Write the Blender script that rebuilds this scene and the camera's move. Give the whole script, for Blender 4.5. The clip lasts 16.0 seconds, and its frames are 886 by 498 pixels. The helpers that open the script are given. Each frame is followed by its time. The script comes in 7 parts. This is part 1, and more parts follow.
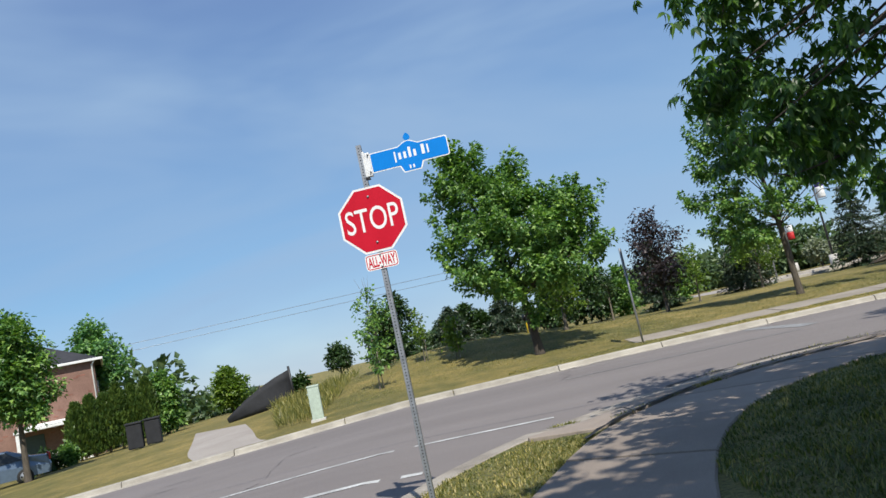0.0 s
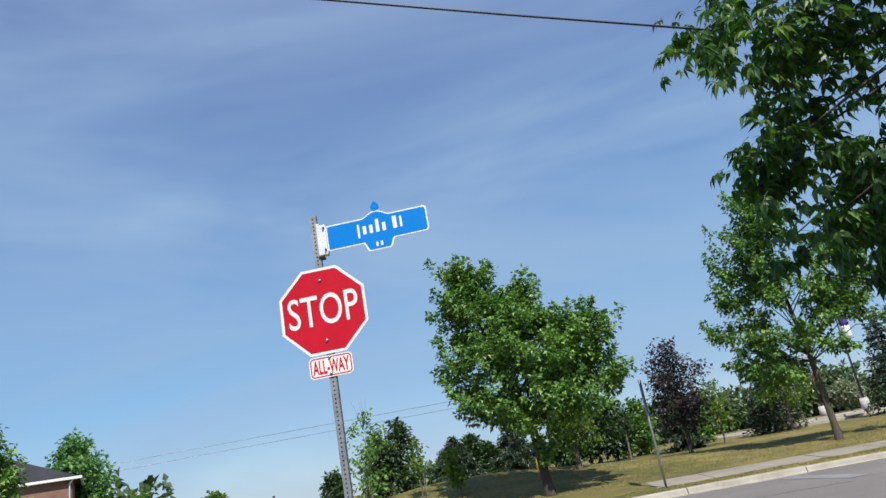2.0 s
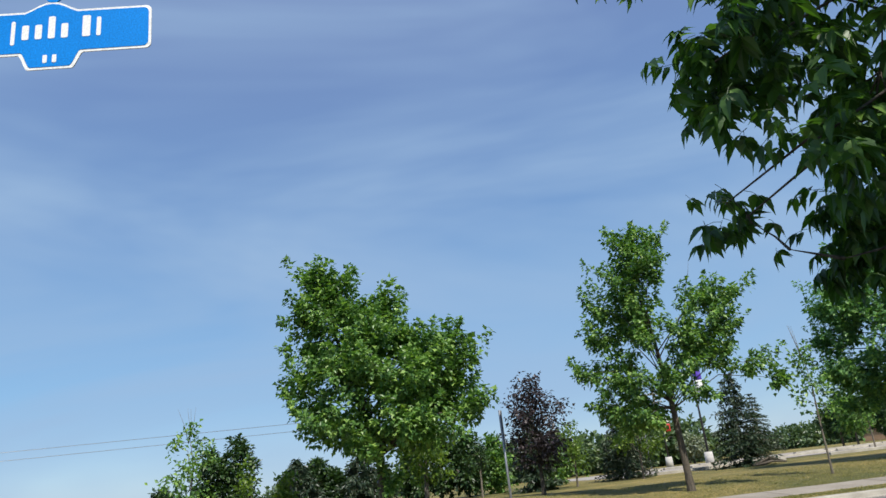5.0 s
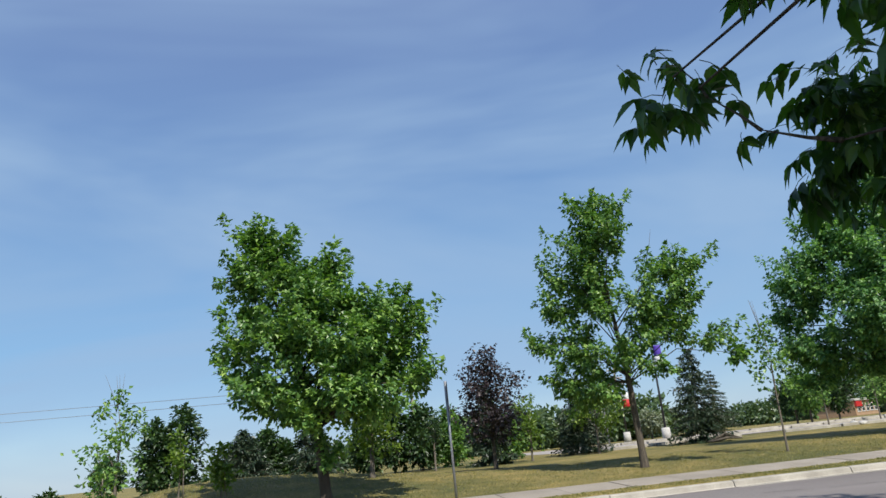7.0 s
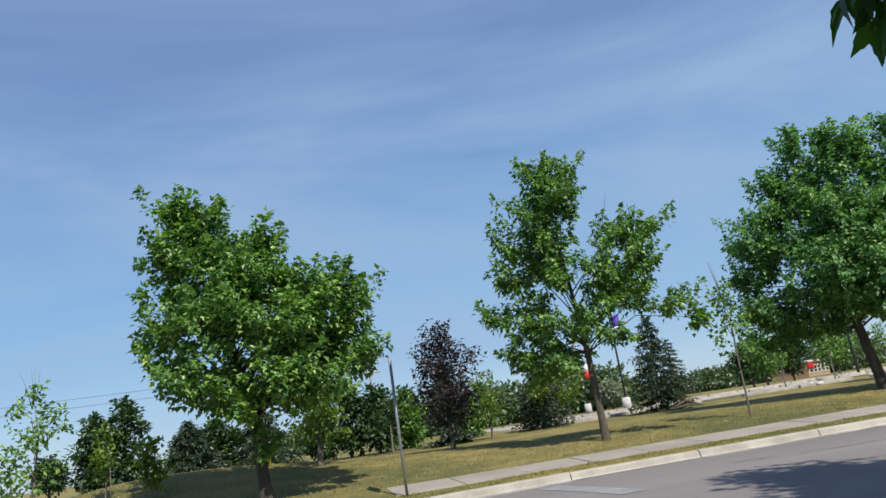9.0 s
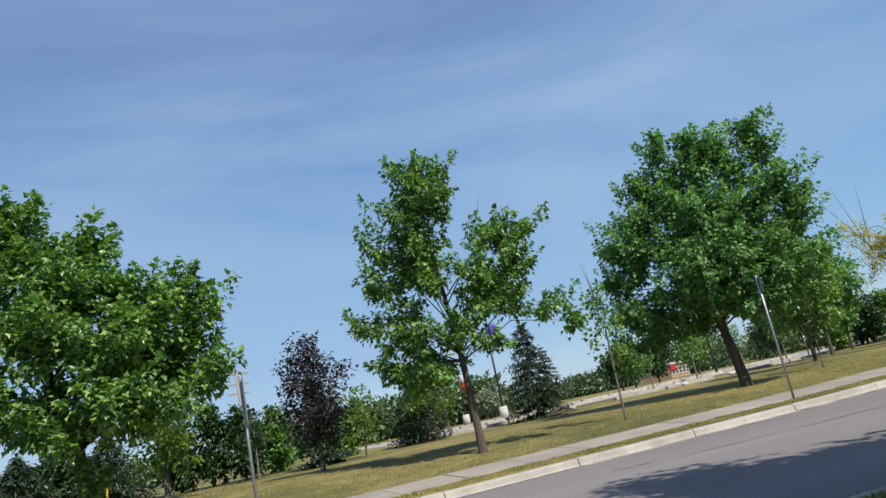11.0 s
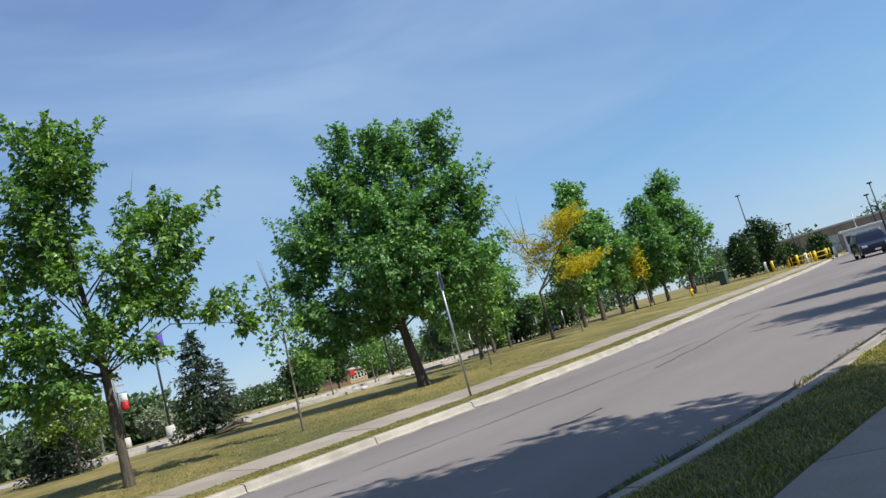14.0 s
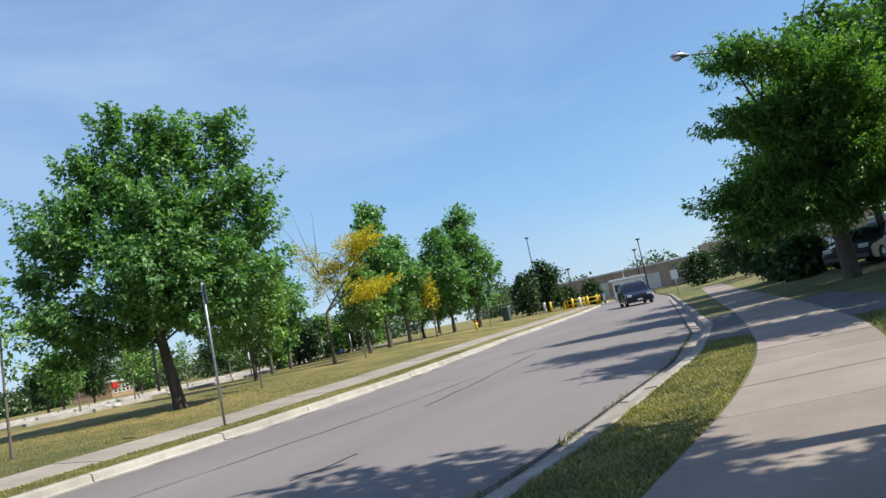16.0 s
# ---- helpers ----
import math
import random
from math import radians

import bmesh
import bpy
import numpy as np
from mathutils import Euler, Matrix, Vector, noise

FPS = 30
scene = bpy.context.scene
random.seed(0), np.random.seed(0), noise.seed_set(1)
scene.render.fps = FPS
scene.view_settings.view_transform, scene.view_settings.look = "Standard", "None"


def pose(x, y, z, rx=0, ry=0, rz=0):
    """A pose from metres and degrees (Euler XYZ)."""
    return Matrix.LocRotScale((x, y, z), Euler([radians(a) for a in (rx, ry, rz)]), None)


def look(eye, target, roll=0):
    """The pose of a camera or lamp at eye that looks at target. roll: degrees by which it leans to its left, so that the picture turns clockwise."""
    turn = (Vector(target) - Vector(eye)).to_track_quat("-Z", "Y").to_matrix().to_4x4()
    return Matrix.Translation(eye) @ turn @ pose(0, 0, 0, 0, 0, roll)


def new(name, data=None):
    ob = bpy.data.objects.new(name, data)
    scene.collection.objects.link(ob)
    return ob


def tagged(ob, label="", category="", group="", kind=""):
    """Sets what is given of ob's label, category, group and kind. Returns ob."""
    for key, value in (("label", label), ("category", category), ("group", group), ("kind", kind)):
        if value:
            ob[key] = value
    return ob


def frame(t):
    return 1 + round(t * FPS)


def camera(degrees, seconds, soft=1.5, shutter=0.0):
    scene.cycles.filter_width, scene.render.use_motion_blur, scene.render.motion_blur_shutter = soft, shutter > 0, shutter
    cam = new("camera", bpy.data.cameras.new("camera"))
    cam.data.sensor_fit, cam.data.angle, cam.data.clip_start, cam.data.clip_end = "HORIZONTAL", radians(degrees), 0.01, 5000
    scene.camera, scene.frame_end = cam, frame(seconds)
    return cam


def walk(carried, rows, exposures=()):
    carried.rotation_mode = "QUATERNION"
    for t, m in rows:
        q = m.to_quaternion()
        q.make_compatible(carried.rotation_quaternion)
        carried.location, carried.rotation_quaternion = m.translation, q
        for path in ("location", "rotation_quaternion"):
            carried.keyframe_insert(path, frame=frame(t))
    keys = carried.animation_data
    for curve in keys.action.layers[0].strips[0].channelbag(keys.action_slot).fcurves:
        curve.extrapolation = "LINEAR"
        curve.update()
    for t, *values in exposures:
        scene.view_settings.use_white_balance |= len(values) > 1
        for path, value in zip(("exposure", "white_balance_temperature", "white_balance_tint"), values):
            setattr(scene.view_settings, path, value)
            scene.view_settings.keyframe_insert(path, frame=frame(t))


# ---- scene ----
cam = camera(63.5, 16.0)
PATH = [
    (0, (-0.06, -1.07, 1.423), (-0.105, 0.913, 1.679), -12.6),
    (0.5, (-0.029, -0.722, 1.411), (0.001, 1.25, 1.744), -12.3),
    (1, (0.028, -0.364, 1.414), (0.023, 1.585, 1.863), -12.5),
    (1.5, (0.052, 0.0, 1.422), (0.097, 1.918, 1.988), -11.4),
    (2, (0.126, 0.365, 1.427), (0.113, 2.273, 2.028), -10.5),
    (2.5, (0.199, 0.713, 1.432), (0.21, 2.6, 2.092), -8.2),
    (3, (0.264, 1.075, 1.443), (0.272, 2.948, 2.143), -7.3),
    (3.5, (0.342, 1.434, 1.451), (0.315, 3.309, 2.147), -6.5),
    (4, (0.376, 1.801, 1.447), (0.467, 3.686, 2.11), -6.8),
    (4.5, (0.481, 2.137, 1.431), (0.661, 4.025, 2.067), -7.3),
    (5, (0.571, 2.427, 1.408), (0.892, 4.3, 2.032), -6.7),
    (5.2, (0.629, 2.539, 1.407), (1.061, 4.394, 2.019), -7.3),
    (7.5, (1.495, 3.902, 1.403), (1.892, 5.786, 1.944), -5.8),
    (8, (1.683, 4.256, 1.414), (2.112, 6.132, 1.959), -6.7),
    (8.5, (1.825, 4.584, 1.419), (2.227, 6.475, 1.935), -7.9),
    (9, (1.946, 4.885, 1.43), (2.455, 6.759, 1.91), -8.8),
    (9.5, (2.092, 5.158, 1.43), (2.616, 7.028, 1.909), -9.6),
    (10, (2.249, 5.448, 1.431), (2.83, 7.303, 1.902), -10.2),
    (10.2, (2.315, 5.572, 1.429), (2.99, 7.396, 1.895), -10.7),
    (12.3, (3.208, 7.192, 1.428), (4.15, 8.902, 1.86), -13.1),
    (12.5, (3.28, 7.307, 1.425), (4.283, 8.988, 1.836), -13.8),
    (13, (3.435, 7.525, 1.408), (4.599, 9.108, 1.781), -15.0),
    (13.5, (3.704, 7.743, 1.406), (4.976, 9.247, 1.753), -16.0),
    (14, (3.996, 7.899, 1.395), (5.514, 9.171, 1.674), -15.4),
    (14.5, (4.266, 8.023, 1.391), (5.833, 9.244, 1.621), -13.4),
    (15, (4.613, 8.168, 1.385), (6.276, 9.259, 1.6), -11.6),
    (15.5, (5.003, 8.24, 1.426), (6.754, 9.186, 1.627), -12.0),
    (16, (5.351, 8.272, 1.414), (7.168, 9.082, 1.622), -11.4),
]
# the picture brightens a little as the view turns down the street
EXPOSURES = [(0, 0.33, 6500, 8.5), (5, 0.35, 6500, 8.5), (10, 0.34, 6500, 8.5), (13, 0.42, 6500, 8.5), (14.5, 0.46, 6500, 8.5), (16, 0.60, 6500, 8.5)]
walk(cam, [(t, look(eye, target, roll)) for t, eye, target, roll in PATH], EXPOSURES)


# ---- light ----
SUN_TO = Vector((0.25, -0.97, 0)).normalized() * math.cos(radians(50)) + Vector((0, 0, math.sin(radians(50))))
world = bpy.data.worlds.new("sky")
scene.world = world
world.use_nodes = True
wn, wl = world.node_tree.nodes, world.node_tree.links
wn.clear()
w_out = wn.new("ShaderNodeOutputWorld")
w_bg = wn.new("ShaderNodeBackground")
w_sky = wn.new("ShaderNodeTexSky")
w_sky.sky_type = "NISHITA"
w_sky.sun_disc = False
w_sky.sun_elevation = radians(50)
w_sky.sun_rotation = math.atan2(SUN_TO.x, SUN_TO.y)
w_sky.air_density, w_sky.dust_density, w_sky.ozone_density = 1.0, 0.25, 3.5
w_bg.inputs["Strength"].default_value = 0.115
# thin streaks of high cloud across the sky
w_co = wn.new("ShaderNodeTexCoord")
w_map = wn.new("ShaderNodeMapping")
w_map.inputs["Rotation"].default_value = (0.0, radians(6), radians(12))
w_map.inputs["Scale"].default_value = (0.8, 1.0, 3.1)
w_noise = wn.new("ShaderNodeTexNoise")
w_noise.inputs["Scale"].default_value = 1.5
w_noise.inputs["Detail"].default_value = 4.0
w_noise.inputs["Roughness"].default_value = 0.55
w_noise.inputs["Distortion"].default_value = 0.6
w_ramp = wn.new("ShaderNodeValToRGB")
w_ramp.color_ramp.elements[0].position, w_ramp.color_ramp.elements[0].color = 0.40, (0.04, 0.04, 0.04, 1)
w_ramp.color_ramp.elements[1].position, w_ramp.color_ramp.elements[1].color = 0.67, (0.74, 0.74, 0.74, 1)
# pale haze at the skyline, azure above it, deeper blue overhead
w_sep = wn.new("ShaderNodeSeparateXYZ")
w_air = wn.new("ShaderNodeValToRGB")
air = w_air.color_ramp.elements
air.new(0.14)
air.new(0.34)
air.new(0.65)
for e, (p, c) in zip(air, [(0.0, (2.85, 3.85, 5.0)), (0.14, (1.36, 2.95, 4.95)), (0.34, (1.2, 2.32, 4.4)), (0.65, (1.28, 1.78, 3.65)), (1.0, (0.75, 1.25, 3.1))]):
    e.position, e.color = p, (*c, 1)
w_blue = wn.new("ShaderNodeMix")
w_blue.data_type = "RGBA"
w_blue.inputs["Factor"].default_value = 0.7
w_mix = wn.new("ShaderNodeMix")
w_mix.data_type = "RGBA"
w_mix.inputs["B"].default_value = (2.35, 3.42, 5.0, 1)
wl.new(w_co.outputs["Generated"], w_sep.inputs["Vector"])
wl.new(w_sep.outputs["Z"], w_air.inputs["Fac"])
wl.new(w_sky.outputs["Color"], w_blue.inputs["A"])
wl.new(w_air.outputs["Color"], w_blue.inputs["B"])
wl.new(w_co.outputs["Generated"], w_map.inputs["Vector"])
wl.new(w_map.outputs["Vector"], w_noise.inputs["Vector"])
wl.new(w_noise.outputs["Fac"], w_ramp.inputs["Fac"])
wl.new(w_ramp.outputs["Color"], w_mix.inputs["Factor"])
wl.new(w_blue.outputs["Result"], w_mix.inputs["A"])
wl.new(w_mix.outputs["Result"], w_bg.inputs["Color"])
wl.new(w_bg.outputs["Background"], w_out.inputs["Surface"])
sun_data = bpy.data.lights.new("sun", "SUN")
sun_data.energy, sun_data.angle, sun_data.color = 4.4, radians(0.5), (1.0, 0.95, 0.86)
sun = new("sun", sun_data)
sun.matrix_world = look(SUN_TO * 50, (0, 0, 0))


# ---- materials ----
def material(name, rough=0.8, metal=0.0):
    m = bpy.data.materials.new(name)
    m.use_nodes = True
    b = m.node_tree.nodes["Principled BSDF"]
    b.inputs["Roughness"].default_value, b.inputs["Metallic"].default_value = rough, metal
    return m, m.node_tree.nodes, m.node_tree.links, b


def noise_node(m, scale, detail=4.0, rough=0.55, stretch=None):
    nodes, links = m.node_tree.nodes, m.node_tree.links
    co = nodes.new("ShaderNodeTexCoord")
    n = nodes.new("ShaderNodeTexNoise")
    n.inputs["Scale"].default_value, n.inputs["Detail"].default_value, n.inputs["Roughness"].default_value = scale, detail, rough
    if stretch:
        mp = nodes.new("ShaderNodeMapping")
        mp.inputs["Scale"].default_value = stretch
        links.new(co.outputs["Object"], mp.inputs["Vector"])
        links.new(mp.outputs["Vector"], n.inputs["Vector"])
    else:
        links.new(co.outputs["Object"], n.inputs["Vector"])
    return n


def ramp_node(m, source, stops):
    r = m.node_tree.nodes.new("ShaderNodeValToRGB")
    els = r.color_ramp.elements
    while len(els) < len(stops):
        els.new(0.5)
    for e, (p, c) in zip(els, stops):
        e.position, e.color = p, (*c, 1)
    m.node_tree.links.new(source, r.inputs["Fac"])
    return r


def mix_node(m, fac, a, b, mode="MIX"):
    x = m.node_tree.nodes.new("ShaderNodeMix")
    x.data_type, x.blend_type = "RGBA", mode
    for key, v in (("Factor", fac), ("A", a), ("B", b)):
        if isinstance(v, (int, float)):
            x.inputs[key].default_value = v
        elif isinstance(v, tuple):
            x.inputs[key].default_value = (*v, 1)
        else:
            m.node_tree.links.new(v, x.inputs[key])
    return x.outputs["Result"]


def bump_node(m, height, strength, distance=0.01):
    b = m.node_tree.nodes.new("ShaderNodeBump")
    b.inputs["Strength"].default_value, b.inputs["Distance"].default_value = strength, distance
    m.node_tree.links.new(height, b.inputs["Height"])
    m.node_tree.links.new(b.outputs["Normal"], m.node_tree.nodes["Principled BSDF"].inputs["Normal"])


def mottled(name, dark, light, scale, fine=60.0, rough=0.85, metal=0.0, bump=0.3, stretch=None, per_piece=0.0, distance=0.01):
    """A surface with broad stains and fine grain between two colours."""
    m, nodes, links, b = material(name, rough, metal)
    broad, grain = noise_node(m, scale, 5, 0.6, stretch), noise_node(m, fine, 3, 0.6)
    base = ramp_node(m, broad.outputs["Fac"], [(0.3, dark), (0.7, light)]).outputs["Color"]
    g = ramp_node(m, grain.outputs["Fac"], [(0.3, (0.72, 0.72, 0.72)), (0.7, (1.18, 1.18, 1.18))]).outputs["Color"]
    col = mix_node(m, 1.0, base, g, "MULTIPLY")
    if per_piece:
        info = nodes.new("ShaderNodeObjectInfo")
        v = ramp_node(m, info.outputs["Random"], [(0.0, (1 - per_piece,) * 3), (1.0, (1 + per_piece,) * 3)]).outputs["Color"]
        col = mix_node(m, 1.0, col, v, "MULTIPLY")
    links.new(col, b.inputs["Base Color"])
    if bump:
        bump_node(m, grain.outputs["Fac"], bump, distance)
    return m


def leafy(name, dark, mid, light, glow=0.35):
    """Leaves: each one a shade of its own, glossy above, light passing through."""
    m, nodes, links, b = material(name, 0.42)
    b.inputs["Specular IOR Level"].default_value = 0.5
    geo = nodes.new("ShaderNodeNewGeometry")
    r = ramp_node(m, geo.outputs["Random Per Island"], [(0.0, dark), (0.55, mid), (1.0, light)])
    broad = noise_node(m, 1.9, 3)
    v = ramp_node(m, broad.outputs["Fac"], [(0.32, (0.62, 0.70, 0.68)), (0.68, (1.3, 1.22, 1.1))]).outputs["Color"]
    col = mix_node(m, 1.0, r.outputs["Color"], v, "MULTIPLY")
    links.new(col, b.inputs["Base Color"])
    tr = nodes.new("ShaderNodeBsdfTranslucent")
    tint = mix_node(m, 1.0, col, (1.5, 1.7, 0.6), "MULTIPLY")
    links.new(tint, tr.inputs["Color"])
    ms = nodes.new("ShaderNodeMixShader")
    ms.inputs["Fac"].default_value = glow
    links.new(b.outputs["BSDF"], ms.inputs[1])
    links.new(tr.outputs["BSDF"], ms.inputs[2])
    links.new(ms.outputs["Shader"], nodes["Material Output"].inputs["Surface"])
    return m


def plain(name, colour, rough=0.5, metal=0.0, wear=0.12, scale=8.0):
    d = tuple(c * (1 - wear) for c in colour)
    l = tuple(min(1.0, c * (1 + wear)) for c in colour)
    return mottled(name, d, l, scale, 90.0, rough, metal, 0.0)


def grass_material(name, tan, olive, green, fine=26.0):
    m, nodes, links, b = material(name, 0.95)
    broad, mid, grain = noise_node(m, 0.16, 6, 0.6), noise_node(m, 1.1, 5, 0.65), noise_node(m, fine, 4, 0.7)
    c1 = ramp_node(m, broad.outputs["Fac"], [(0.36, green), (0.48, olive), (0.62, tan)]).outputs["Color"]
    c2 = ramp_node(m, mid.outputs["Fac"], [(0.32, green), (0.52, olive), (0.7, tan)]).outputs["Color"]
    c3 = mix_node(m, 0.5, c1, c2)
    gr = ramp_node(m, grain.outputs["Fac"], [(0.3, (0.45, 0.48, 0.4)), (0.62, (1.35, 1.3, 1.2))]).outputs["Color"]
    links.new(mix_node(m, 1.0, c3, gr, "MULTIPLY"), b.inputs["Base Color"])
    bump_node(m, grain.outputs["Fac"], 0.9, 0.06)
    return m


GRASS = grass_material("dry lawn", (0.345, 0.260, 0.092), (0.175, 0.150, 0.042), (0.068, 0.084, 0.020))
# near lawn is greener; its darker tone also holds some tree shade
GRASS_NEAR = grass_material("green near lawn, shade-darkened", (0.26, 0.215, 0.085), (0.13, 0.135, 0.038), (0.060, 0.082, 0.018))
ASPHALT = mottled("worn asphalt", (0.172, 0.150, 0.142), (0.228, 0.202, 0.191), 0.35, 120.0, 0.9, 0, 0.5, (0.25, 1, 1))
PATH_ASPHALT = mottled("pale path", (0.30, 0.262, 0.23), (0.38, 0.34, 0.30), 0.6, 90.0, 0.9)
PATCH = mottled("dark asphalt apron", (0.085, 0.083, 0.083), (0.14, 0.135, 0.13), 1.2, 110.0, 0.9)
CONCRETE = mottled("sidewalk concrete", (0.235, 0.19, 0.155), (0.325, 0.27, 0.222), 0.9, 130.0, 0.9, 0, 0.25, None, 0.10)
CONCRETE_PALE = mottled("sun-bleached sidewalk concrete", (0.255, 0.22, 0.178), (0.345, 0.30, 0.25), 0.9, 110.0, 0.9, 0, 0.25, None, 0.10)
KERB = mottled("kerb concrete", (0.29, 0.265, 0.225), (0.46, 0.425, 0.365), 1.6, 80.0, 0.9, 0, 0.35, None, 0.08)
KERB_DIRTY = mottled("weathered kerb concrete", (0.22, 0.19, 0.155), (0.40, 0.355, 0.30), 2.2, 60.0, 0.9, 0, 0.4, None, 0.1)
TAR = plain("tar crack filler", (0.02, 0.02, 0.02), 0.8)
PAINT_LINE = mottled("worn road paint", (0.30, 0.30, 0.29), (0.66, 0.66, 0.64), 3.0, 30.0, 0.8)
PAINT_FAINT = mottled("faded road paint", (0.19, 0.19, 0.19), (0.30, 0.30, 0.30), 2.0, 22.0, 0.85)
GALV = mottled("galvanised steel", (0.27, 0.28, 0.295), (0.43, 0.44, 0.46), 14.0, 160.0, 0.45, 0.75, 0.1)
ALU = mottled("white painted bracket", (0.66, 0.67, 0.68), (0.80, 0.81, 0.82), 9.0, 160.0, 0.45, 0.15, 0.1)
SIGN_BACK = mottled("bare sign aluminium", (0.30, 0.31, 0.32), (0.42, 0.43, 0.44), 6.0, 120.0, 0.5, 0.7, 0.05)
SIGN_RED = mottled("red sign sheeting", (0.47, 0.006, 0.022), (0.55, 0.010, 0.030), 5.0, 200.0, 0.5, 0, 0.05)
SIGN_WHITE = mottled("white sign sheeting", (0.74, 0.74, 0.74), (0.84, 0.84, 0.84), 5.0, 200.0, 0.45, 0, 0.05)
SIGN_BLUE = mottled("blue sign sheeting", (0.000, 0.190, 0.62), (0.001, 0.215, 0.70), 5.0, 200.0, 0.65, 0, 0.05)
for sheet in (SIGN_RED, SIGN_BLUE):
    sheet.node_tree.nodes["Principled BSDF"].inputs["Specular IOR Level"].default_value = 0.15
BLACK = plain("black steel", (0.02, 0.02, 0.022), 0.5)
HOLE = plain("dark hole", (0.012, 0.012, 0.012), 0.9)
BARK_DARK = mottled("dark furrowed bark", (0.035, 0.028, 0.022), (0.095, 0.076, 0.060), 5.0, 60.0, 0.92, 0, 0.6, (1, 1, 0.3))
BARK = mottled("grey brown bark", (0.050, 0.043, 0.034), (0.16, 0.13, 0.10), 5.0, 45.0, 0.95, 0, 0.9, (6, 6, 1), 0, 0.03)
BARK_PALE = mottled("pale grey bark", (0.10, 0.085, 0.068), (0.21, 0.18, 0.145), 5.0, 45.0, 0.95, 0, 0.8, (6, 6, 1), 0, 0.02)
LEAF_MAPLE = leafy("maple leaf", (0.046, 0.114, 0.035), (0.124, 0.245, 0.060), (0.285, 0.430, 0.115), 0.27)
LEAF_ASH = leafy("compound maple leaf", (0.027, 0.074, 0.018), (0.056, 0.132, 0.027), (0.128, 0.235, 0.042), 0.38)
LEAF_BLUE = leafy("blue green leaf", (0.052, 0.138, 0.056), (0.128, 0.270, 0.098), (0.270, 0.440, 0.150), 0.3)
# ash leaf with colour and glow raised, standing in for light in these crowns
LEAF_ASH_BRIGHT = leafy("feathery ash leaf, brightened", (0.045, 0.115, 0.030), (0.100, 0.215, 0.050), (0.215, 0.355, 0.085), 0.42)
LEAF_LIGHT = leafy("bright young leaf", (0.07, 0.13, 0.02), (0.12, 0.20, 0.03), (0.20, 0.28, 0.05))
LEAF_DARK = leafy("dark shrub leaf", (0.018, 0.045, 0.014), (0.035, 0.078, 0.022), (0.065, 0.115, 0.032), 0.2)
# distance haze is mixed into these leaf colours
LEAF_FAR = leafy("haze-paled far foliage", (0.050, 0.090, 0.042), (0.080, 0.130, 0.056), (0.125, 0.180, 0.080), 0.2)
LEAF_PURPLE = leafy("purple leaf", (0.020, 0.015, 0.021), (0.038, 0.027, 0.037), (0.072, 0.056, 0.064), 0.2)
LEAF_YELLOW = leafy("golden leaf", (0.30, 0.22, 0.012), (0.50, 0.39, 0.02), (0.66, 0.57, 0.05), 0.4)
LEAF_SILVER = leafy("silver grey leaf", (0.16, 0.19, 0.14), (0.24, 0.27, 0.21), (0.33, 0.36, 0.28), 0.2)
NEEDLE = leafy("spruce needles", (0.016, 0.036, 0.020), (0.034, 0.062, 0.034), (0.075, 0.105, 0.062), 0.1)
CEDAR = leafy("cedar spray", (0.032, 0.066, 0.016), (0.066, 0.120, 0.026), (0.125, 0.185, 0.040), 0.2)
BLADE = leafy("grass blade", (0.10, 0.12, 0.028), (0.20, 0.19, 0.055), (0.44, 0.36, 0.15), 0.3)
# green blades, darkened to carry the tree shade on the near lawn
BLADE_GREEN = leafy("shade-darkened green blade", (0.050, 0.078, 0.016), (0.105, 0.130, 0.030), (0.30, 0.265, 0.095), 0.3)
WEED = leafy("dry weed", (0.10, 0.12, 0.03), (0.22, 0.21, 0.07), (0.38, 0.34, 0.14), 0.3)
GLASS_DARK = plain("dark window glass", (0.015, 0.018, 0.02), 0.08)
WHITE = mottled("white paint", (0.72, 0.72, 0.70), (0.82, 0.82, 0.80), 2.0, 60.0, 0.55, 0, 0.05)
BRICK = mottled("red brick", (0.20, 0.085, 0.062), (0.30, 0.14, 0.10), 1.5, 25.0, 0.9, 0, 0.3, None, 0.16)
MORTAR = mottled("brick wall mortar", (0.20, 0.115, 0.09), (0.27, 0.16, 0.125), 1.2, 30.0, 0.95)
SHINGLE = mottled("dark roof shingles", (0.018, 0.018, 0.021), (0.036, 0.036, 0.042), 1.3, 30.0, 0.95, 0, 0.3, None, 0.15)
RUBBER = plain("black rubber", (0.018, 0.018, 0.018), 0.85)
RIM = plain("alloy rim", (0.45, 0.46, 0.47), 0.35, 0.7)
NAVY = plain("dark blue car paint", (0.010, 0.014, 0.030), 0.18, 0.2)
SILVER_BLUE = plain("pale blue car paint", (0.13, 0.18, 0.25), 0.25, 0.4)
GREY_CAR = plain("grey car paint", (0.06, 0.06, 0.065), 0.25, 0.3)
HEADLIGHT = plain("clear headlight", (0.62, 0.64, 0.66), 0.15)
TAIL = plain("red tail lamp", (0.35, 0.01, 0.012), 0.2)
YELLOW = plain("yellow paint", (0.75, 0.50, 0.02), 0.5)
RED = plain("red paint", (0.50, 0.02, 0.02), 0.5)
GREEN_BOX = plain("pale green cabinet paint", (0.42, 0.50, 0.42), 0.5)
DARK_GREEN = plain("dark green metal", (0.05, 0.08, 0.07), 0.5)
FENCE_CLOTH = mottled("black fence cloth", (0.010, 0.011, 0.014), (0.022, 0.023, 0.028), 3.0, 40.0, 0.8)
PURPLE = plain("violet banner cloth", (0.10, 0.05, 0.42), 0.7)
BLUE_TARP = plain("blue plastic", (0.015, 0.05, 0.26), 0.5)
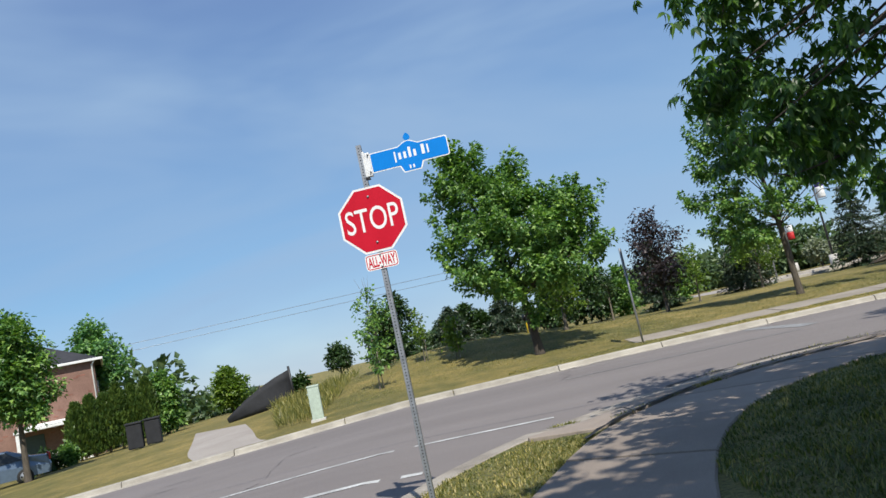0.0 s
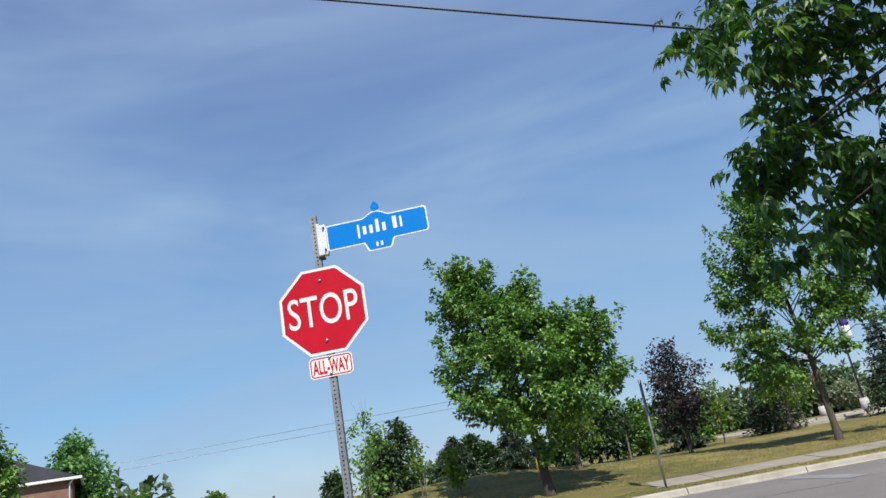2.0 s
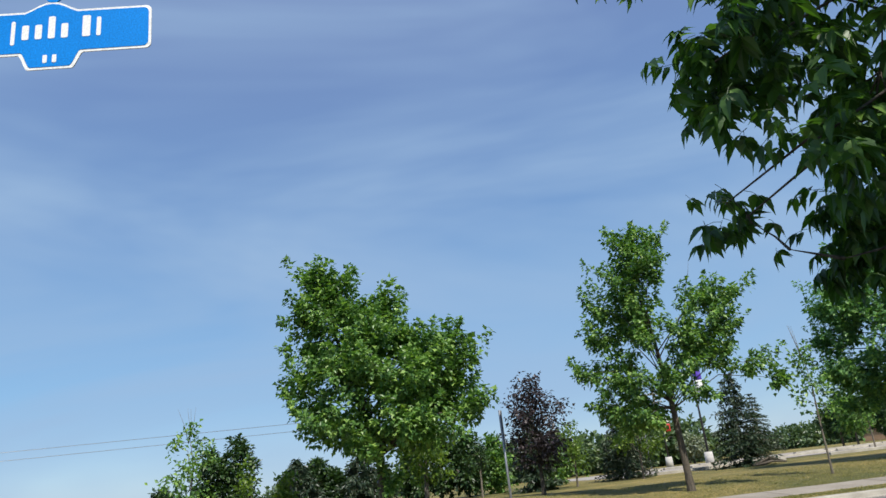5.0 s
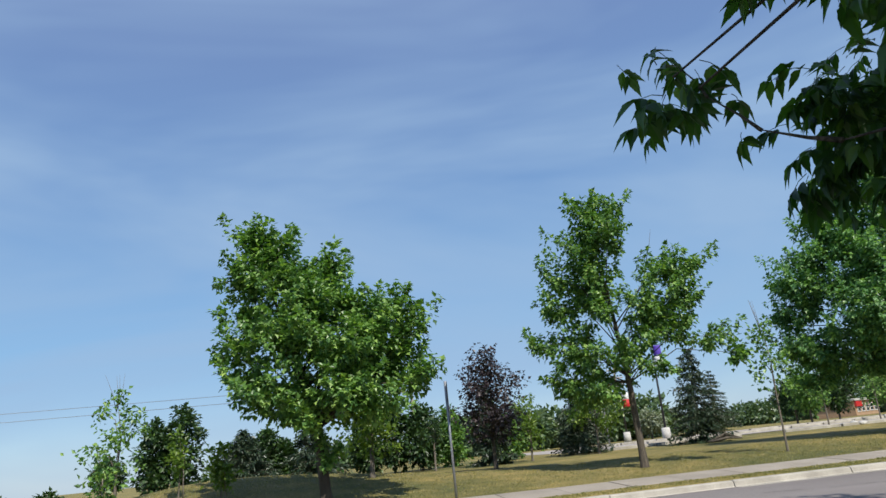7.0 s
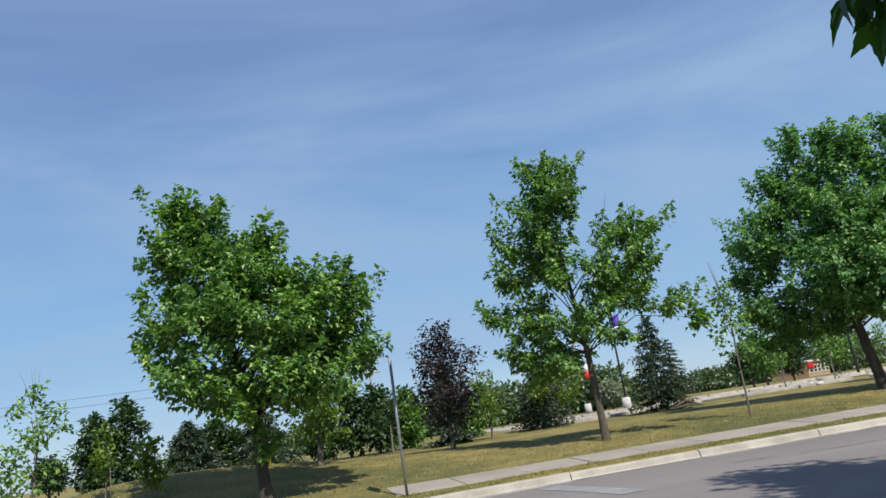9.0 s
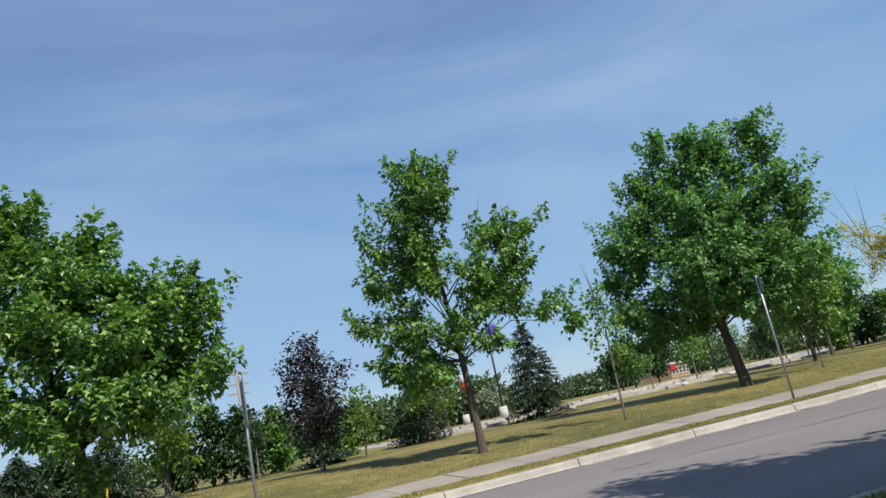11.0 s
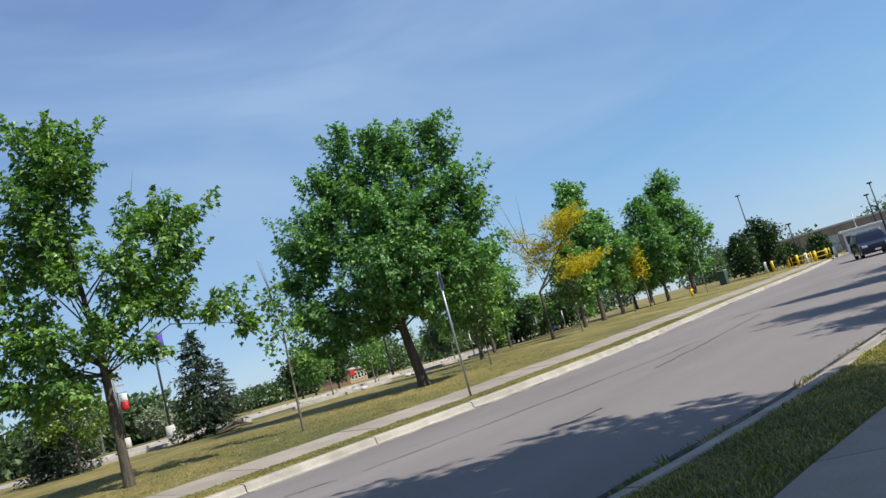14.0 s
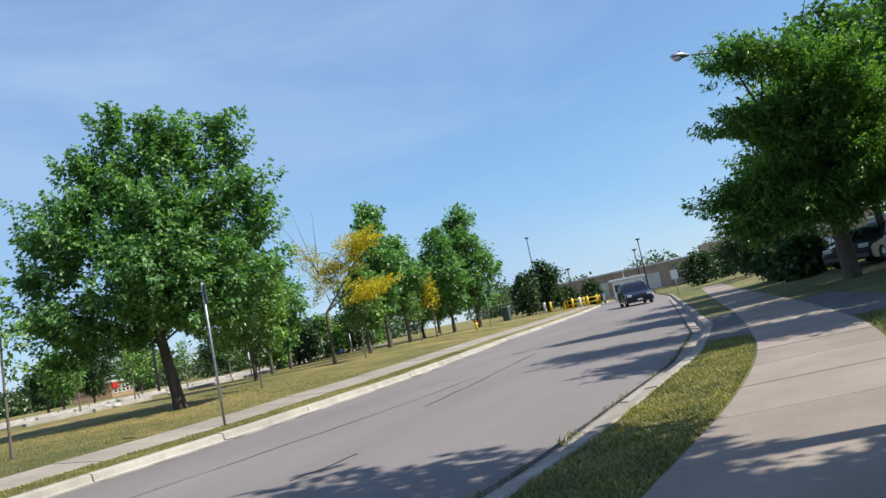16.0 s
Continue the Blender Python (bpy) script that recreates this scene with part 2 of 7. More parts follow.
TAN_WALL = mottled("tan brick wall", (0.27, 0.20, 0.145), (0.36, 0.27, 0.20), 0.8, 12.0, 0.9)
CONC_POST = mottled("cast concrete", (0.42, 0.40, 0.37), (0.58, 0.56, 0.52), 2.0, 40.0, 0.9)
WOOD_POLE = mottled("weathered wooden pole", (0.22, 0.19, 0.16), (0.34, 0.30, 0.26), 3.0, 40.0, 0.95, 0, 0.3, (8, 8, 0.6))
BAG = plain("black plastic bag", (0.012, 0.012, 0.013), 0.35)
ORANGE_WALL = mottled("orange brick", (0.36, 0.23, 0.14), (0.46, 0.30, 0.19), 1.5, 15.0, 0.9)


# ---- mesh helpers ----
def mesh_object(name, verts, faces, mat, parent=None, label="", smooth=False):
    me = bpy.data.meshes.new(name)
    me.from_pydata([tuple(v) for v in verts] if not isinstance(verts, np.ndarray) else verts.tolist(), [], faces if not isinstance(faces, np.ndarray) else faces.tolist())
    me.materials.append(mat)
    if smooth:
        me.polygons.foreach_set("use_smooth", [True] * len(me.polygons))
    me.update()
    ob = new(name, me)
    ob.parent = parent
    if label:
        ob["label"] = label
    return ob


def part(name, bm, mat, parent=None, label="", smooth=False):
    me = bpy.data.meshes.new(name)
    bm.normal_update()
    bm.to_mesh(me)
    bm.free()
    me.materials.append(mat)
    if smooth:
        me.polygons.foreach_set("use_smooth", [True] * len(me.polygons))
    ob = new(name, me)
    ob.parent = parent
    if label:
        ob["label"] = label
    return ob


def thing(name, place, label, category, group="", turn=0.0):
    e = new(name)
    e.matrix_world = pose(*place, 0, 0, turn)
    return tagged(e, label, category, group)


def block(size, at=(0, 0, 0), bevel=0.0, turn=(0, 0, 0)):
    bm = bmesh.new()
    bmesh.ops.create_cube(bm, size=1, matrix=pose(*at, *turn) @ Matrix.Diagonal((*size, 1)))
    if bevel:
        bmesh.ops.bevel(bm, geom=bm.edges[:], offset=bevel, segments=2, affect="EDGES", profile=0.6)
    return bm


def rod(radius, depth, at=(0, 0, 0), turn=(0, 0, 0), radius2=None, sides=16, bevel=0.0):
    bm = bmesh.new()
    bmesh.ops.create_cone(bm, cap_ends=True, segments=sides, radius1=radius, radius2=radius if radius2 is None else radius2, depth=depth, matrix=pose(*at, *turn))
    if bevel:
        bmesh.ops.bevel(bm, geom=[e for e in bm.edges if len(e.link_faces) == 2 and e.calc_face_angle(0) > 1], offset=bevel, segments=2, affect="EDGES")
    return bm


def plate(points, thick, mat_turn=None):
    """A flat outline in x and z, thick along y."""
    bm = bmesh.new()
    f = bm.faces.new([bm.verts.new((x, -thick / 2, z)) for x, z in points])
    r = bmesh.ops.extrude_face_region(bm, geom=[f])
    bmesh.ops.translate(bm, vec=(0, thick, 0), verts=[v for v in r["geom"] if isinstance(v, bmesh.types.BMVert)])
    bmesh.ops.recalc_face_normals(bm, faces=bm.faces[:])
    return bm


def tube_data(points, radii, sides=7):
    """Rings of a bent, tapering tube: verts and faces."""
    pts = [Vector(p) for p in points]
    verts, faces = [], []
    for i, p in enumerate(pts):
        d = (pts[min(i + 1, len(pts) - 1)] - pts[max(i - 1, 0)]).normalized()
        a = d.cross(Vector((0.31, 0.95, 0.05))).normalized()
        b = d.cross(a)
        for k in range(sides):
            t = 2 * math.pi * k / sides
            verts.append(tuple(p + (a * math.cos(t) + b * math.sin(t)) * radii[i]))
    for i in range(len(pts) - 1):
        for k in range(sides):
            n = (k + 1) % sides
            faces.append((i * sides + k, i * sides + n, (i + 1) * sides + n, (i + 1) * sides + k))
    faces.append(tuple(range(sides))[::-1])
    faces.append(tuple(range((len(pts) - 1) * sides, len(pts) * sides)))
    return verts, faces


def tube(name, points, radii, mat, parent=None, sides=8, label=""):
    v, f = tube_data(points, radii if hasattr(radii, "__len__") else [radii] * len(points), sides)
    return mesh_object(name, v, f, mat, parent, label, True)


def lettering(text, width, height, bold=0.012, depth=0.0015):
    """Raised letters centred on the origin, facing -y, stretched to a size."""
    cu = bpy.data.curves.new("letters", "FONT")
    cu.body, cu.extrude, cu.align_x, cu.align_y, cu.resolution_u = text, 0.002, "CENTER", "CENTER", 4
    cu.offset = bold
    ob = bpy.data.objects.new("letters", cu)
    scene.collection.objects.link(ob)
    bpy.context.view_layer.update()
    me = bpy.data.meshes.new_from_object(ob.evaluated_get(bpy.context.evaluated_depsgraph_get()))
    bpy.data.objects.remove(ob)
    co = np.empty(len(me.vertices) * 3)
    me.vertices.foreach_get("co", co)
    co = co.reshape(-1, 3)
    lo, hi = co.min(0), co.max(0)
    c = (co - (lo + hi) / 2) / np.maximum(hi - lo, 1e-6) * (width, height, depth)
    me.vertices.foreach_set("co", np.stack([c[:, 0], -c[:, 2], c[:, 1]], 1).ravel())
    me.update()
    return me


# ---- ground ----
def smooth_line(points):
    """A road edge as y over x, rounded at its corners."""
    p = np.array(points, float)
    xs = np.arange(-70, 300.01, 0.2)
    ys = np.interp(xs, p[:, 0], p[:, 1])
    k = np.ones(7) / 7
    pad = np.pad(ys, 3, mode="edge")
    return xs, np.convolve(pad, k, "valid")


FAR_X, FAR_Y = smooth_line([(-70, 15.5), (-30, 16.8), (-11, 17.7), (-3, 18.3), (0, 18.8), (4, 19.4), (8, 19.45), (12, 19.3), (18, 19.0), (26, 19.4), (42, 21.6), (55, 22.8), (70, 24.6), (100, 29), (300, 62)])
NEAR_X, NEAR_Y = smooth_line([(-70, 7.0), (-13, 9.4), (-11.6, 8.6), (-10.6, 6.5), (-10.2, -60), (-2.6, -60), (-2.0, 2.2), (-1.6, 4.8), (-0.98, 6.2), (0.0, 7.7), (0.5, 8.35), (1.3, 9.15), (2.7, 10.2), (4.4, 10.95), (6.0, 11.2), (7.5, 11.0), (9, 10.68), (12, 10.27), (18, 9.85), (24, 10.1), (43, 12.8), (70, 16.8), (100, 22.6), (300, 54)])


def y_far(x):
    return float(np.interp(x, FAR_X, FAR_Y))


def y_near(x):
    return float(np.interp(x, NEAR_X, NEAR_Y))


def fall(x):
    """The street runs downhill past the corner."""
    return -0.055 * max(0.0, -2.5 - x) if x > -45 else -0.055 * 42.5


def ease(a, b, v):
    s = max(0.0, min(1.0, (v - a) / (b - a)))
    return s * s * (3 - 2 * s)


def corner_ramp(x):
    """How far the kerb is let down for the ramp at the corner: 0 full kerb, 1 flush."""
    return ease(0.1, 0.9, x) * (1 - ease(6.6, 8.2, x))


def height(x, y):
    """The lie of the land off the road."""
    yf = y_far(x)
    if y >= yf - 0.01:
        d = y - yf
        z = 0.14 + 0.05 * min(d, 9) + 0.12 * ease(9, 30, d)
        z += 0.72 * math.exp(-(((x + 1.0) / 6.0) ** 2) - ((y - 28.5) / 4.6) ** 2)
        return fall(x) + z
    d = y_near(x) - y
    if x < 8:
        d = min(d, max(0.0, x + 1.7))
    ramp = 0.105 * corner_ramp(x) * (1 - ease(0.25, 1.5, y_near(x) - y))
    return fall(x) * 0.6 + 0.13 - ramp + 0.02 * min(max(d, 0), 3) + 0.08 * ease(3.3, 7.5, d) * 4


def drape(x, y, up=0.0):
    return (x, y, height(x, y) + up)


def build_ground():
    xs = np.unique(np.concatenate([np.arange(-12, 46, 0.5), np.arange(-2.8, 2.2, 0.12), np.array([-1500, -900, -500, -300, -200, -140, -100, -80, -65, -52, -40, -34, -29, -25, -21, -18, -15]), np.arange(46, 80, 2.0), np.array([84, 92, 100, 112, 126, 145, 170, 210, 260, 299, 400, 600, 900, 1500])]))
    near_d = np.array([2000, 900, 400, 200, 120, 70, 45, 30, 22, 17, 13, 10, 8, 6.5, 5.2, 4.2, 3.4, 2.7, 2.0, 1.4, 0.9, 0.5, 0.18])
    far_d = np.array([0.18, 0.5, 0.9, 1.4, 2.0, 2.7, 3.4, 4.2, 5.2, 6.2, 7.2, 8.2, 9.2, 10.2, 11.5, 13, 15, 18, 22, 28, 38, 55, 80, 120, 200, 400, 900, 2000])
    verts = []
    for x in xs:
        yn, yf = y_near(x), y_far(x)
        for d in near_d:
            verts.append((x, yn - d, height(x, yn - d)))
        verts.append((x, yn, fall(x) - 0.12))
        verts.append((x, yf, fall(x) - 0.12))
        for d in far_d:
            verts.append((x, yf + d, height(x, yf + d)))
    n = len(near_d) + len(far_d) + 2
    faces = []
    for i in range(len(xs) - 1):
        for j in range(n - 1):
            a = i * n + j
            faces.append((a, a + n, a + n + 1, a + 1))
    ob = mesh_object("ground", verts, faces, GRASS, smooth=True)
    ob.data.materials.append(GRASS_NEAR)
    ob.data.polygons.foreach_set("material_index", [1 if k % (n - 1) < len(near_d) else 0 for k in range(len(faces))])
    tagged(ob, "sun-dried lawn and open ground, tan and olive patches", "ground", kind="structure")


def build_road():
    xs = np.concatenate([np.arange(-70, -14, 2.0), np.arange(-14, 46, 0.4), np.arange(46, 300, 4.0)])
    rows = np.linspace(0, 1, 13)
    verts, faces = [], []
    for x in xs:
        yn, yf = y_near(x), y_far(x)
        yn = max(yn, -45)
        for r in rows:
            verts.append((x, yn + (yf - yn) * r, fall(x) + 0.05 * math.sin(math.pi * r)))
    n = len(rows)
    for i in range(len(xs) - 1):
        for j in range(n - 1):
            a = i * n + j
            faces.append((a, a + n, a + n + 1, a + 1))
    ob = mesh_object("road", verts, faces, ASPHALT, smooth=True)
    tagged(ob, "worn grey asphalt street with tar-filled cracks", "road", kind="structure")


def road_z(x, y):
    yn, yf = max(y_near(x), -45), y_far(x)
    return fall(x) + 0.05 * math.sin(math.pi * max(0, min(1, (y - yn) / max(yf - yn, 0.1))))


def ribbon(name, left, right, mat, up, zf, parent=None, label=""):
    """A thin strip laid on a surface between two lines of points."""
    verts, faces = [], []
    for (x0, y0), (x1, y1) in zip(left, right):
        verts.append((x0, y0, zf(x0, y0) + up))
        verts.append((x1, y1, zf(x1, y1) + up))
    for i in range(len(left) - 1):
        a = 2 * i
        faces.append((a, a + 1, a + 3, a + 2))
    return mesh_object(name, verts, faces, mat, parent, label)


def arc_points(xs, ys, step, x0, x1):
    """Points at even steps along a road edge, with normals towards +y."""
    m = (xs >= x0) & (xs <= x1)
    p = np.stack([xs[m], ys[m]], 1)
    s = np.concatenate([[0], np.cumsum(np.linalg.norm(np.diff(p, axis=0), axis=1))])
    t = np.arange(0, s[-1], step)
    q = np.stack([np.interp(t, s, p[:, 0]), np.interp(t, s, p[:, 1])], 1)
    d = np.gradient(q, axis=0)
    d /= np.linalg.norm(d, axis=1)[:, None]
    return q, np.stack([-d[:, 1], d[:, 0]], 1)


def build_kerb(name, xs, ys, side, x0, x1, label, mat=None):
    """Cast kerb lengths with a gutter, rounded nose and open joints."""
    root = tagged(new(name), label, "kerb", kind="structure")
    rng = random.Random(5)
    q, n = arc_points(xs, ys, 0.5, x0, x1)
    profile = [(-0.32, -0.02), (-0.30, 0.012), (-0.03, 0.006), (0.0, 0.03), (0.02, 0.125), (0.05, 0.145), (0.19, 0.155), (0.21, 0.14), (0.21, -0.1), (-0.32, -0.1)]
    step = 6
    for i in range(0, len(q) - 1, step):
        ids = list(range(i, min(i + step + 1, len(q))))
        if len(ids) < 2:
            continue
        verts, faces = [], []
        dz = rng.uniform(-0.008, 0.008)
        for j, k in enumerate(ids):
            shift = 0.0
            if j in (0, len(ids) - 1):
                shift = 0.012 * (1 if j == 0 else -1)
            tan = np.array([n[k][1], -n[k][0]])
            for o, z in profile:
                wide = 1.6 if side < 0 and o > 0.05 and q[k][0] < 7 else 1.0
                p = q[k] + n[k] * o * wide * side + tan * shift
                low = 1 - 0.72 * corner_ramp(q[k][0]) if side < 0 and z > 0.02 else 1
                verts.append((p[0], p[1], fall(q[k][0]) + z * low + dz))
        m = len(profile)
        for j in range(len(ids) - 1):
            for a in range(m):
                b = (a + 1) % m
                faces.append((j * m + a, j * m + b, (j + 1) * m + b, (j + 1) * m + a))
        faces.append(tuple(range(m)))
        faces.append(tuple(range((len(ids) - 1) * m, len(ids) * m))[::-1])
        mesh_object("kerb_length", verts, faces, mat or KERB, root)


def slab_run(name, left, right, mat, label, up=0.012, length=1.5, gap=0.012, category="sidewalk"):
    """Concrete slabs between two edge lines, each a piece of its own."""
    root = tagged(new(name), label, category, kind="structure")
    rng = random.Random(len(left))
    l, r = np.array(left, float), np.array(right, float)
    mid = (l + r) / 2
    s = np.concatenate([[0], np.cumsum(np.linalg.norm(np.diff(mid, axis=0), axis=1))])

    def at(line, t):
        return np.array([np.interp(t, s, line[:, 0]), np.interp(t, s, line[:, 1])])

    t = 0.0
    while t < s[-1] - 0.2:
        t1 = min(t + length, s[-1])
        verts, faces = [], []
        dz = rng.uniform(-0.006, 0.006)
        for j, tt in enumerate((t + gap, (t + t1) / 2, t1 - gap)):
            a, b = at(l, tt), at(r, tt)
            for f in (0.0, 0.012, 0.5, 0.988, 1.0):
                p = a + (b - a) * f
                edge = 0.012 if f in (0.0, 1.0) else 0.0
                verts.append((p[0], p[1], height(p[0], p[1]) + up + dz - edge))
        for j in range(2):
            for k in range(4):
                a = j * 5 + k
                faces.append((a, a + 1, a + 6, a + 5))
        base = len(verts)
        ring = [0, 1, 2, 3, 4, 9, 14, 13, 12, 11, 10, 5]
        for v in ring:
            x, y, z = verts[v]
            verts.append((x, y, z - 0.1))
        for k in range(len(ring)):
            n = (k + 1) % len(ring)
            faces.append((ring[k], base + k, base + n, ring[n]))
        mesh_object("slab", verts, faces, mat, root)
        t = t1


def curve_through(points, step=0.6):
    """An even line of points through a few corners, rounded."""
    p = np.array(points, float)
    for _ in range(3):
        a, b = p[:-1] * 0.75 + p[1:] * 0.25, p[:-1] * 0.25 + p[1:] * 0.75
        p = np.concatenate([p[:1], np.stack([a, b], 1).reshape(-1, 2), p[-1:]])
    return p


build_ground()
build_road()
build_kerb("kerb_far", FAR_X, FAR_Y, 1, -40, 110, "pale concrete kerb along the park side of the street")
build_kerb("kerb_near", NEAR_X, NEAR_Y, -1, -2.45, 75, "concrete kerb along the boulevard, chipped at its joints", KERB_DIRTY)


def far_walk():
    q, n = arc_points(FAR_X, FAR_Y, 0.75, 4.3, 95)
    slab_run("pavement_far", q + n * 2.5, q + n * 1.0, CONCRETE_PALE, "grey concrete sidewalk along the park lawn")


far_walk()
WALK_L = curve_through([(-1.9, -6), (-1.0, 1.6), (0.19, 4.86), (0.72, 6.13), (1.35, 7.3), (2.7, 8.6), (4.6, 9.35), (7.2, 9.6), (10, 9.27), (12.5, 8.93), (15.4, 8.75), (18.7, 8.8), (27, 9.5), (43, 11.4), (70, 14.2)])
WALK_R = curve_through([(0.0, -6), (0.5, 1.0), (1.23, 3.88), (1.81, 5.3), (2.75, 6.7), (3.95, 7.55), (5.6, 7.85), (8, 7.9), (10.4, 7.7), (13, 7.4), (16, 7.2), (19, 7.2), (27.4, 7.9), (43.5, 9.8), (70.6, 12.6)])
slab_run("pavement_near", WALK_L, WALK_R, CONCRETE, "wide concrete sidewalk slabs with dark joints", 0.02, 1.6)


def apron(name, left, right, mat, label):
    ob = ribbon(name, left, right, mat, 0.006, height, None)
    return tagged(ob, label, "pavement", kind="structure")


# the ramp of concrete at the corner, between walk and kerb
cx = np.linspace(0.22, 7.4, 18)
slab_run("pavement_corner", [(x, y_near(x) - 0.33 * math.hypot(1, (y_near(x + 0.2) - y_near(x - 0.2)) / 0.4)) for x in cx], [(x, max(float(np.interp(x, WALK_L[:, 0], WALK_L[:, 1])) + 0.03, 7.55 - 1.35 * x)) for x in cx], CONCRETE, "concrete ramp from sidewalk to kerb at the corner", 0.04, 1.6)
dx = np.linspace(19.6, 27.5, 10)
apron("driveway_apron", [(x, y_near(x) - 0.2) for x in dx], [(x, float(np.interp(x, WALK_L[:, 0], WALK_L[:, 1]))) for x in dx], PATCH, "patched asphalt apron of a driveway")
apron("driveway", [(x, float(np.interp(x, WALK_R[:, 0], WALK_R[:, 1]))) for x in dx], [(x + 9, -12.0) for x in dx], PATCH, "dark driveway running up to parked cars")
px = [(-8.2, y_far(-8.2) + 0.2), (-9.1, 19.8), (-10.2, 23.0), (-11.6, 26.8)]
qx = [(-6.2, y_far(-6.2) + 0.2), (-6.7, 19.0), (-7.6, 21.5), (-8.8, 24.4)]
apron("path", curve_through(px), curve_through(qx), PATH_ASPHALT, "pale paved path leading off the street past a fence")


def road_marks():
    def stripe(name, a, b, w, mat, label):
        a, b = np.array(a, float), np.array(b, float)
        d = (b - a) / np.linalg.norm(b - a)
        n = np.array([-d[1], d[0]]) * w / 2
        ts = np.linspace(0, 1, 14)
        ob = ribbon(name, [a + (b - a) * t + n for t in ts], [a + (b - a) * t - n for t in ts], mat, 0.006, road_z)
        tagged(ob, label, "road marking", kind="structure")

    stripe("stop_line", (-5.6, 7.35), (-1.05, 7.45), 0.15, PAINT_LINE, "white painted stop line across the side street")
    stripe("crossing_line", (-10.5, 9.6), (0.75, 9.75), 0.12, PAINT_LINE, "thin white crossing line across the side street")
    stripe("stop_line", (7.25, 15.5), (7.05, 18.7), 0.45, PAINT_FAINT, "faded white stop line on the main street")
    stripe("centre_line", (1.6, 15.3), (6.8, 14.9), 0.08, PAINT_FAINT, "faint worn centre line")
    rng = random.Random(11)

    def crack(points, w):
        pts = []
        for (x0, y0), (x1, y1) in zip(points, points[1:]):
            for k in range(7):
                f = k / 7
                pts.append((x0 + (x1 - x0) * f + rng.uniform(-0.04, 0.04), y0 + (y1 - y0) * f + rng.uniform(-0.04, 0.04)))
        l, r = [], []
        for x, y in pts:
            ww = w * rng.uniform(0.5, 1.3)
            l.append((x, y + ww))
            r.append((x, y - ww))
        ob = ribbon("tar_crack", l, r, TAR, 0.005, road_z)
        tagged(ob, "dark tar-filled crack in the asphalt", "road crack", kind="structure")

    crack([(-4.3, 8.0), (-3.9, 10.2), (-4.3, 13.4), (-3.7, 13.9)], 0.022)
    crack([(1.5, 15.2), (1.9, 16.6), (1.7, 17.4), (2.1, 18.0)], 0.02)
    crack([(-7.4, 13.2), (-6.6, 13.4), (-6.5, 14.4), (-7.3, 14.3), (-7.4, 13.2)], 0.018)
    crack([(11, 16.4), (14, 15.9), (17.5, 15.4), (22, 15.1)], 0.016)
    crack([(17.0, 14.4), (20, 14.6), (27, 15.3)], 0.016)
    crack([(12.0, 13.6), (13.3, 13.4)], 0.02)
    crack([(10, 17.0), (10.8, 16.6)], 0.02)
    # dirt line along both gutters
    for x0, side in ((2.6, -1), (0.5, 1)):
        xs = np.arange(x0, 60, 0.35)
        l, r = [], []
        for x in xs:
            y = (y_near(x) + 0.34) if side < 0 else (y_far(x) - 0.35)
            w = rng.uniform(0.006, 0.035) * (1.9 if side < 0 and x < 10 else 1)
            l.append((x, y + w))
            r.append((x, y - w))
        ob = ribbon("gutter_joint", l, r, TAR, 0.022, road_z)
        tagged(ob, "dirty joint between gutter and asphalt", "road joint", kind="structure")

    # open joint between the walk and the ramp at the corner, frayed and dark
    seam = [(x, float(np.interp(x, WALK_L[:, 0], WALK_L[:, 1])) + 0.03) for x in np.arange(0.72, 5.6, 0.11)]
    l, r = [], []
    for x, y in seam:
        w, off = rng.uniform(0.006, 0.04), rng.uniform(-0.03, 0.03)
        l.append((x - w * 0.7, y + w + off))
        r.append((x + w * 0.7, y - w + off))
    ob = ribbon("pavement_joint", l, r, TAR, 0.052, height)
    tagged(ob, "dark frayed joint between sidewalk and corner ramp", "pavement joint", kind="structure")


road_marks()


# ---- trees ----
def leaf_quads(rng, p, axis, size, width, fold=0.25):
    """Small folded leaves: one diamond of two triangles at each place."""
    n = len(p)
    axis = axis / np.linalg.norm(axis, axis=1)[:, None]
    side = np.cross(axis, rng.normal(size=(n, 3)) * 0.55 + [0, 0, 1.0])
    side /= np.linalg.norm(side, axis=1)[:, None] + 1e-9
    up = np.cross(side, axis)
    L = (size * rng.uniform(0.65, 1.25, n))[:, None]
    W = L * width
    mid = p + axis * L * 0.45
    v = np.stack([p, mid + side * W / 2 + up * W * fold, p + axis * L - up * L * 0.08, mid - side * W / 2 + up * W * fold], 1).reshape(-1, 3)
    k = np.arange(n)[:, None] * 4
    f = np.concatenate([k + [0, 1, 2], k + [0, 2, 3]], 1).reshape(-1, 3)
    return v, f


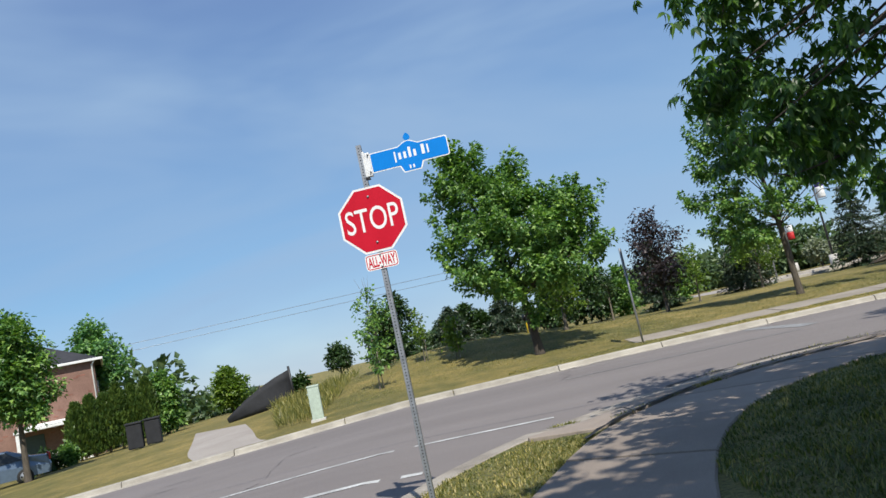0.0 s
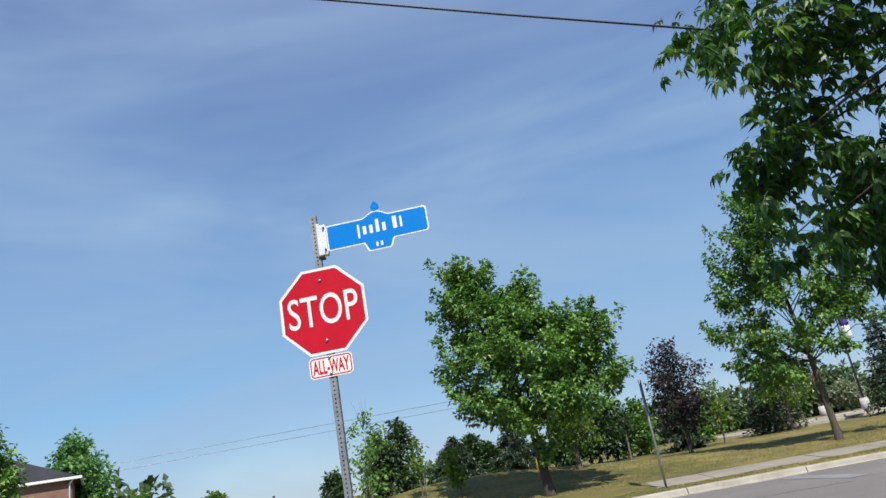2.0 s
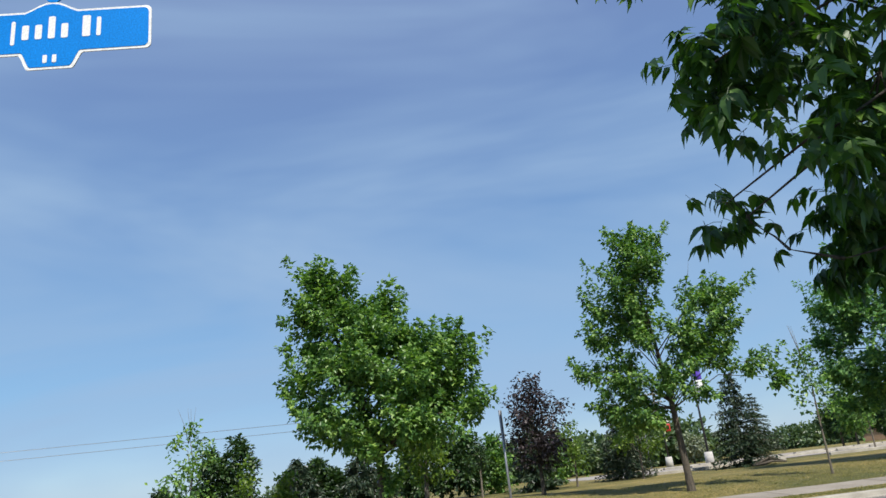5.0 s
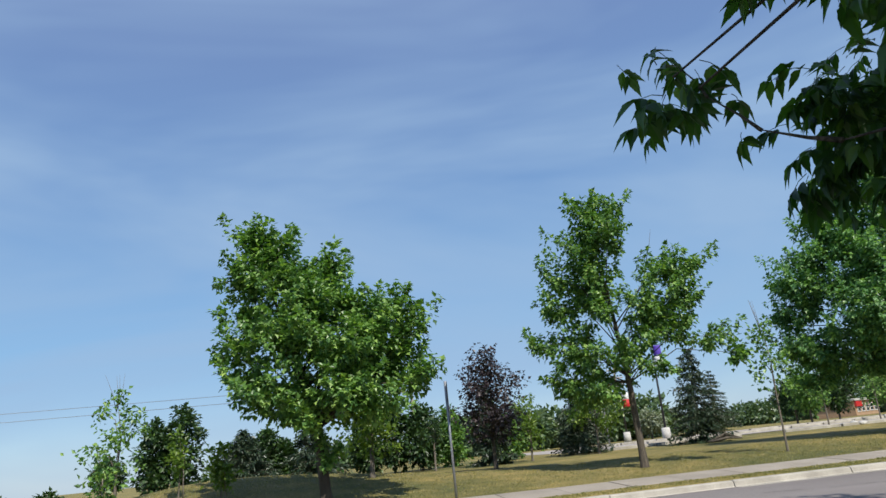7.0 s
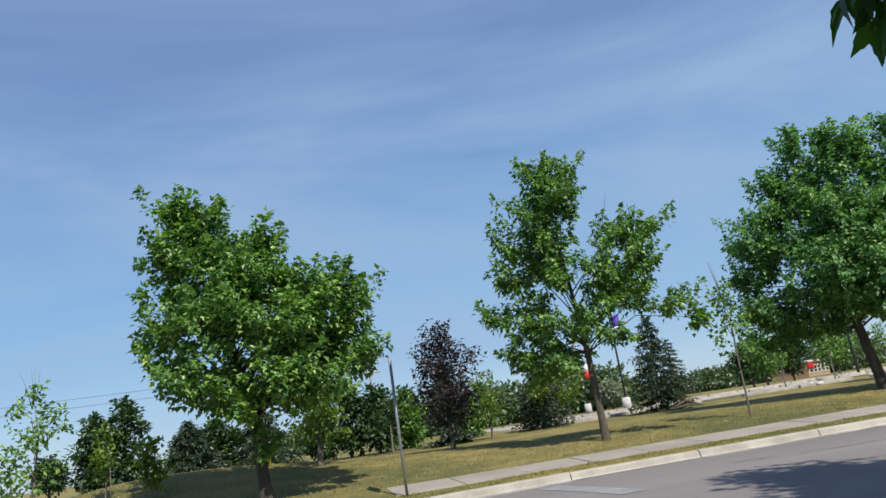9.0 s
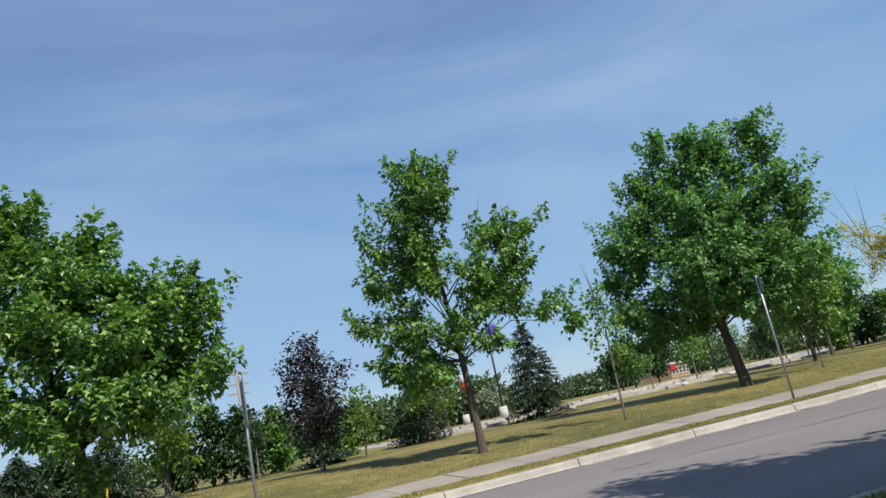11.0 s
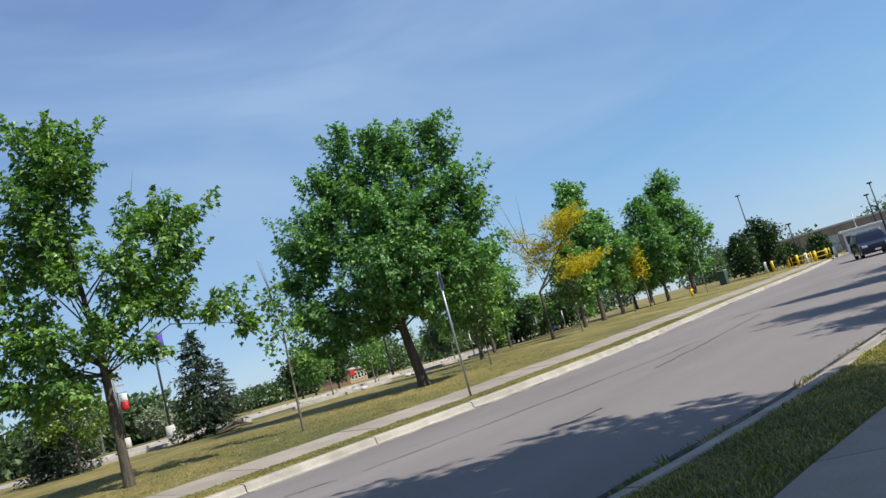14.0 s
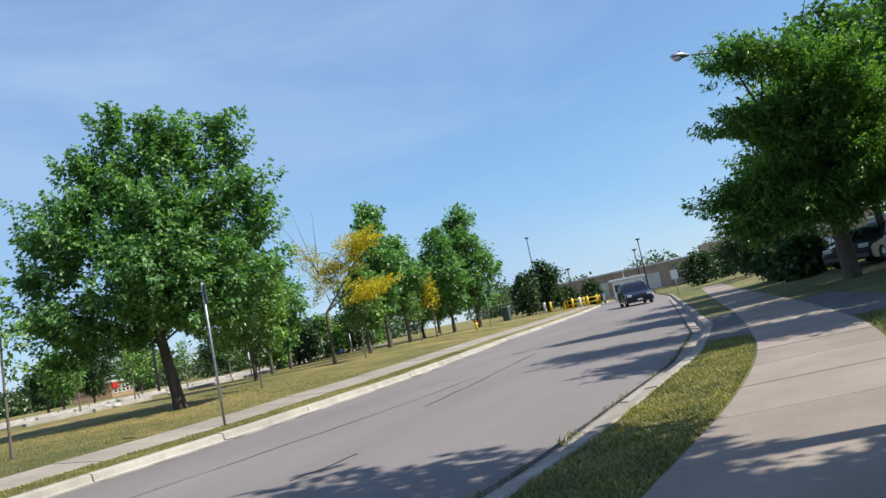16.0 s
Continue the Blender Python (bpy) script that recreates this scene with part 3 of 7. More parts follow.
def crown_points(rng, lobes, clumps, per, reach, spread, lift=0.5, shell=2.4):
    """Places and ways of leaves, in sprigs over the lobes of a crown. A lobe: x, y, z, rx, ry, rz."""
    L = np.array(lobes, float)
    w = L[:, 3] * L[:, 4] * L[:, 5]
    w = w ** 0.6 + 0.02
    pick = rng.choice(len(L), clumps, p=w / w.sum())
    d = rng.normal(size=(clumps, 3))
    d /= np.linalg.norm(d, axis=1)[:, None]
    r = rng.random(clumps) ** (1 / shell)
    c = L[pick, :3] + d * r[:, None] * L[pick, 3:]
    out = d / L[pick, 3:] * L[pick, 3:].mean(1)[:, None] * 0.8 + rng.normal(size=(clumps, 3)) * 0.35
    rel = (c[:, 2] - L[:, 2].min()) / max(np.ptp(L[:, 2]), 0.3)
    out[:, 2] += lift * (0.1 + 1.6 * np.clip(rel, 0, 1))
    out /= np.linalg.norm(out, axis=1)[:, None]
    cc, oo = np.repeat(c, per, 0), np.repeat(out, per, 0)
    n = clumps * per
    t = rng.random(n)[:, None]
    p = cc + oo * (t - 0.35) * reach + rng.normal(size=(n, 3)) * spread * (1.15 - t * 0.75)
    a = oo * 0.5 + rng.normal(size=(n, 3)) * 0.65
    a[:, 2] -= 0.3
    return p, a, c


def bough_points(rng, lobes, boughs, sprigs, per, length, rise=0.55, droop=0.5, spread=0.075, fan=0.5):
    """Leaves on boughs that rise from the stem to the rim of the lobes, each with side sprigs in a flat fan."""
    L = np.array(lobes, float)
    w = (L[:, 3] * L[:, 4] * L[:, 5]) ** 0.62
    pick = rng.choice(len(L), boughs, p=w / w.sum())
    d = rng.normal(size=(boughs, 3))
    d /= np.linalg.norm(d, axis=1)[:, None]
    tip = L[pick, :3] + d * L[pick, 3:] * rng.uniform(0.55, 1.08, boughs)[:, None]
    flat = np.linalg.norm(tip[:, :2], axis=1)
    high = np.clip((tip[:, 2] - tip[:, 2].mean()) / (np.ptp(tip[:, 2]) * 0.5 + 0.01), 0, 1)
    way = np.stack([tip[:, 0], tip[:, 1], 0.35 + rise * flat + 2.6 * rise * high], 1) + rng.normal(size=(boughs, 3)) * 0.3
    way /= np.linalg.norm(way, axis=1)[:, None]
    side = np.cross(way, [0, 0, 1.0] + rng.normal(size=(boughs, 3)) * 0.3)
    side /= np.linalg.norm(side, axis=1)[:, None] + 1e-9
    size = length * rng.uniform(0.65, 1.25, boughs)
    k = boughs * sprigs
    t, si, wa, sz = np.repeat(tip, sprigs, 0), np.repeat(side, sprigs, 0), np.repeat(way, sprigs, 0), np.repeat(size, sprigs)[:, None]
    back = rng.random(k)[:, None] ** 0.9
    back[::sprigs] = 0.0
    lr = np.sign(rng.normal(size=(k, 1))) * rng.uniform(0.15, 1.0, (k, 1)) * fan
    root = t - wa * back * sz + si * lr * sz * back * 0.9
    root[:, 2] -= 0.25 * droop * np.abs(lr[:, 0]) * sz[:, 0]
    go = wa * 0.75 + si * lr * (0.3 + back) + rng.normal(size=(k, 3)) * 0.18
    go /= np.linalg.norm(go, axis=1)[:, None]
    n = k * per
    u = rng.random((n, 1))
    g = np.repeat(go, per, 0)
    p = np.repeat(root, per, 0) + g * (u - 0.15) * 0.55 + rng.normal(size=(n, 3)) * spread * (1.3 - 1.0 * u)
    a = g * 0.55 + rng.normal(size=(n, 3)) * 0.6
    a[:, 2] -= droop
    return p, a, t - wa * back * sz * 0.6


def lobed_leaves(rng, p, axis, lean, size, width):
    """Maple leaves: two folded halves, each with a side lobe and a notch."""
    n = len(p)
    axis = axis / np.linalg.norm(axis, axis=1)[:, None]
    side = np.cross(axis, lean + rng.normal(size=(n, 3)) * 0.4)
    side /= np.linalg.norm(side, axis=1)[:, None] + 1e-9
    up = np.cross(side, axis)
    L = (size * rng.uniform(0.6, 1.3, n))[:, None]
    W = L * width / 2
    fold = rng.uniform(0.05, 0.45, n)[:, None]

    def at(t, w):
        return p + axis * L * t + side * W * w + up * W * abs(w) * fold

    v = np.stack([p, at(0.38, 1.0), at(0.62, 0.42), p + axis * L - up * L * 0.12, at(0.62, -0.42), at(0.38, -1.0)], 1).reshape(-1, 3)
    k = np.arange(n)[:, None] * 6
    return v, np.concatenate([k + [0, 1, 2, 3], k + [0, 3, 4, 5]], 1).reshape(-1, 4)


def tuft_points(rng, lobes, dense, per, spread=0.1, droop=0.45, climb=0.35, spikes=0, core=0.2):
    """Leaves on shoots that fan out of each lobe's heart, upright at the top, level lower down."""
    L = np.array(lobes, float)
    lo, hi = L[:, 2].min(), L[:, 2].max()
    roots, tips = [], []
    for l in L:
        area = (l[3] * l[4] + l[4] * l[5] + l[3] * l[5]) / 3
        n = max(5, int(dense * area + 3))
        high = (l[2] - lo) / max(hi - lo, 0.1)
        d = rng.normal(size=(n, 3))
        d[:, 2] += 0.25 + climb * high
        d /= np.linalg.norm(d, axis=1)[:, None]
        out = l[:2] / (np.linalg.norm(l[:2]) + 0.3)
        far = np.where(rng.random((n, 1)) < 0.3, rng.uniform(1.1, 1.15 + 0.22 / max(l[3], 0.5), (n, 1)), rng.uniform(0.6, 1.1, (n, 1)))
        tip = l[:3] + d * l[3:] * far
        tip[:, 2] += 0.5 * climb * high * rng.random(n)
        root = l[:3] + d * l[3:] * core - np.array([out[0] * 0.25, out[1] * 0.25, 0.2 + 0.25 * high]) * min(1.0, l[3] * 1.3)
        roots.append(root)
        tips.append(tip)
        k = int(round(spikes * (0.35 + high) * (l[3] + 0.2)))
        if k:
            side = rng.uniform(-0.85, 0.85, (k, 2)) * l[3:5]
            foot = np.column_stack([l[0] + side[:, 0], l[1] + side[:, 1], np.full(k, l[2] + 0.2 * l[5])])
            rise = np.column_stack([side * 0.5 + out * 0.25, l[5] * 0.7 + rng.uniform(0.1, 0.5, k) * (0.5 + 0.5 * high)])
            roots.append(foot)
            tips.append(foot + rise)
    root, tip = np.concatenate(roots), np.concatenate(tips)
    k = len(root)
    m = k * per
    way = tip - root
    r, w = np.repeat(root, per, 0), np.repeat(way, per, 0)
    u = 0.15 + 0.9 * rng.random((m, 1)) ** 0.75
    off = rng.normal(size=(m, 3))
    p = r + w * u + off * spread * (1.35 - 0.95 * u)
    p[:, 2] -= 0.05 * (np.abs(off).sum(1) - 1.5) * 0.5
    w1 = w / (np.linalg.norm(w, axis=1)[:, None] + 1e-6)
    a = w1 * 0.55 + off * 0.5
    a[:, 2] -= droop
    lean = w1 * 0.45 + np.array([0, 0, 0.9])
    return p, a, lean, tip


def limbs(rng, base, fork, lobes, clumps, r0, lean=(0, 0), bare=(), limb=1.0):
    """Trunk, limbs and twigs as one mesh: verts and faces."""
    verts, faces = [], []

    def add(points, radii, sides):
        v, f = tube_data(points, radii, sides)
        o = len(verts)
        verts.extend(v)
        faces.extend(tuple(i + o for i in q) for q in f)

    b = Vector(base)
    top = b + Vector((lean[0], lean[1], fork))
    L = sorted(lobes, key=lambda l: -l[2])
    high = Vector(L[0][:3])
    flare = [b + Vector((0, 0, -0.15)), b + Vector((0, 0, 0.05)), b + Vector((lean[0] * 0.15, lean[1] * 0.15, fork * 0.2)), b.lerp(top, 0.6), top, top.lerp(high, 0.5) + Vector((0.1, 0.05, 0)), high]
    add(flare, [r0 * 1.5, r0 * 1.22, r0, r0 * 0.9, r0 * 0.78, r0 * 0.38, r0 * 0.1], 10)
    tips = [top]
    for l in L[1:]:
        c = Vector(l[:3])
        f = max(0.0, min(0.85, (c.z - top.z) / max(high.z - top.z, 0.1) - 0.3))
        s = top.lerp(high, f)
        if c.z < top.z + 0.4:
            s = b.lerp(top, 0.93)
        m = s.lerp(c, 0.5) + Vector((rng.uniform(-0.15, 0.15), rng.uniform(-0.15, 0.15), 0.18 * (c - s).length * (1 if c.z > s.z - 0.5 else 0.4)))
        add([s, s.lerp(m, 0.55), m, m.lerp(c, 0.6), c], [r0 * k * limb for k in (0.42 * (1 - 0.4 * f), 0.34 * (1 - 0.4 * f), 0.25, 0.16, 0.07)], 6)
        tips.append(c)
    ends = np.array([t[:] for t in tips] + [l[:3] for l in L[:1]])
    for c in clumps:
        i = int(np.argmin(((ends - c) ** 2).sum(1)))
        s, e = Vector(ends[i]), Vector(c)
        m = s.lerp(e, 0.5) + Vector((0, 0, -0.05 * (e - s).length))
        add([s, m, e], [r0 * 0.09 * limb, r0 * 0.06 * limb, r0 * 0.025], 4)
    for s, e, r in bare:
        s, e = Vector(s), Vector(e)
        add([s, s.lerp(e, 0.5) + Vector((0.04, 0.02, 0)), e], [r, r * 0.6, r * 0.2], 4)
    return verts, faces


def turned(lobes, base, right):
    """Lobes given as across, back, height, radii into the world, across being the way `right`."""
    r = Vector((right[0], right[1], 0)).normalized()
    b = Vector((-r.y, r.x, 0))
    return [tuple(Vector((base[0], base[1], 0)) + r * u + b * v + Vector((0, 0, z))) + (ru, rv, rz) for u, v, z, ru, rv, rz in lobes]


def tree(label, base, lobes, clumps, per=16, leaf=0.15, width=0.75, mat=None, bark=None, fork=2.2, r0=0.14, lean=(0, 0), seed=1, reach=0.55, spread=0.16, lift=0.5, twigs=60, group="", shell=2.4, category="tree", bare=(), name="tree", boughs=0, limb=1.0, rise=0.55, droop=0.5, fan=0.5, length=0.95, dense=0, climb=0.35, spikes=0):
    """A broad-leaved tree: trunk with limbs and twigs, and a crown of single leaves in sprigs."""
    rng, r2 = np.random.default_rng(seed), random.Random(seed)
    root = thing(name, base, label, category, group)
    rel = [(x - base[0], y - base[1], z - base[2], a, b, c) for x, y, z, a, b, c in lobes]
    if dense:
        p, a, lean_up, c = tuft_points(rng, rel, dense, per, spread, droop, climb, spikes)
        c = c[rng.permutation(len(c))[:twigs]]
        lv, lf = lobed_leaves(rng, p, a, lean_up, leaf, width)
    elif boughs:
        p, a, c = bough_points(rng, rel, boughs, clumps, per, length, rise, droop, spread, fan)
        rng.shuffle(c)
        c = c[:twigs]
    else:
        p, a, c = crown_points(rng, rel, clumps, per, reach, spread, lift, shell)
        c = c[:: max(1, clumps // max(twigs, 1))][:twigs]
    v, f = limbs(r2, (0, 0, 0), fork, rel, c, r0, lean, bare, limb)
    mesh_object("trunk", v, f, bark or BARK, root, "", True)
    if not dense:
        lv, lf = leaf_quads(rng, p, a, leaf, width)
    crown = mesh_object("crown", lv, lf, mat or LEAF_MAPLE, root)
    crown["kind"] = "stuff"
    return root


def auto_lobes(rng, base, u_r, z0, z1, n, squash=0.55):
    """A loose heap of lobes for a tree of which only the size is plain."""
    out = []
    for k in range(n):
        f = (k + 0.5) / n
        w = math.sin(math.pi * (0.16 + 0.8 * f)) ** 0.7
        t = k * 2.4 + rng.uniform(-0.5, 0.5)
        r = u_r * w * rng.uniform(0.25, 0.62) * (0.2 if k == n - 1 else 1)
        s = u_r * rng.uniform(0.38, 0.58) * (0.6 + 0.4 * w)
        out.append((base[0] + math.cos(t) * r, base[1] + math.sin(t) * r, base[2] + z0 + (z1 - z0) * (0.08 + 0.84 * f), s, s, s * squash * 1.2))
    return out


def simple_tree(label, at, radius, z0, z1, clumps, mat, seed, leaf=0.2, per=12, r0=0.1, bark=None, group="", n=9, fork=None, category="tree", reach=0.6, spread=0.22, lift=0.5):
    base = drape(*at)
    lobes = auto_lobes(random.Random(seed), base, radius, z0, z1, n + 5)
    lobes = [(x, y, z, a * 0.85, b * 0.85, c * 0.8) for x, y, z, a, b, c in lobes]
    area = sum((a * b + b * c + a * c) / 3 for _, _, _, a, b, c in lobes)
    return tree(label, base, lobes, 6, per, leaf * 0.95, 0.85, mat, bark, fork if fork is not None else max(0.5, z0 * 1.05), r0, (0, 0), seed, reach, leaf * 0.7, lift, 24, group, category=category, dense=clumps * 1.1 / area, limb=0.7, climb=lift * 0.9)


def conifer(label, at, radius, top, seed, mat, r0=0.09, whorls=15, group="", bottom=0.25):
    """A spruce: whorls of drooping boughs with rows of needles."""
    rng = np.random.default_rng(seed)
    base = drape(*at)
    root = thing("spruce_tree", base, label, "spruce tree", group)
    v, f = tube_data([(0, 0, -0.1), (0, 0, top * 0.5), (0.02, 0, top)], [r0, r0 * 0.6, 0.012], 7)
    ps, ax = [], []
    for k in range(whorls):
        fz = k / (whorls - 1)
        z = bottom + (top - bottom) * fz ** 0.9
        R = radius * (1 - fz) ** 0.8 * rng.uniform(0.82, 1.1) + 0.08
        for b in range(int(6 + 5 * (1 - fz))):
            t = rng.uniform(0, 2 * math.pi)
            d = np.array([math.cos(t), math.sin(t), 0])
            rr = R * rng.uniform(0.75, 1.1)
            end = d * rr + [0, 0, -0.16 * rr]
            o = len(v)
            tv, tf = tube_data([(0, 0, z), tuple(d * rr * 0.5 + [0, 0, z - 0.1 * rr]), tuple(end + [0, 0, z + 0.03])], [0.018, 0.012, 0.004], 4)
            v.extend(tv)
            f.extend(tuple(i + o for i in q) for q in tf)
            n = int(16 + 62 * rr / max(radius, 0.3))
            s = rng.random(n) ** 0.8
            pp = np.array([0, 0, z]) + s[:, None] * end + rng.normal(size=(n, 3)) * [0.07, 0.07, 0.035] * (1 + rr * 0.5)
            pp[:, 2] -= 0.06 * s * rr
            ps.append(pp)
            ax.append(np.tile(d * 0.8, (n, 1)) + rng.normal(size=(n, 3)) * 0.5 + [0, 0, -0.25])
    mesh_object("trunk", v, f, BARK, root, "", True)
    lv, lf = leaf_quads(rng, np.concatenate(ps), np.concatenate(ax), 0.22, 0.34, 0.2)
    c = mesh_object("crown", lv, lf, mat, root)
    c["kind"] = "stuff"
    return root


def big_trees():
    # broad maple on the rise, two peaks and a low spreading right side
    b = drape(1.75, 22.5)
    spec = [(-1.9, 0, 7.3, 0.5, 0.6, 0.55), (-1.1, 0, 7.0, 0.5, 0.6, 0.55), (-0.4, 0, 6.2, 0.5, 0.6, 0.4), (-2.3, 0.2, 6.3, 0.5, 0.7, 0.35), (-1.2, -0.4, 6.0, 0.8, 0.8, 0.5), (0.4, 0.2, 6.4, 0.45, 0.6, 0.6), (0.9, 0, 5.3, 0.6, 0.7, 0.5), (1.6, 0, 4.9, 0.6, 0.6, 0.5), (-0.2, -0.5, 5.6, 0.8, 1.0, 0.6), (1.25, 0.5, 5.3, 0.4, 0.5, 0.45), (2.1, 0, 5.3, 0.35, 0.5, 0.55), (2.75, 0, 4.9, 0.35, 0.5, 0.4), (2.4, 0.2, 4.3, 0.5, 0.6, 0.3), (1.3, -0.8, 4.5, 0.75, 0.9, 0.55), (-2.2, 0.1, 5.2, 0.65, 0.8, 0.4), (-1.2, -0.8, 4.6, 0.9, 1.0, 0.55), (0.1, -1.2, 4.3, 0.9, 0.8, 0.6), (2.5, -0.3, 3.4, 0.65, 0.8, 0.3), (-2.2, -0.3, 3.7, 0.65, 0.9, 0.4), (-1.3, -0.8, 3.2, 0.8, 0.9, 0.4), (0.6, -1.2, 3.2, 0.8, 0.8, 0.45), (1.6, -0.6, 2.9, 0.7, 0.8, 0.35), (-0.5, -0.7, 2.7, 0.6, 0.6, 0.3), (-0.6, 1.3, 4.8, 1.1, 0.8, 1.0), (1.3, 1.3, 4.0, 0.9, 0.7, 0.7), (0.0, -0.2, 1.7, 0.2, 0.2, 0.35), (-2.5, 0, 4.4, 0.5, 0.6, 0.35), (-1.7, 0, 6.7, 0.7, 0.6, 0.5), (-0.6, -0.3, 5.1, 0.9, 0.8, 0.6), (0.7, -0.4, 4.0, 0.9, 0.8, 0.6), (-1.6, 0.5, 3.3, 0.9, 0.7, 0.45), (0.4, 0.9, 3.0, 0.9, 0.7, 0.45), (2.0, 0.4, 3.8, 0.7, 0.6, 0.4)]
    tree("full green maple with a two-peaked crown on the lawn", b, turned([(u * 0.88 + 0.12, v, z * 0.97, ru, rv, rz) for u, v, z, ru, rv, rz in spec], b, (1, -0.05)), 8, 44, 0.145, 0.95, LEAF_MAPLE, BARK_DARK, 1.9, 0.15, (-0.12, 0), 21, spread=0.10, twigs=130, dense=38, limb=0.55, climb=0.6, spikes=7)
    # airy maple with gaps between its limbs
    b = drape(11.2, 24.5)
    spec = [(-0.6, 0, 8.5, 0.55, 0.6, 0.45), (0.2, 0.2, 8.35, 0.55, 0.6, 0.4), (-1.2, 0.1, 7.5, 0.8, 0.8, 0.4), (0.0, -0.3, 7.3, 0.6, 0.7, 0.6), (-0.5, 0, 6.5, 0.8, 0.8, 0.5), (-1.9, 0.2, 6.5, 0.5, 0.6, 0.3), (-1.9, 0.2, 5.6, 0.8, 0.8, 0.35), (2.35, 0, 6.3, 0.6, 0.6, 0.35), (1.5, -0.4, 6.1, 0.55, 0.7, 0.45), (2.1, 0.2, 5.3, 0.55, 0.7, 0.4), (0.8, -0.7, 5.2, 0.75, 0.8, 0.5), (-0.5, -0.3, 5.2, 0.7, 0.7, 0.45), (-1.4, 0.3, 4.7, 0.7, 0.7, 0.35), (-2.5, 0, 4.4, 0.7, 0.8, 0.3), (0.6, -0.5, 4.2, 0.7, 0.7, 0.4), (1.7, 0.3, 4.3, 0.7, 0.7, 0.4), (2.7, 0, 4.0, 0.6, 0.6, 0.3), (-1.2, -0.4, 3.6, 0.8, 0.8, 0.4), (-0.2, -0.4, 3.7, 0.7, 0.7, 0.4), (-2.2, 0.3, 3.2, 0.7, 0.7, 0.4), (-1.6, 0.1, 2.6, 0.6, 0.6, 0.3), (-0.8, -0.6, 2.7, 0.6, 0.6, 0.3), (0.7, -0.6, 3.3, 0.6, 0.6, 0.3), (3.3, 0.1, 3.4, 0.35, 0.4, 0.2), (-1.0, 1.2, 6.0, 0.8, 0.6, 0.6), (1.3, 1.2, 4.9, 0.8, 0.6, 0.6), (-0.2, 0, 7.9, 0.7, 0.6, 0.5), (-1.0, 0, 6.9, 0.8, 0.6, 0.4), (-0.9, 0.3, 5.8, 0.8, 0.7, 0.4), (1.9, 0.1, 5.8, 0.6, 0.5, 0.5), (1.2, -0.2, 4.8, 0.7, 0.6, 0.4), (-1.6, 0.2, 3.9, 0.8, 0.7, 0.4), (-0.9, 0.2, 3.0, 0.8, 0.7, 0.35)]
    r = Vector((0.904, -0.427, 0))
    bare = [((r.x * 1.1, r.y * 1.1, 6.2), (r.x * 1.42, r.y * 1.42, 7.25), 0.012)]
    tree("airy maple with open gaps between its limbs", b, turned([(u * 0.98, v, z * 1.01, ru, rv, rz) for u, v, z, ru, rv, rz in spec], b, (0.904, -0.427)), 7, 40, 0.145, 0.9, LEAF_MAPLE, BARK, 2.7, 0.11, (-0.05, 0), 22, spread=0.10, twigs=130, dense=32, limb=0.5, bare=bare, droop=0.6, climb=0.2, spikes=4)
    # dense round maple, spikes at the top
    b = drape(22.4, 25.8)
    spec = [(0.1, 0, 8.5, 1.1, 1.2, 0.8), (0.5, -0.2, 9.5, 0.4, 0.6, 0.6), (2.7, 0, 9.4, 0.5, 0.7, 0.6), (3.0, 0.2, 8.5, 0.4, 0.5, 0.7), (-0.9, 0, 9.7, 0.45, 0.7, 0.6), (-1.8, 0.2, 8.4, 0.7, 0.8, 0.6), (1.7, 0, 8.2, 0.8, 0.9, 0.7), (3.0, 0, 7.3, 0.95, 1.0, 0.55), (-2.4, 0, 7.2, 1.0, 1.1, 0.5), (0.3, -0.8, 6.8, 1.7, 1.4, 0.9), (3.1, 0.3, 5.8, 1.1, 1.1, 0.5), (-2.9, 0, 5.6, 1.15, 1.2, 0.5), (-2.4, -0.6, 6.4, 0.8, 0.8, 0.4), (0, -1.2, 5.0, 1.9, 1.4, 0.8), (2.7, -0.4, 4.3, 1.2, 1.2, 0.5), (-2.8, -0.2, 4.1, 1.2, 1.2, 0.5), (-1.5, 0.2, 3.2, 1.3, 1.2, 0.5), (1.1, -0.5, 3.4, 1.2, 1.2, 0.5), (-3.1, 0.2, 2.8, 0.6, 0.8, 0.35), (0, 1.8, 6.2, 2.0, 1.2, 1.4), (0, 1.7, 4.2, 2.2, 1.2, 1.0), (1.9, 0.1, 6.6, 1.1, 1.2, 0.7), (1.7, -0.3, 5.2, 1.2, 1.1, 0.6), (-1.0, 0, 7.6, 1.1, 1.0, 0.7), (-1.2, -0.3, 5.9, 1.3, 1.0, 0.6), (1.2, -0.6, 4.3, 1.1, 1.0, 0.5), (-1.3, -0.8, 4.2, 1.2, 1.0, 0.5), (3.5, 0.2, 6.6, 0.6, 0.7, 0.35), (-3.7, 0.1, 5.0, 0.6, 0.7, 0.3), (1.3, 0, 9.2, 0.7, 0.8, 0.6), (2.2, 0.2, 3.2, 0.8, 0.8, 0.4), (-3.5, 0.1, 3.7, 0.8, 0.8, 0.4), (-2.3, -0.5, 3.4, 0.9, 0.8, 0.4), (3.4, 0.0, 4.6, 0.8, 0.8, 0.4), (-0.3, -1.0, 3.9, 1.2, 0.9, 0.5), (-3.3, 0.1, 6.4, 0.7, 0.8, 0.35), (0.6, -0.4, 5.8, 1.3, 0.9, 0.6)]
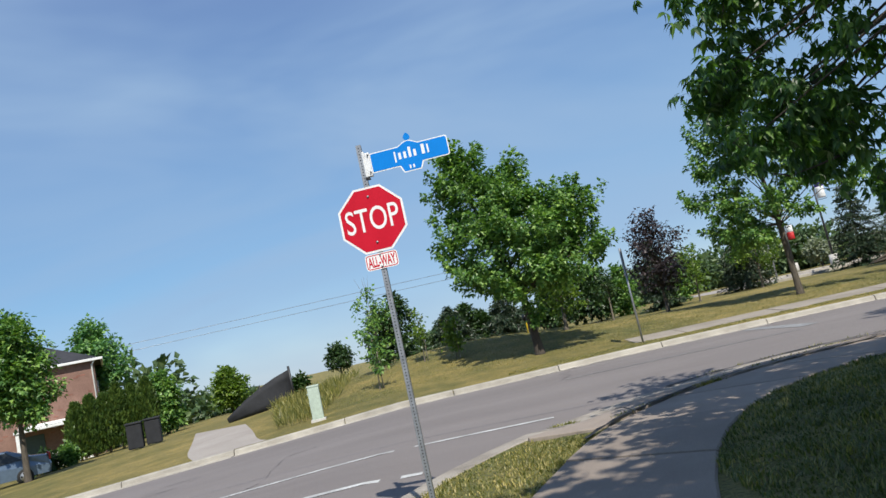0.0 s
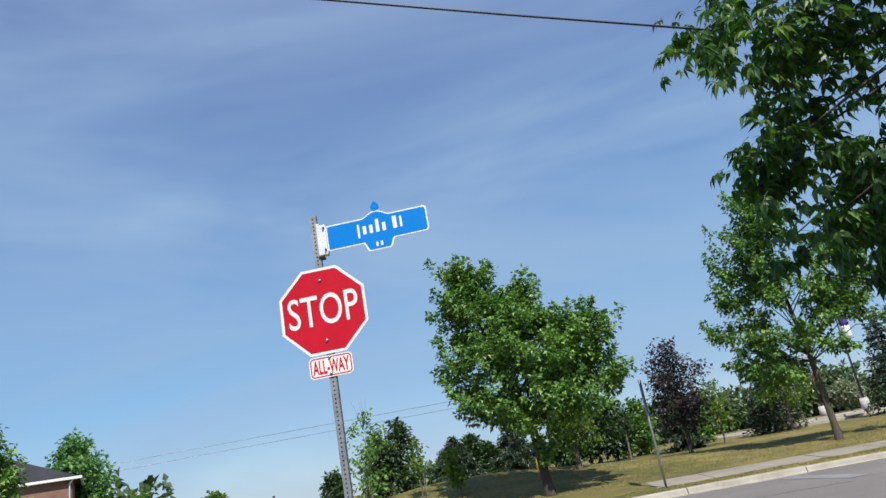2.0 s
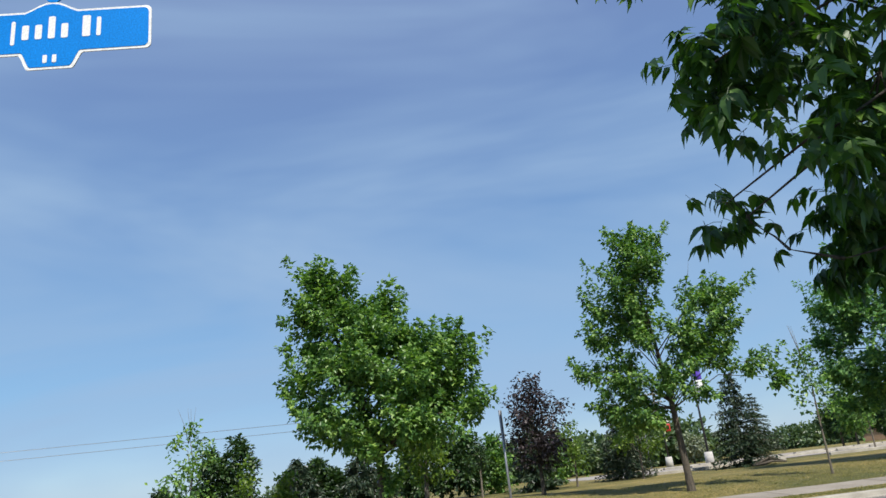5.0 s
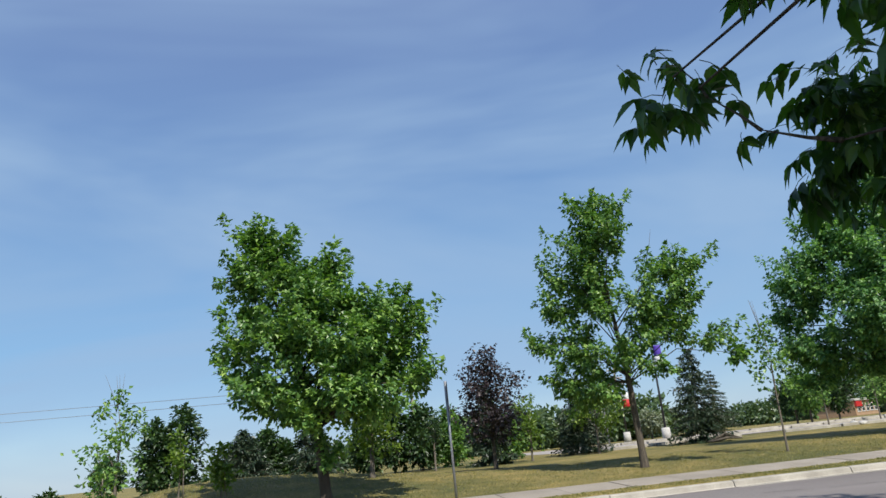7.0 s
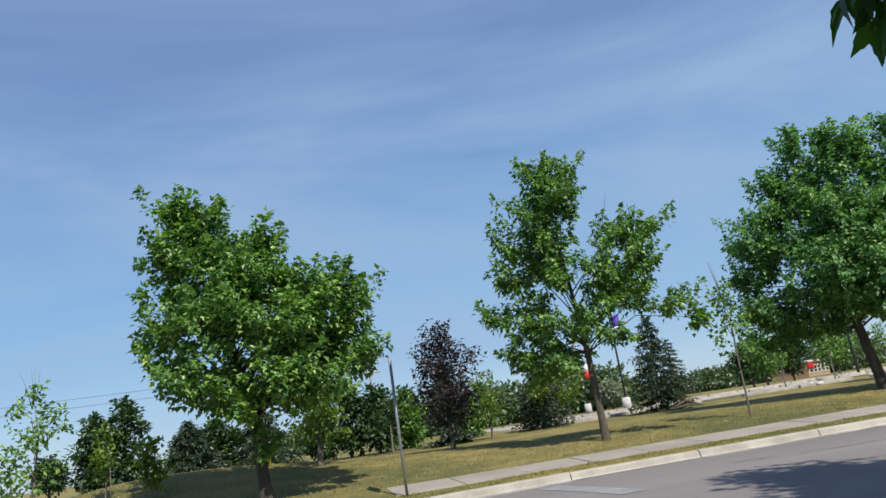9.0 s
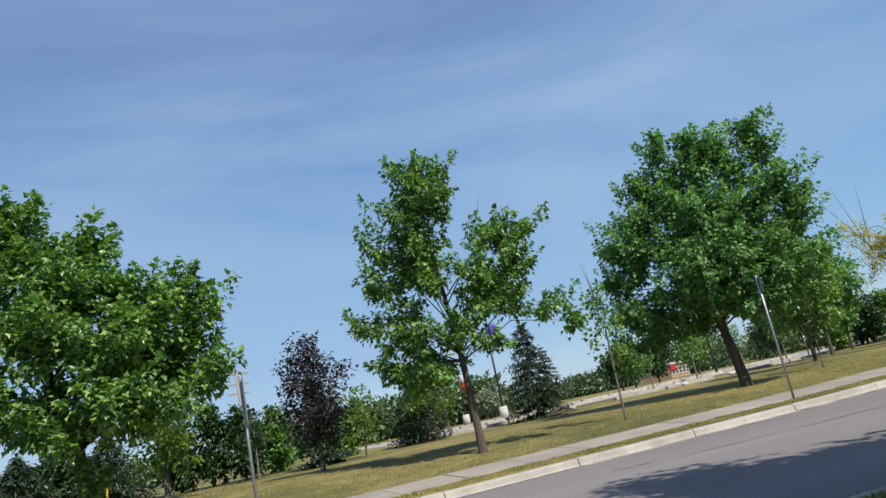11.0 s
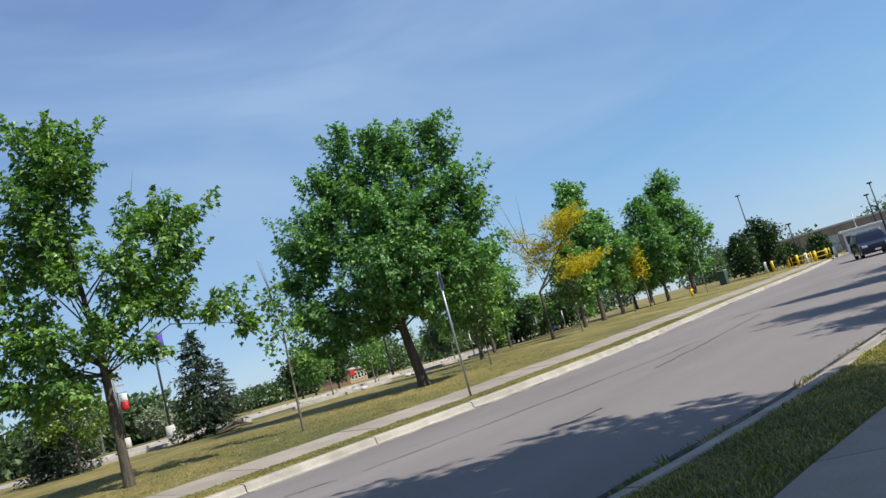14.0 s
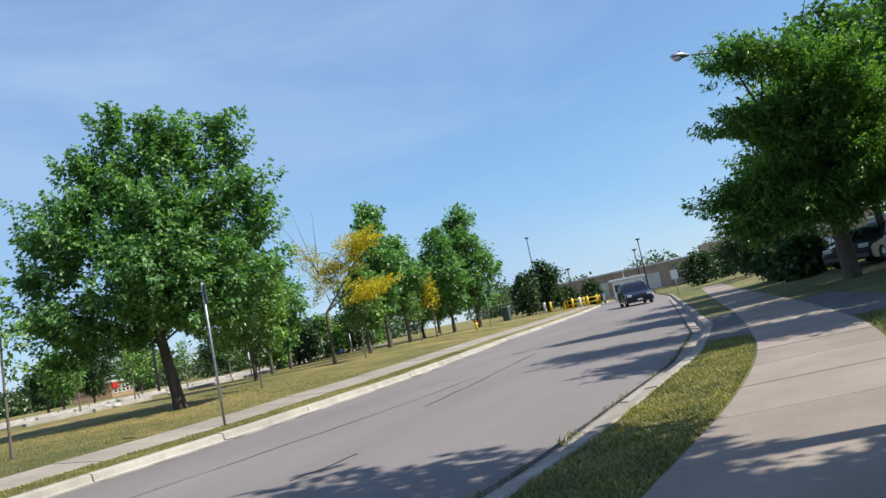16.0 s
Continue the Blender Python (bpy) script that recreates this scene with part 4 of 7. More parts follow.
    tree("dense round maple with a dark trunk on the lawn", b, turned([(u * 0.96, v, z * 0.97, ru, rv, rz) for u, v, z, ru, rv, rz in spec], b, (0.697, -0.717)), 8, 46, 0.155, 0.9, LEAF_BLUE, BARK_DARK, 2.3, 0.19, (-0.12, 0.22), 23, spread=0.115, twigs=140, dense=38, limb=0.5, climb=0.9, spikes=7)


big_trees()


def compound_leaf_mesh(name, seed):
    """A drooping leaf of five toothed, pointed leaflets on one stalk."""
    rng = random.Random(seed)
    verts, faces = [], []

    def leaflet(origin, way, length, droop):
        d = Vector(way).normalized()
        s = d.cross(Vector((0, 0, 1))).normalized()
        n = s.cross(d)
        w = length * 0.27
        rows = [(0.0, 0.03), (0.22, 0.8), (0.42, 1.0), (0.5, 0.78), (0.68, 0.62), (0.74, 0.4), (1.0, 0.0)]
        o = len(verts)
        for t, k in rows:
            c = Vector(origin) + d * length * t - Vector((0, 0, droop * t * t * length))
            verts.append(tuple(c))
            verts.append(tuple(c + s * w * k + n * w * k * 0.35))
            verts.append(tuple(c - s * w * k + n * w * k * 0.35))
        for i in range(len(rows) - 1):
            a = o + i * 3
            faces.append((a, a + 3, a + 4, a + 1))
            faces.append((a, a + 2, a + 5, a + 3))

    stalk = [(0, 0, 0), (0.05, 0, 0.0), (0.11, 0, -0.02)]
    leaflet(stalk[2], (1, rng.uniform(-0.2, 0.2), -0.45), 0.115, 0.5)
    for x, l in ((0.1, 0.105), (0.055, 0.095)):
        for s in (-1, 1):
            leaflet((x, 0, -0.015), (0.55, s * 0.8, -0.5 + rng.uniform(-0.15, 0.1)), l * rng.uniform(0.85, 1.1), 0.5)
    o = len(verts)
    v, f = tube_data(stalk, [0.0025, 0.002, 0.0015], 3)
    verts.extend(v)
    faces.extend(tuple(i + o for i in q) for q in f)
    me = bpy.data.meshes.new(name)
    me.from_pydata(verts, [], faces)
    me.materials.append(LEAF_ASH)
    me.update()
    return me


def near_tree(label, base, lobes, sprigs, seed, singles, fork, r0, near, size=1.0, bare=()):
    """A maple close by: twigs, compound leaves joined, and the closest leaves as pieces."""
    rng, r2 = np.random.default_rng(seed), random.Random(seed)
    root = thing("tree", base, label, "tree", "street trees by the walk")
    rel = [(x - base[0], y - base[1], z - base[2], a, b, c) for x, y, z, a, b, c in lobes]
    per = 9
    p, a, c = crown_points(rng, rel, sprigs, per, 0.3, 0.1, -0.05, 2.0)
    v, f = limbs(r2, (0, 0, 0), fork, rel, c[:420], r0, bare=bare, limb=0.38)
    mesh_object("trunk", v, f, BARK, root, "", True)
    metas = [compound_leaf_mesh("leaf", seed * 10 + k) for k in range(4)]
    data = []
    for me in metas:
        co = np.empty(len(me.vertices) * 3)
        me.vertices.foreach_get("co", co)
        data.append((co.reshape(-1, 3), [tuple(q.vertices) for q in me.polygons]))
    order = np.argsort(((p + np.array(base) - np.array(near)) ** 2).sum(1))
    chosen = set(order[:singles].tolist())
    V, F, off = [], [], 0
    for i in range(len(p)):
        way = Vector((a[i][0], a[i][1], min(a[i][2], 0.3) * 0.6)).normalized()
        m = Matrix.Translation(p[i]) @ way.to_track_quat("X", "Z").to_matrix().to_4x4() @ pose(0, 0, 0, r2.uniform(-35, 35), 0, 0) @ Matrix.Scale(r2.uniform(0.75, 1.2) * size, 4)
        k = i % 4
        if i in chosen:
            ob = new("leaf", metas[k])
            ob.parent = root
            ob.matrix_local = m
        else:
            co, fs = data[k]
            mm = np.array(m)
            V.append(co @ mm[:3, :3].T + mm[:3, 3])
            F.extend(tuple(j + off for j in q) for q in fs)
            off += len(co)
    crown = mesh_object("crown", np.concatenate(V), F, LEAF_ASH, root)
    crown["kind"] = "stuff"


def near_trees():
    b = drape(5.2, 2.9)
    rim = [(3.35, 4.85, 3.55, 0.62), (3.8, 5.85, 2.8, 0.15), (2.7, 5.85, 4.55, 0.26), (2.7, 5.25, 3.35, 0.26), (3.6, 5.85, 2.45, 0.18), (3.9, 5.7, 2.05, 0.28), (2.4, 4.95, 3.05, 0.26), (2.75, 4.6, 2.75, 0.25), (3.0, 4.5, 2.5, 0.3), (2.55, 4.65, 3.8, 0.4), (2.85, 6.6, 5.0, 0.18), (3.0, 5.2, 2.9, 0.22), (2.25, 4.95, 3.0, 0.05), (2.34, 4.56, 2.44, 0.12), (2.72, 5.78, 2.68, 0.05), (2.68, 5.58, 2.52, 0.04), (3.48, 5.85, 2.58, 0.06), (3.7, 5.85, 2.33, 0.06)]
    lobes = [(x, y, z, r, r, r) for x, y, z, r in rim]
    # the overhead and rear lobes are unseen; several only shade road and walk
    lobes += [(3.5, 3.4, 3.6, 1.0, 1.0, 1.0), (3.6, 4.4, 5.0, 1.0, 1.1, 0.9), (4.6, 3.4, 6.4, 1.9, 1.9, 1.4), (4.1, 5.7, 6.4, 1.1, 1.0, 0.7), (5.4, 1.4, 4.6, 1.8, 1.6, 1.5), (7.0, 3.2, 5.2, 1.7, 1.8, 1.5), (5.8, 4.8, 4.2, 1.2, 1.0, 0.9), (4.6, 2.4, 3.2, 0.9, 1.0, 0.8), (5.4, 3.0, 7.6, 1.3, 1.3, 0.9), (3.0, 0.8, 4.9, 1.1, 1.2, 0.7), (3.4, -0.7, 4.6, 1.1, 1.0, 0.7), (2.6, 2.0, 5.2, 0.8, 0.8, 0.6)]
    hang = [Vector(q) - Vector(b) for q in ((3.9, 4.6, 2.75), (3.3, 5.1, 2.25), (2.95, 5.32, 2.2), (2.78, 5.45, 2.3), (2.72, 5.6, 2.5), (2.7, 5.72, 2.7))]
    bare = [(p, q, r) for p, q, r in zip(hang, hang[1:], (0.016, 0.013, 0.011, 0.009, 0.007))]
    near_tree("leafy maple with long drooping compound leaves overhanging the walk", b, lobes, 1500, 31, 290, 2.6, 0.16, (2.6, 5.2, 2.6), 0.8, bare)


near_trees()
# two trees kept out of view, set for their shade on road and walk
simple_tree("unseen street maple added to shade the road edge", (11.6, 4.6), 2.8, 6.2, 11.4, 480, LEAF_ASH, 51, 0.24, 16, 0.16, None, "street trees by the walk", 12)
simple_tree("unseen street maple added to shade the walk", (9.8, 3.4), 2.3, 4.2, 8.0, 440, LEAF_ASH, 54, 0.22, 15, 0.13, None, "street trees by the walk", 10)
# kept off to the right, raised to throw its shadow onto the road
simple_tree("street maple beside the sidewalk, placed for road shade", (20.7, 3.4), 3.0, 2.8, 9.2, 520, LEAF_ASH, 42, 0.2, 14, 0.14, None, "street trees by the walk", 10)
# two unseen canopies added to darken the ground by the driveway
simple_tree("unseen broad ash added to shade the driveway", (35.5, -5.0), 5.0, 2.2, 9.8, 520, LEAF_ASH, 49, 0.3, 14, 0.18, None, "street trees by the walk", 12)
simple_tree("unseen broad ash added to shade the driveway", (27.2, 0.8), 4.2, 3.0, 10.4, 760, LEAF_ASH, 50, 0.27, 14, 0.18, None, "street trees by the walk", 12)
# two unseen trees behind the start of the walk, added for shade
simple_tree("unseen street maple added to shade the lawn", (5.6, -2.6), 4.0, 2.6, 8.6, 1000, LEAF_ASH, 45, 0.25, 16, 0.15, None, "street trees by the walk", 12)
simple_tree("unseen street maple added to shade the walk", (3.7, -2.2), 2.8, 3.7, 9.0, 300, LEAF_ASH, 52, 0.25, 16, 0.15, None, "street trees by the walk", 11)
# canopies added to shade the driveway; the first stays out of view
simple_tree("broad ash placed to shade the driveway", (31.0, -1.5), 4.6, 2.2, 9.4, 800, LEAF_ASH, 46, 0.28, 15, 0.18, None, "street trees by the walk", 12)
simple_tree("broad ash placed to shade the driveway", (39.5, 4.0), 4.8, 2.0, 11.0, 1000, LEAF_ASH, 47, 0.28, 15, 0.18, None, "street trees by the walk", 12)
simple_tree("broad ash beyond the driveway", (47.0, 6.5), 4.2, 1.8, 8.4, 560, LEAF_ASH, 48, 0.26, 14, 0.16, None, "street trees by the walk", 12)


def layered_ash():
    # flat drooping boughs in shelves, lighter at the top
    b = drape(31.8, 6.0)
    spec = [(30.2, 8.2, 8.2, 0.9, 0.9, 0.4), (30.4, 6.9, 8.0, 0.9, 1.0, 0.5), (31.0, 5.4, 7.4, 1.2, 1.2, 0.5), (30.6, 8.9, 6.2, 0.9, 0.8, 0.35), (30.8, 7.7, 6.0, 1.0, 1.0, 0.4), (31.2, 6.4, 6.4, 1.2, 1.2, 0.5), (31.4, 4.6, 6.2, 1.4, 1.4, 0.6), (30.4, 9.8, 3.6, 0.8, 0.7, 0.35), (30.6, 8.8, 3.7, 1.1, 1.0, 0.5), (30.6, 8.6, 2.8, 0.9, 0.9, 0.35), (30.9, 7.2, 4.6, 1.2, 1.2, 0.6), (31.0, 7.2, 3.2, 1.2, 1.2, 0.5), (31.2, 5.6, 4.8, 1.3, 1.3, 0.6), (31.4, 5.4, 3.2, 1.3, 1.3, 0.5), (31.4, 4.2, 3.8, 1.4, 1.4, 0.6), (32.8, 7.0, 6.4, 1.4, 1.4, 0.8), (33.0, 5.0, 4.6, 1.5, 1.5, 0.9)]
    tree("spreading ash with layered boughs beside the driveway", b, spec, 9, 16, 0.19, 0.36, LEAF_ASH_BRIGHT, BARK, 1.9, 0.16, (0.1, 0), 43, spread=0.11, twigs=120, boughs=470, limb=0.6, rise=0.2, droop=0.4, fan=0.9, length=1.2, group="street trees by the walk")
    b = drape(24.5, 2.6)
    # last two lobes sit above the view, added to lengthen the road shadow
    spec = [(24.6, 4.4, 8.6, 1.0, 1.1, 0.6), (24.8, 3.2, 8.0, 1.3, 1.3, 0.7), (24.6, 4.0, 6.8, 1.0, 0.9, 0.5), (24.6, 1.8, 6.6, 1.5, 1.4, 0.9), (25.6, 2.6, 5.2, 1.4, 1.2, 0.8), (23.4, 2.0, 5.4, 1.4, 1.2, 0.8), (24.6, 4.6, 10.2, 1.2, 1.0, 0.6), (23.6, 5.0, 9.6, 1.0, 0.9, 0.5)]
    tree("tall ash overhanging the driveway", b, spec, 9, 15, 0.19, 0.36, LEAF_ASH_BRIGHT, BARK, 3.2, 0.16, (0, 0), 53, spread=0.11, twigs=60, boughs=240, limb=0.6, rise=0.15, droop=0.4, fan=0.9, length=1.1, group="street trees by the walk")


layered_ash()
simple_tree("spreading ash shading the parked cars", (36.8, 2.6), 4.6, 2.2, 9.2, 1000, LEAF_ASH_BRIGHT, 44, 0.22, 16, 0.18, None, "street trees by the walk", 13, reach=0.8, spread=0.22, lift=0.1)


def sapling(label, at, top, radius, clumps, seed, mat=None, z0=1.5, r0=0.03, group="young trees on the lawn", staked=False, sparse=False):
    base = drape(*at)
    rng = random.Random(seed)
    lobes = auto_lobes(rng, base, radius, z0, top, 6, 0.8)
    lobes = [(x, y, z, a * 0.75, b * 0.75, c) for x, y, z, a, b, c in lobes]
    bare = [((0, 0, top * 0.8), (rng.uniform(-0.3, 0.3), rng.uniform(-0.2, 0.2), top * 1.12), 0.012) for _ in range(4)] if sparse else ()
    t = tree(label, base, lobes, clumps, 10, 0.15, 0.7, mat or LEAF_MAPLE, BARK_PALE, z0, r0, (0.03, 0), seed, 0.35, 0.12, 0.5, 14, group, bare=bare)
    if staked:
        tube("stake", [(0.12, 0.05, -0.1), (0.12, 0.05, 1.25)], 0.018, WOOD_POLE, t)
    return t


sapling("thin young maple with a sparse crown on the lawn", (15.9, 24.3), 4.3, 0.68, 42, 51, None, 1.6, 0.035, sparse=True)
sapling("thin young maple beside the sidewalk", (26.6, 26.0), 3.0, 0.6, 40, 52, LEAF_DARK, 0.9, 0.03)
sapling("slim young tree on the lawn edge", (38.8, 28.9), 3.6, 0.9, 60, 53, LEAF_DARK, 1.2, 0.035)
sapling("slim young tree on the lawn edge", (52.5, 32.4), 3.8, 0.9, 60, 54, LEAF_MAPLE, 1.4, 0.035)
sapling("slim young tree on the lawn edge", (63.0, 35.8), 4.2, 1.2, 70, 55, LEAF_MAPLE, 1.4, 0.04)
sapling("sparse young tree with dead top twigs on the rise", (-3.9, 25.6), 3.3, 0.9, 48, 56, LEAF_MAPLE, 0.9, 0.04, sparse=True)
sapling("young staked tree on the dry rise", (-2.2, 25.4), 1.9, 0.4, 18, 57, LEAF_LIGHT, 0.5, 0.02, staked=True)
sapling("bright green young shrub on the dry rise", (-1.0, 24.6), 1.5, 0.45, 42, 58, LEAF_LIGHT, 0.35, 0.02, staked=True)
sapling("young staked tree on the dry rise", (-3.6, 22.6), 2.0, 0.5, 22, 59, LEAF_MAPLE, 0.7, 0.02, staked=True)
sapling("young pale-barked tree near the parking lot", (15.1, 37.4), 3.7, 1.7, 190, 60, LEAF_LIGHT, 1.1, 0.06)
sapling("young pale-barked tree on the lawn", (7.3, 38.6), 2.4, 0.9, 60, 61, LEAF_DARK, 1.2, 0.05)
sapling("young tree behind the maple", (3.3, 27.0), 2.9, 1.5, 170, 62, LEAF_LIGHT, 0.9, 0.08)
sapling("young tree near the parking lot", (11.8, 37.6), 3.0, 1.1, 90, 63, LEAF_LIGHT, 0.8, 0.05)
simple_tree("purple-leaved ornamental tree on the lawn", (8.3, 31.0), 1.7, 1.0, 4.6, 330, LEAF_PURPLE, 64, 0.15, 10, 0.08, None, "", 9, 1.1)
conifer("small dark spruce behind the purple tree", (9.8, 37.6), 1.15, 3.7, 65, NEEDLE)
conifer("dark spruce beside the parking lot", (20.3, 36.9), 1.6, 4.5, 66, NEEDLE)
conifer("dark spruce near the parking lot", (15.4, 40.2), 1.5, 3.8, 67, NEEDLE)
conifer("low spreading spruce under the trees", (-1.5, 38.5), 1.7, 2.6, 68, NEEDLE)
conifer("low spreading spruce under the trees", (1.6, 39.0), 1.8, 3.0, 69, NEEDLE)
simple_tree("dark broad pine at the bend of the street", (90, 33.6), 3.0, 0.3, 6.2, 330, LEAF_DARK, 70, 0.34, 14, 0.2, None, "pines at the bend", 10, 0.5)
simple_tree("dark broad pine at the bend of the street", (85, 34.6), 2.6, 0.3, 4.8, 260, LEAF_DARK, 71, 0.34, 14, 0.2, None, "pines at the bend", 8, 0.5)
conifer("spruce beyond the parking lot", (46, 78), 2.6, 6.5, 72, NEEDLE, 0.18, 16)
simple_tree("tall blue-green tree by the street", (66.5, 33.4), 3.2, 1.4, 11.4, 520, LEAF_BLUE, 73, 0.34, 14, 0.2, None, "row of trees along the lawn", 12, lift=0.9)
simple_tree("blue-green tree by the street", (63.0, 34.4), 2.6, 1.2, 9.6, 380, LEAF_BLUE, 74, 0.34, 14, 0.18, None, "row of trees along the lawn", 11, lift=0.9)

for k, (x, y, r, h, m) in enumerate([(-5.9, 41.6, 1.3, 3.9, LEAF_DARK), (-4.7, 42.2, 1.4, 4.6, LEAF_DARK), (-2.0, 43, 1.2, 2.2, LEAF_DARK), (-0.7, 43, 1.3, 2.8, LEAF_DARK), (0.3, 42.4, 0.9, 2.0, LEAF_DARK), (4.4, 42, 1.1, 2.8, LEAF_DARK), (5.8, 42.2, 1.4, 3.9, LEAF_DARK), (7.2, 41.8, 1.3, 3.4, LEAF_DARK), (8.9, 42.5, 1.2, 3.0, LEAF_MAPLE), (12.4, 44, 1.4, 2.2, LEAF_MAPLE)]):
    simple_tree("dark leafy shrub in a thicket behind the lawn", (x, y), r, 0.2, h, 170, m, 80 + k, 0.24, 12, 0.07, None, "thicket behind the lawn", 8, 0.4, "shrub")
simple_tree("small flat-topped tree on the rise", (-10.7, 52.7), 1.25, 1.2, 2.7, 160, LEAF_DARK, 92, 0.22, 12, 0.09, None, "", 6, 1.4)


def golden_tree():
    b = drape(36.4, 29.3)
    spec = [(-0.5, 0, 6.4, 0.7, 0.7, 0.5), (0.6, 0.2, 5.6, 0.8, 0.8, 0.5), (2.2, 0, 6.6, 0.9, 0.8, 0.45), (3.0, 0, 6.9, 0.7, 0.6, 0.3), (1.6, 0, 5.6, 0.9, 0.8, 0.4), (2.6, -0.2, 4.1, 1.2, 0.9, 0.38), (3.4, 0, 4.3, 0.6, 0.6, 0.25), (0.1, 0.2, 4.7, 0.5, 0.6, 0.4)]
    r = Vector((0.55, -0.83, 0))
    bare = [((0, 0, 4.5), (r.x * -0.9, r.y * -0.9, 8.3), 0.03), ((0, 0, 4.8), (r.x * -1.5, r.y * -1.5, 7.6), 0.03), ((0, 0, 5.0), (r.x * 0.2, r.y * 0.2, 8.0), 0.03), ((0, 0, 4.2), (r.x * -1.6, r.y * -1.6, 6.2), 0.025)]
    tree("honey locust with golden leaves and bare top twigs", b, turned(spec, b, (r.x, r.y)), 8, 12, 0.11, 0.6, LEAF_YELLOW, BARK, 2.6, 0.09, (0, 0), 94, 0.6, 0.09, 0.1, 30, bare=bare, boughs=95, rise=0.15, fan=0.9, limb=0.7)


golden_tree()
simple_tree("tall green tree in the row by the street", (51, 34.2), 2.5, 2.3, 11.0, 520, LEAF_BLUE, 95, 0.3, 12, 0.18, None, "row of trees along the lawn", 12)
simple_tree("green tree in the row by the street", (57.5, 36.0), 2.6, 1.9, 9.0, 420, LEAF_BLUE, 96, 0.32, 12, 0.16, None, "row of trees along the lawn", 11)
simple_tree("green tree behind the golden locust", (38.5, 35.0), 2.0, 1.5, 6.0, 320, LEAF_MAPLE, 104, 0.24, 12, 0.1, None, "row of trees along the lawn", 9)
simple_tree("green tree behind the golden locust", (43.5, 37.5), 2.2, 1.5, 6.6, 320, LEAF_BLUE, 105, 0.26, 12, 0.1, None, "row of trees along the lawn", 9)
simple_tree("green tree in the row by the street", (44.5, 32.0), 2.0, 1.6, 5.6, 300, LEAF_MAPLE, 97, 0.26, 12, 0.12, None, "row of trees along the lawn", 9)
simple_tree("green tree in the row by the street", (32.3, 31.0), 3.0, 1.5, 6.7, 620, LEAF_MAPLE, 98, 0.22, 12, 0.11, None, "row of trees along the lawn", 10)
simple_tree("green tree in the row by the street", (65, 38.5), 2.4, 1.4, 7.0, 300, LEAF_MAPLE, 99, 0.32, 12, 0.14, None, "row of trees along the lawn", 9)
simple_tree("young tree with yellowing leaves in the row", (58.5, 34.0), 1.1, 2.2, 5.4, 34, LEAF_YELLOW, 100, 0.2, 9, 0.06, None, "row of trees along the lawn", 6)
simple_tree("green tree in the row by the street", (80, 44), 3.2, 1.4, 9.0, 300, LEAF_BLUE, 101, 0.4, 12, 0.18, None, "row of trees along the lawn", 9)


for k, (x, y, r) in enumerate([(46.5, 41.0, 2.1), (51.5, 42.3, 2.4), (56.5, 43.6, 2.2), (61.5, 44.6, 2.5), (67.0, 45.6, 2.4)]):
    simple_tree("low leafy tree behind the row by the street", (x, y), r, 0.4, 3.6, 240, LEAF_DARK if k % 2 else LEAF_MAPLE, 170 + k, 0.28, 12, 0.09, None, "low trees behind the row", 8, 0.5)


def far_woods():
    """Far tree lines round the open ground: heaps of leaves over short stems."""
    rng = np.random.default_rng(7)
    P, A, V, F = [], [], [], []

    def heap(x, y, r, h):
        z = height(x, y) - 0.1
        n = int(70 + 22 * r * h)
        d = rng.normal(size=(n, 3))
        d /= np.linalg.norm(d, axis=1)[:, None]
        s = rng.random((n, 1)) ** 0.4
        p = d * s * [r, r, h * 0.55] + [x, y, z + h * 0.5]
        p[:, 2] += np.sin(p[:, 0] * 1.7 + y) * 0.12 * h * (p[:, 2] > z + h * 0.5)
        P.append(p)
        A.append(d + rng.normal(size=(n, 3)) * 0.6)
        o = len(V)
        v, f = tube_data([(x, y, z - 0.2), (x, y, z + h * 0.6)], [0.14, 0.06], 5)
        V.extend(v)
        F.extend(tuple(i + o for i in q) for q in f)

    for k in range(150):
        x = -110 + 235 * rng.random()
        if not -50 < x < -10:
            heap(x, rng.uniform(112, 150), rng.uniform(3, 5.5), rng.uniform(2.4, 4.2))
    for k in range(26):
        heap(rng.uniform(-38, -24), rng.uniform(62, 80), rng.uniform(1.6, 2.6), rng.uniform(1.0, 2.0))
    for k in range(34):
        heap(rng.uniform(17, 42), rng.uniform(82, 100), rng.uniform(1.8, 3.2), rng.uniform(3.0, 5.0))
    for k in range(30):
        heap(rng.uniform(70, 150), rng.uniform(78, 120), rng.uniform(2.5, 4.5), rng.uniform(3.5, 6.5))
    for k in range(26):
        heap(rng.uniform(150, 230), rng.uniform(-20, 90), rng.uniform(4, 7), rng.uniform(4.5, 8.0))
    for k in range(10):
        heap(rng.uniform(-60, -26), rng.uniform(40, 62), rng.uniform(2.5, 4.0), rng.uniform(4.0, 7.0))
    lv, lf = leaf_quads(rng, np.concatenate(P), np.concatenate(A), 0.75, 0.75)
    root = tagged(new("far_woods"), "distant belt of leafy trees and shrubs on the skyline", "woods", kind="stuff")
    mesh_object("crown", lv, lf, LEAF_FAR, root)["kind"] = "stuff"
    mesh_object("trunk", V, F, BARK, root)["kind"] = "stuff"


far_woods()
simple_tree("silver-grey willow shrub beyond the parking lot", (29.5, 74), 2.6, 0.3, 3.2, 260, LEAF_SILVER, 103, 0.3, 12, 0.08, None, "", 7, 0.4, "shrub")
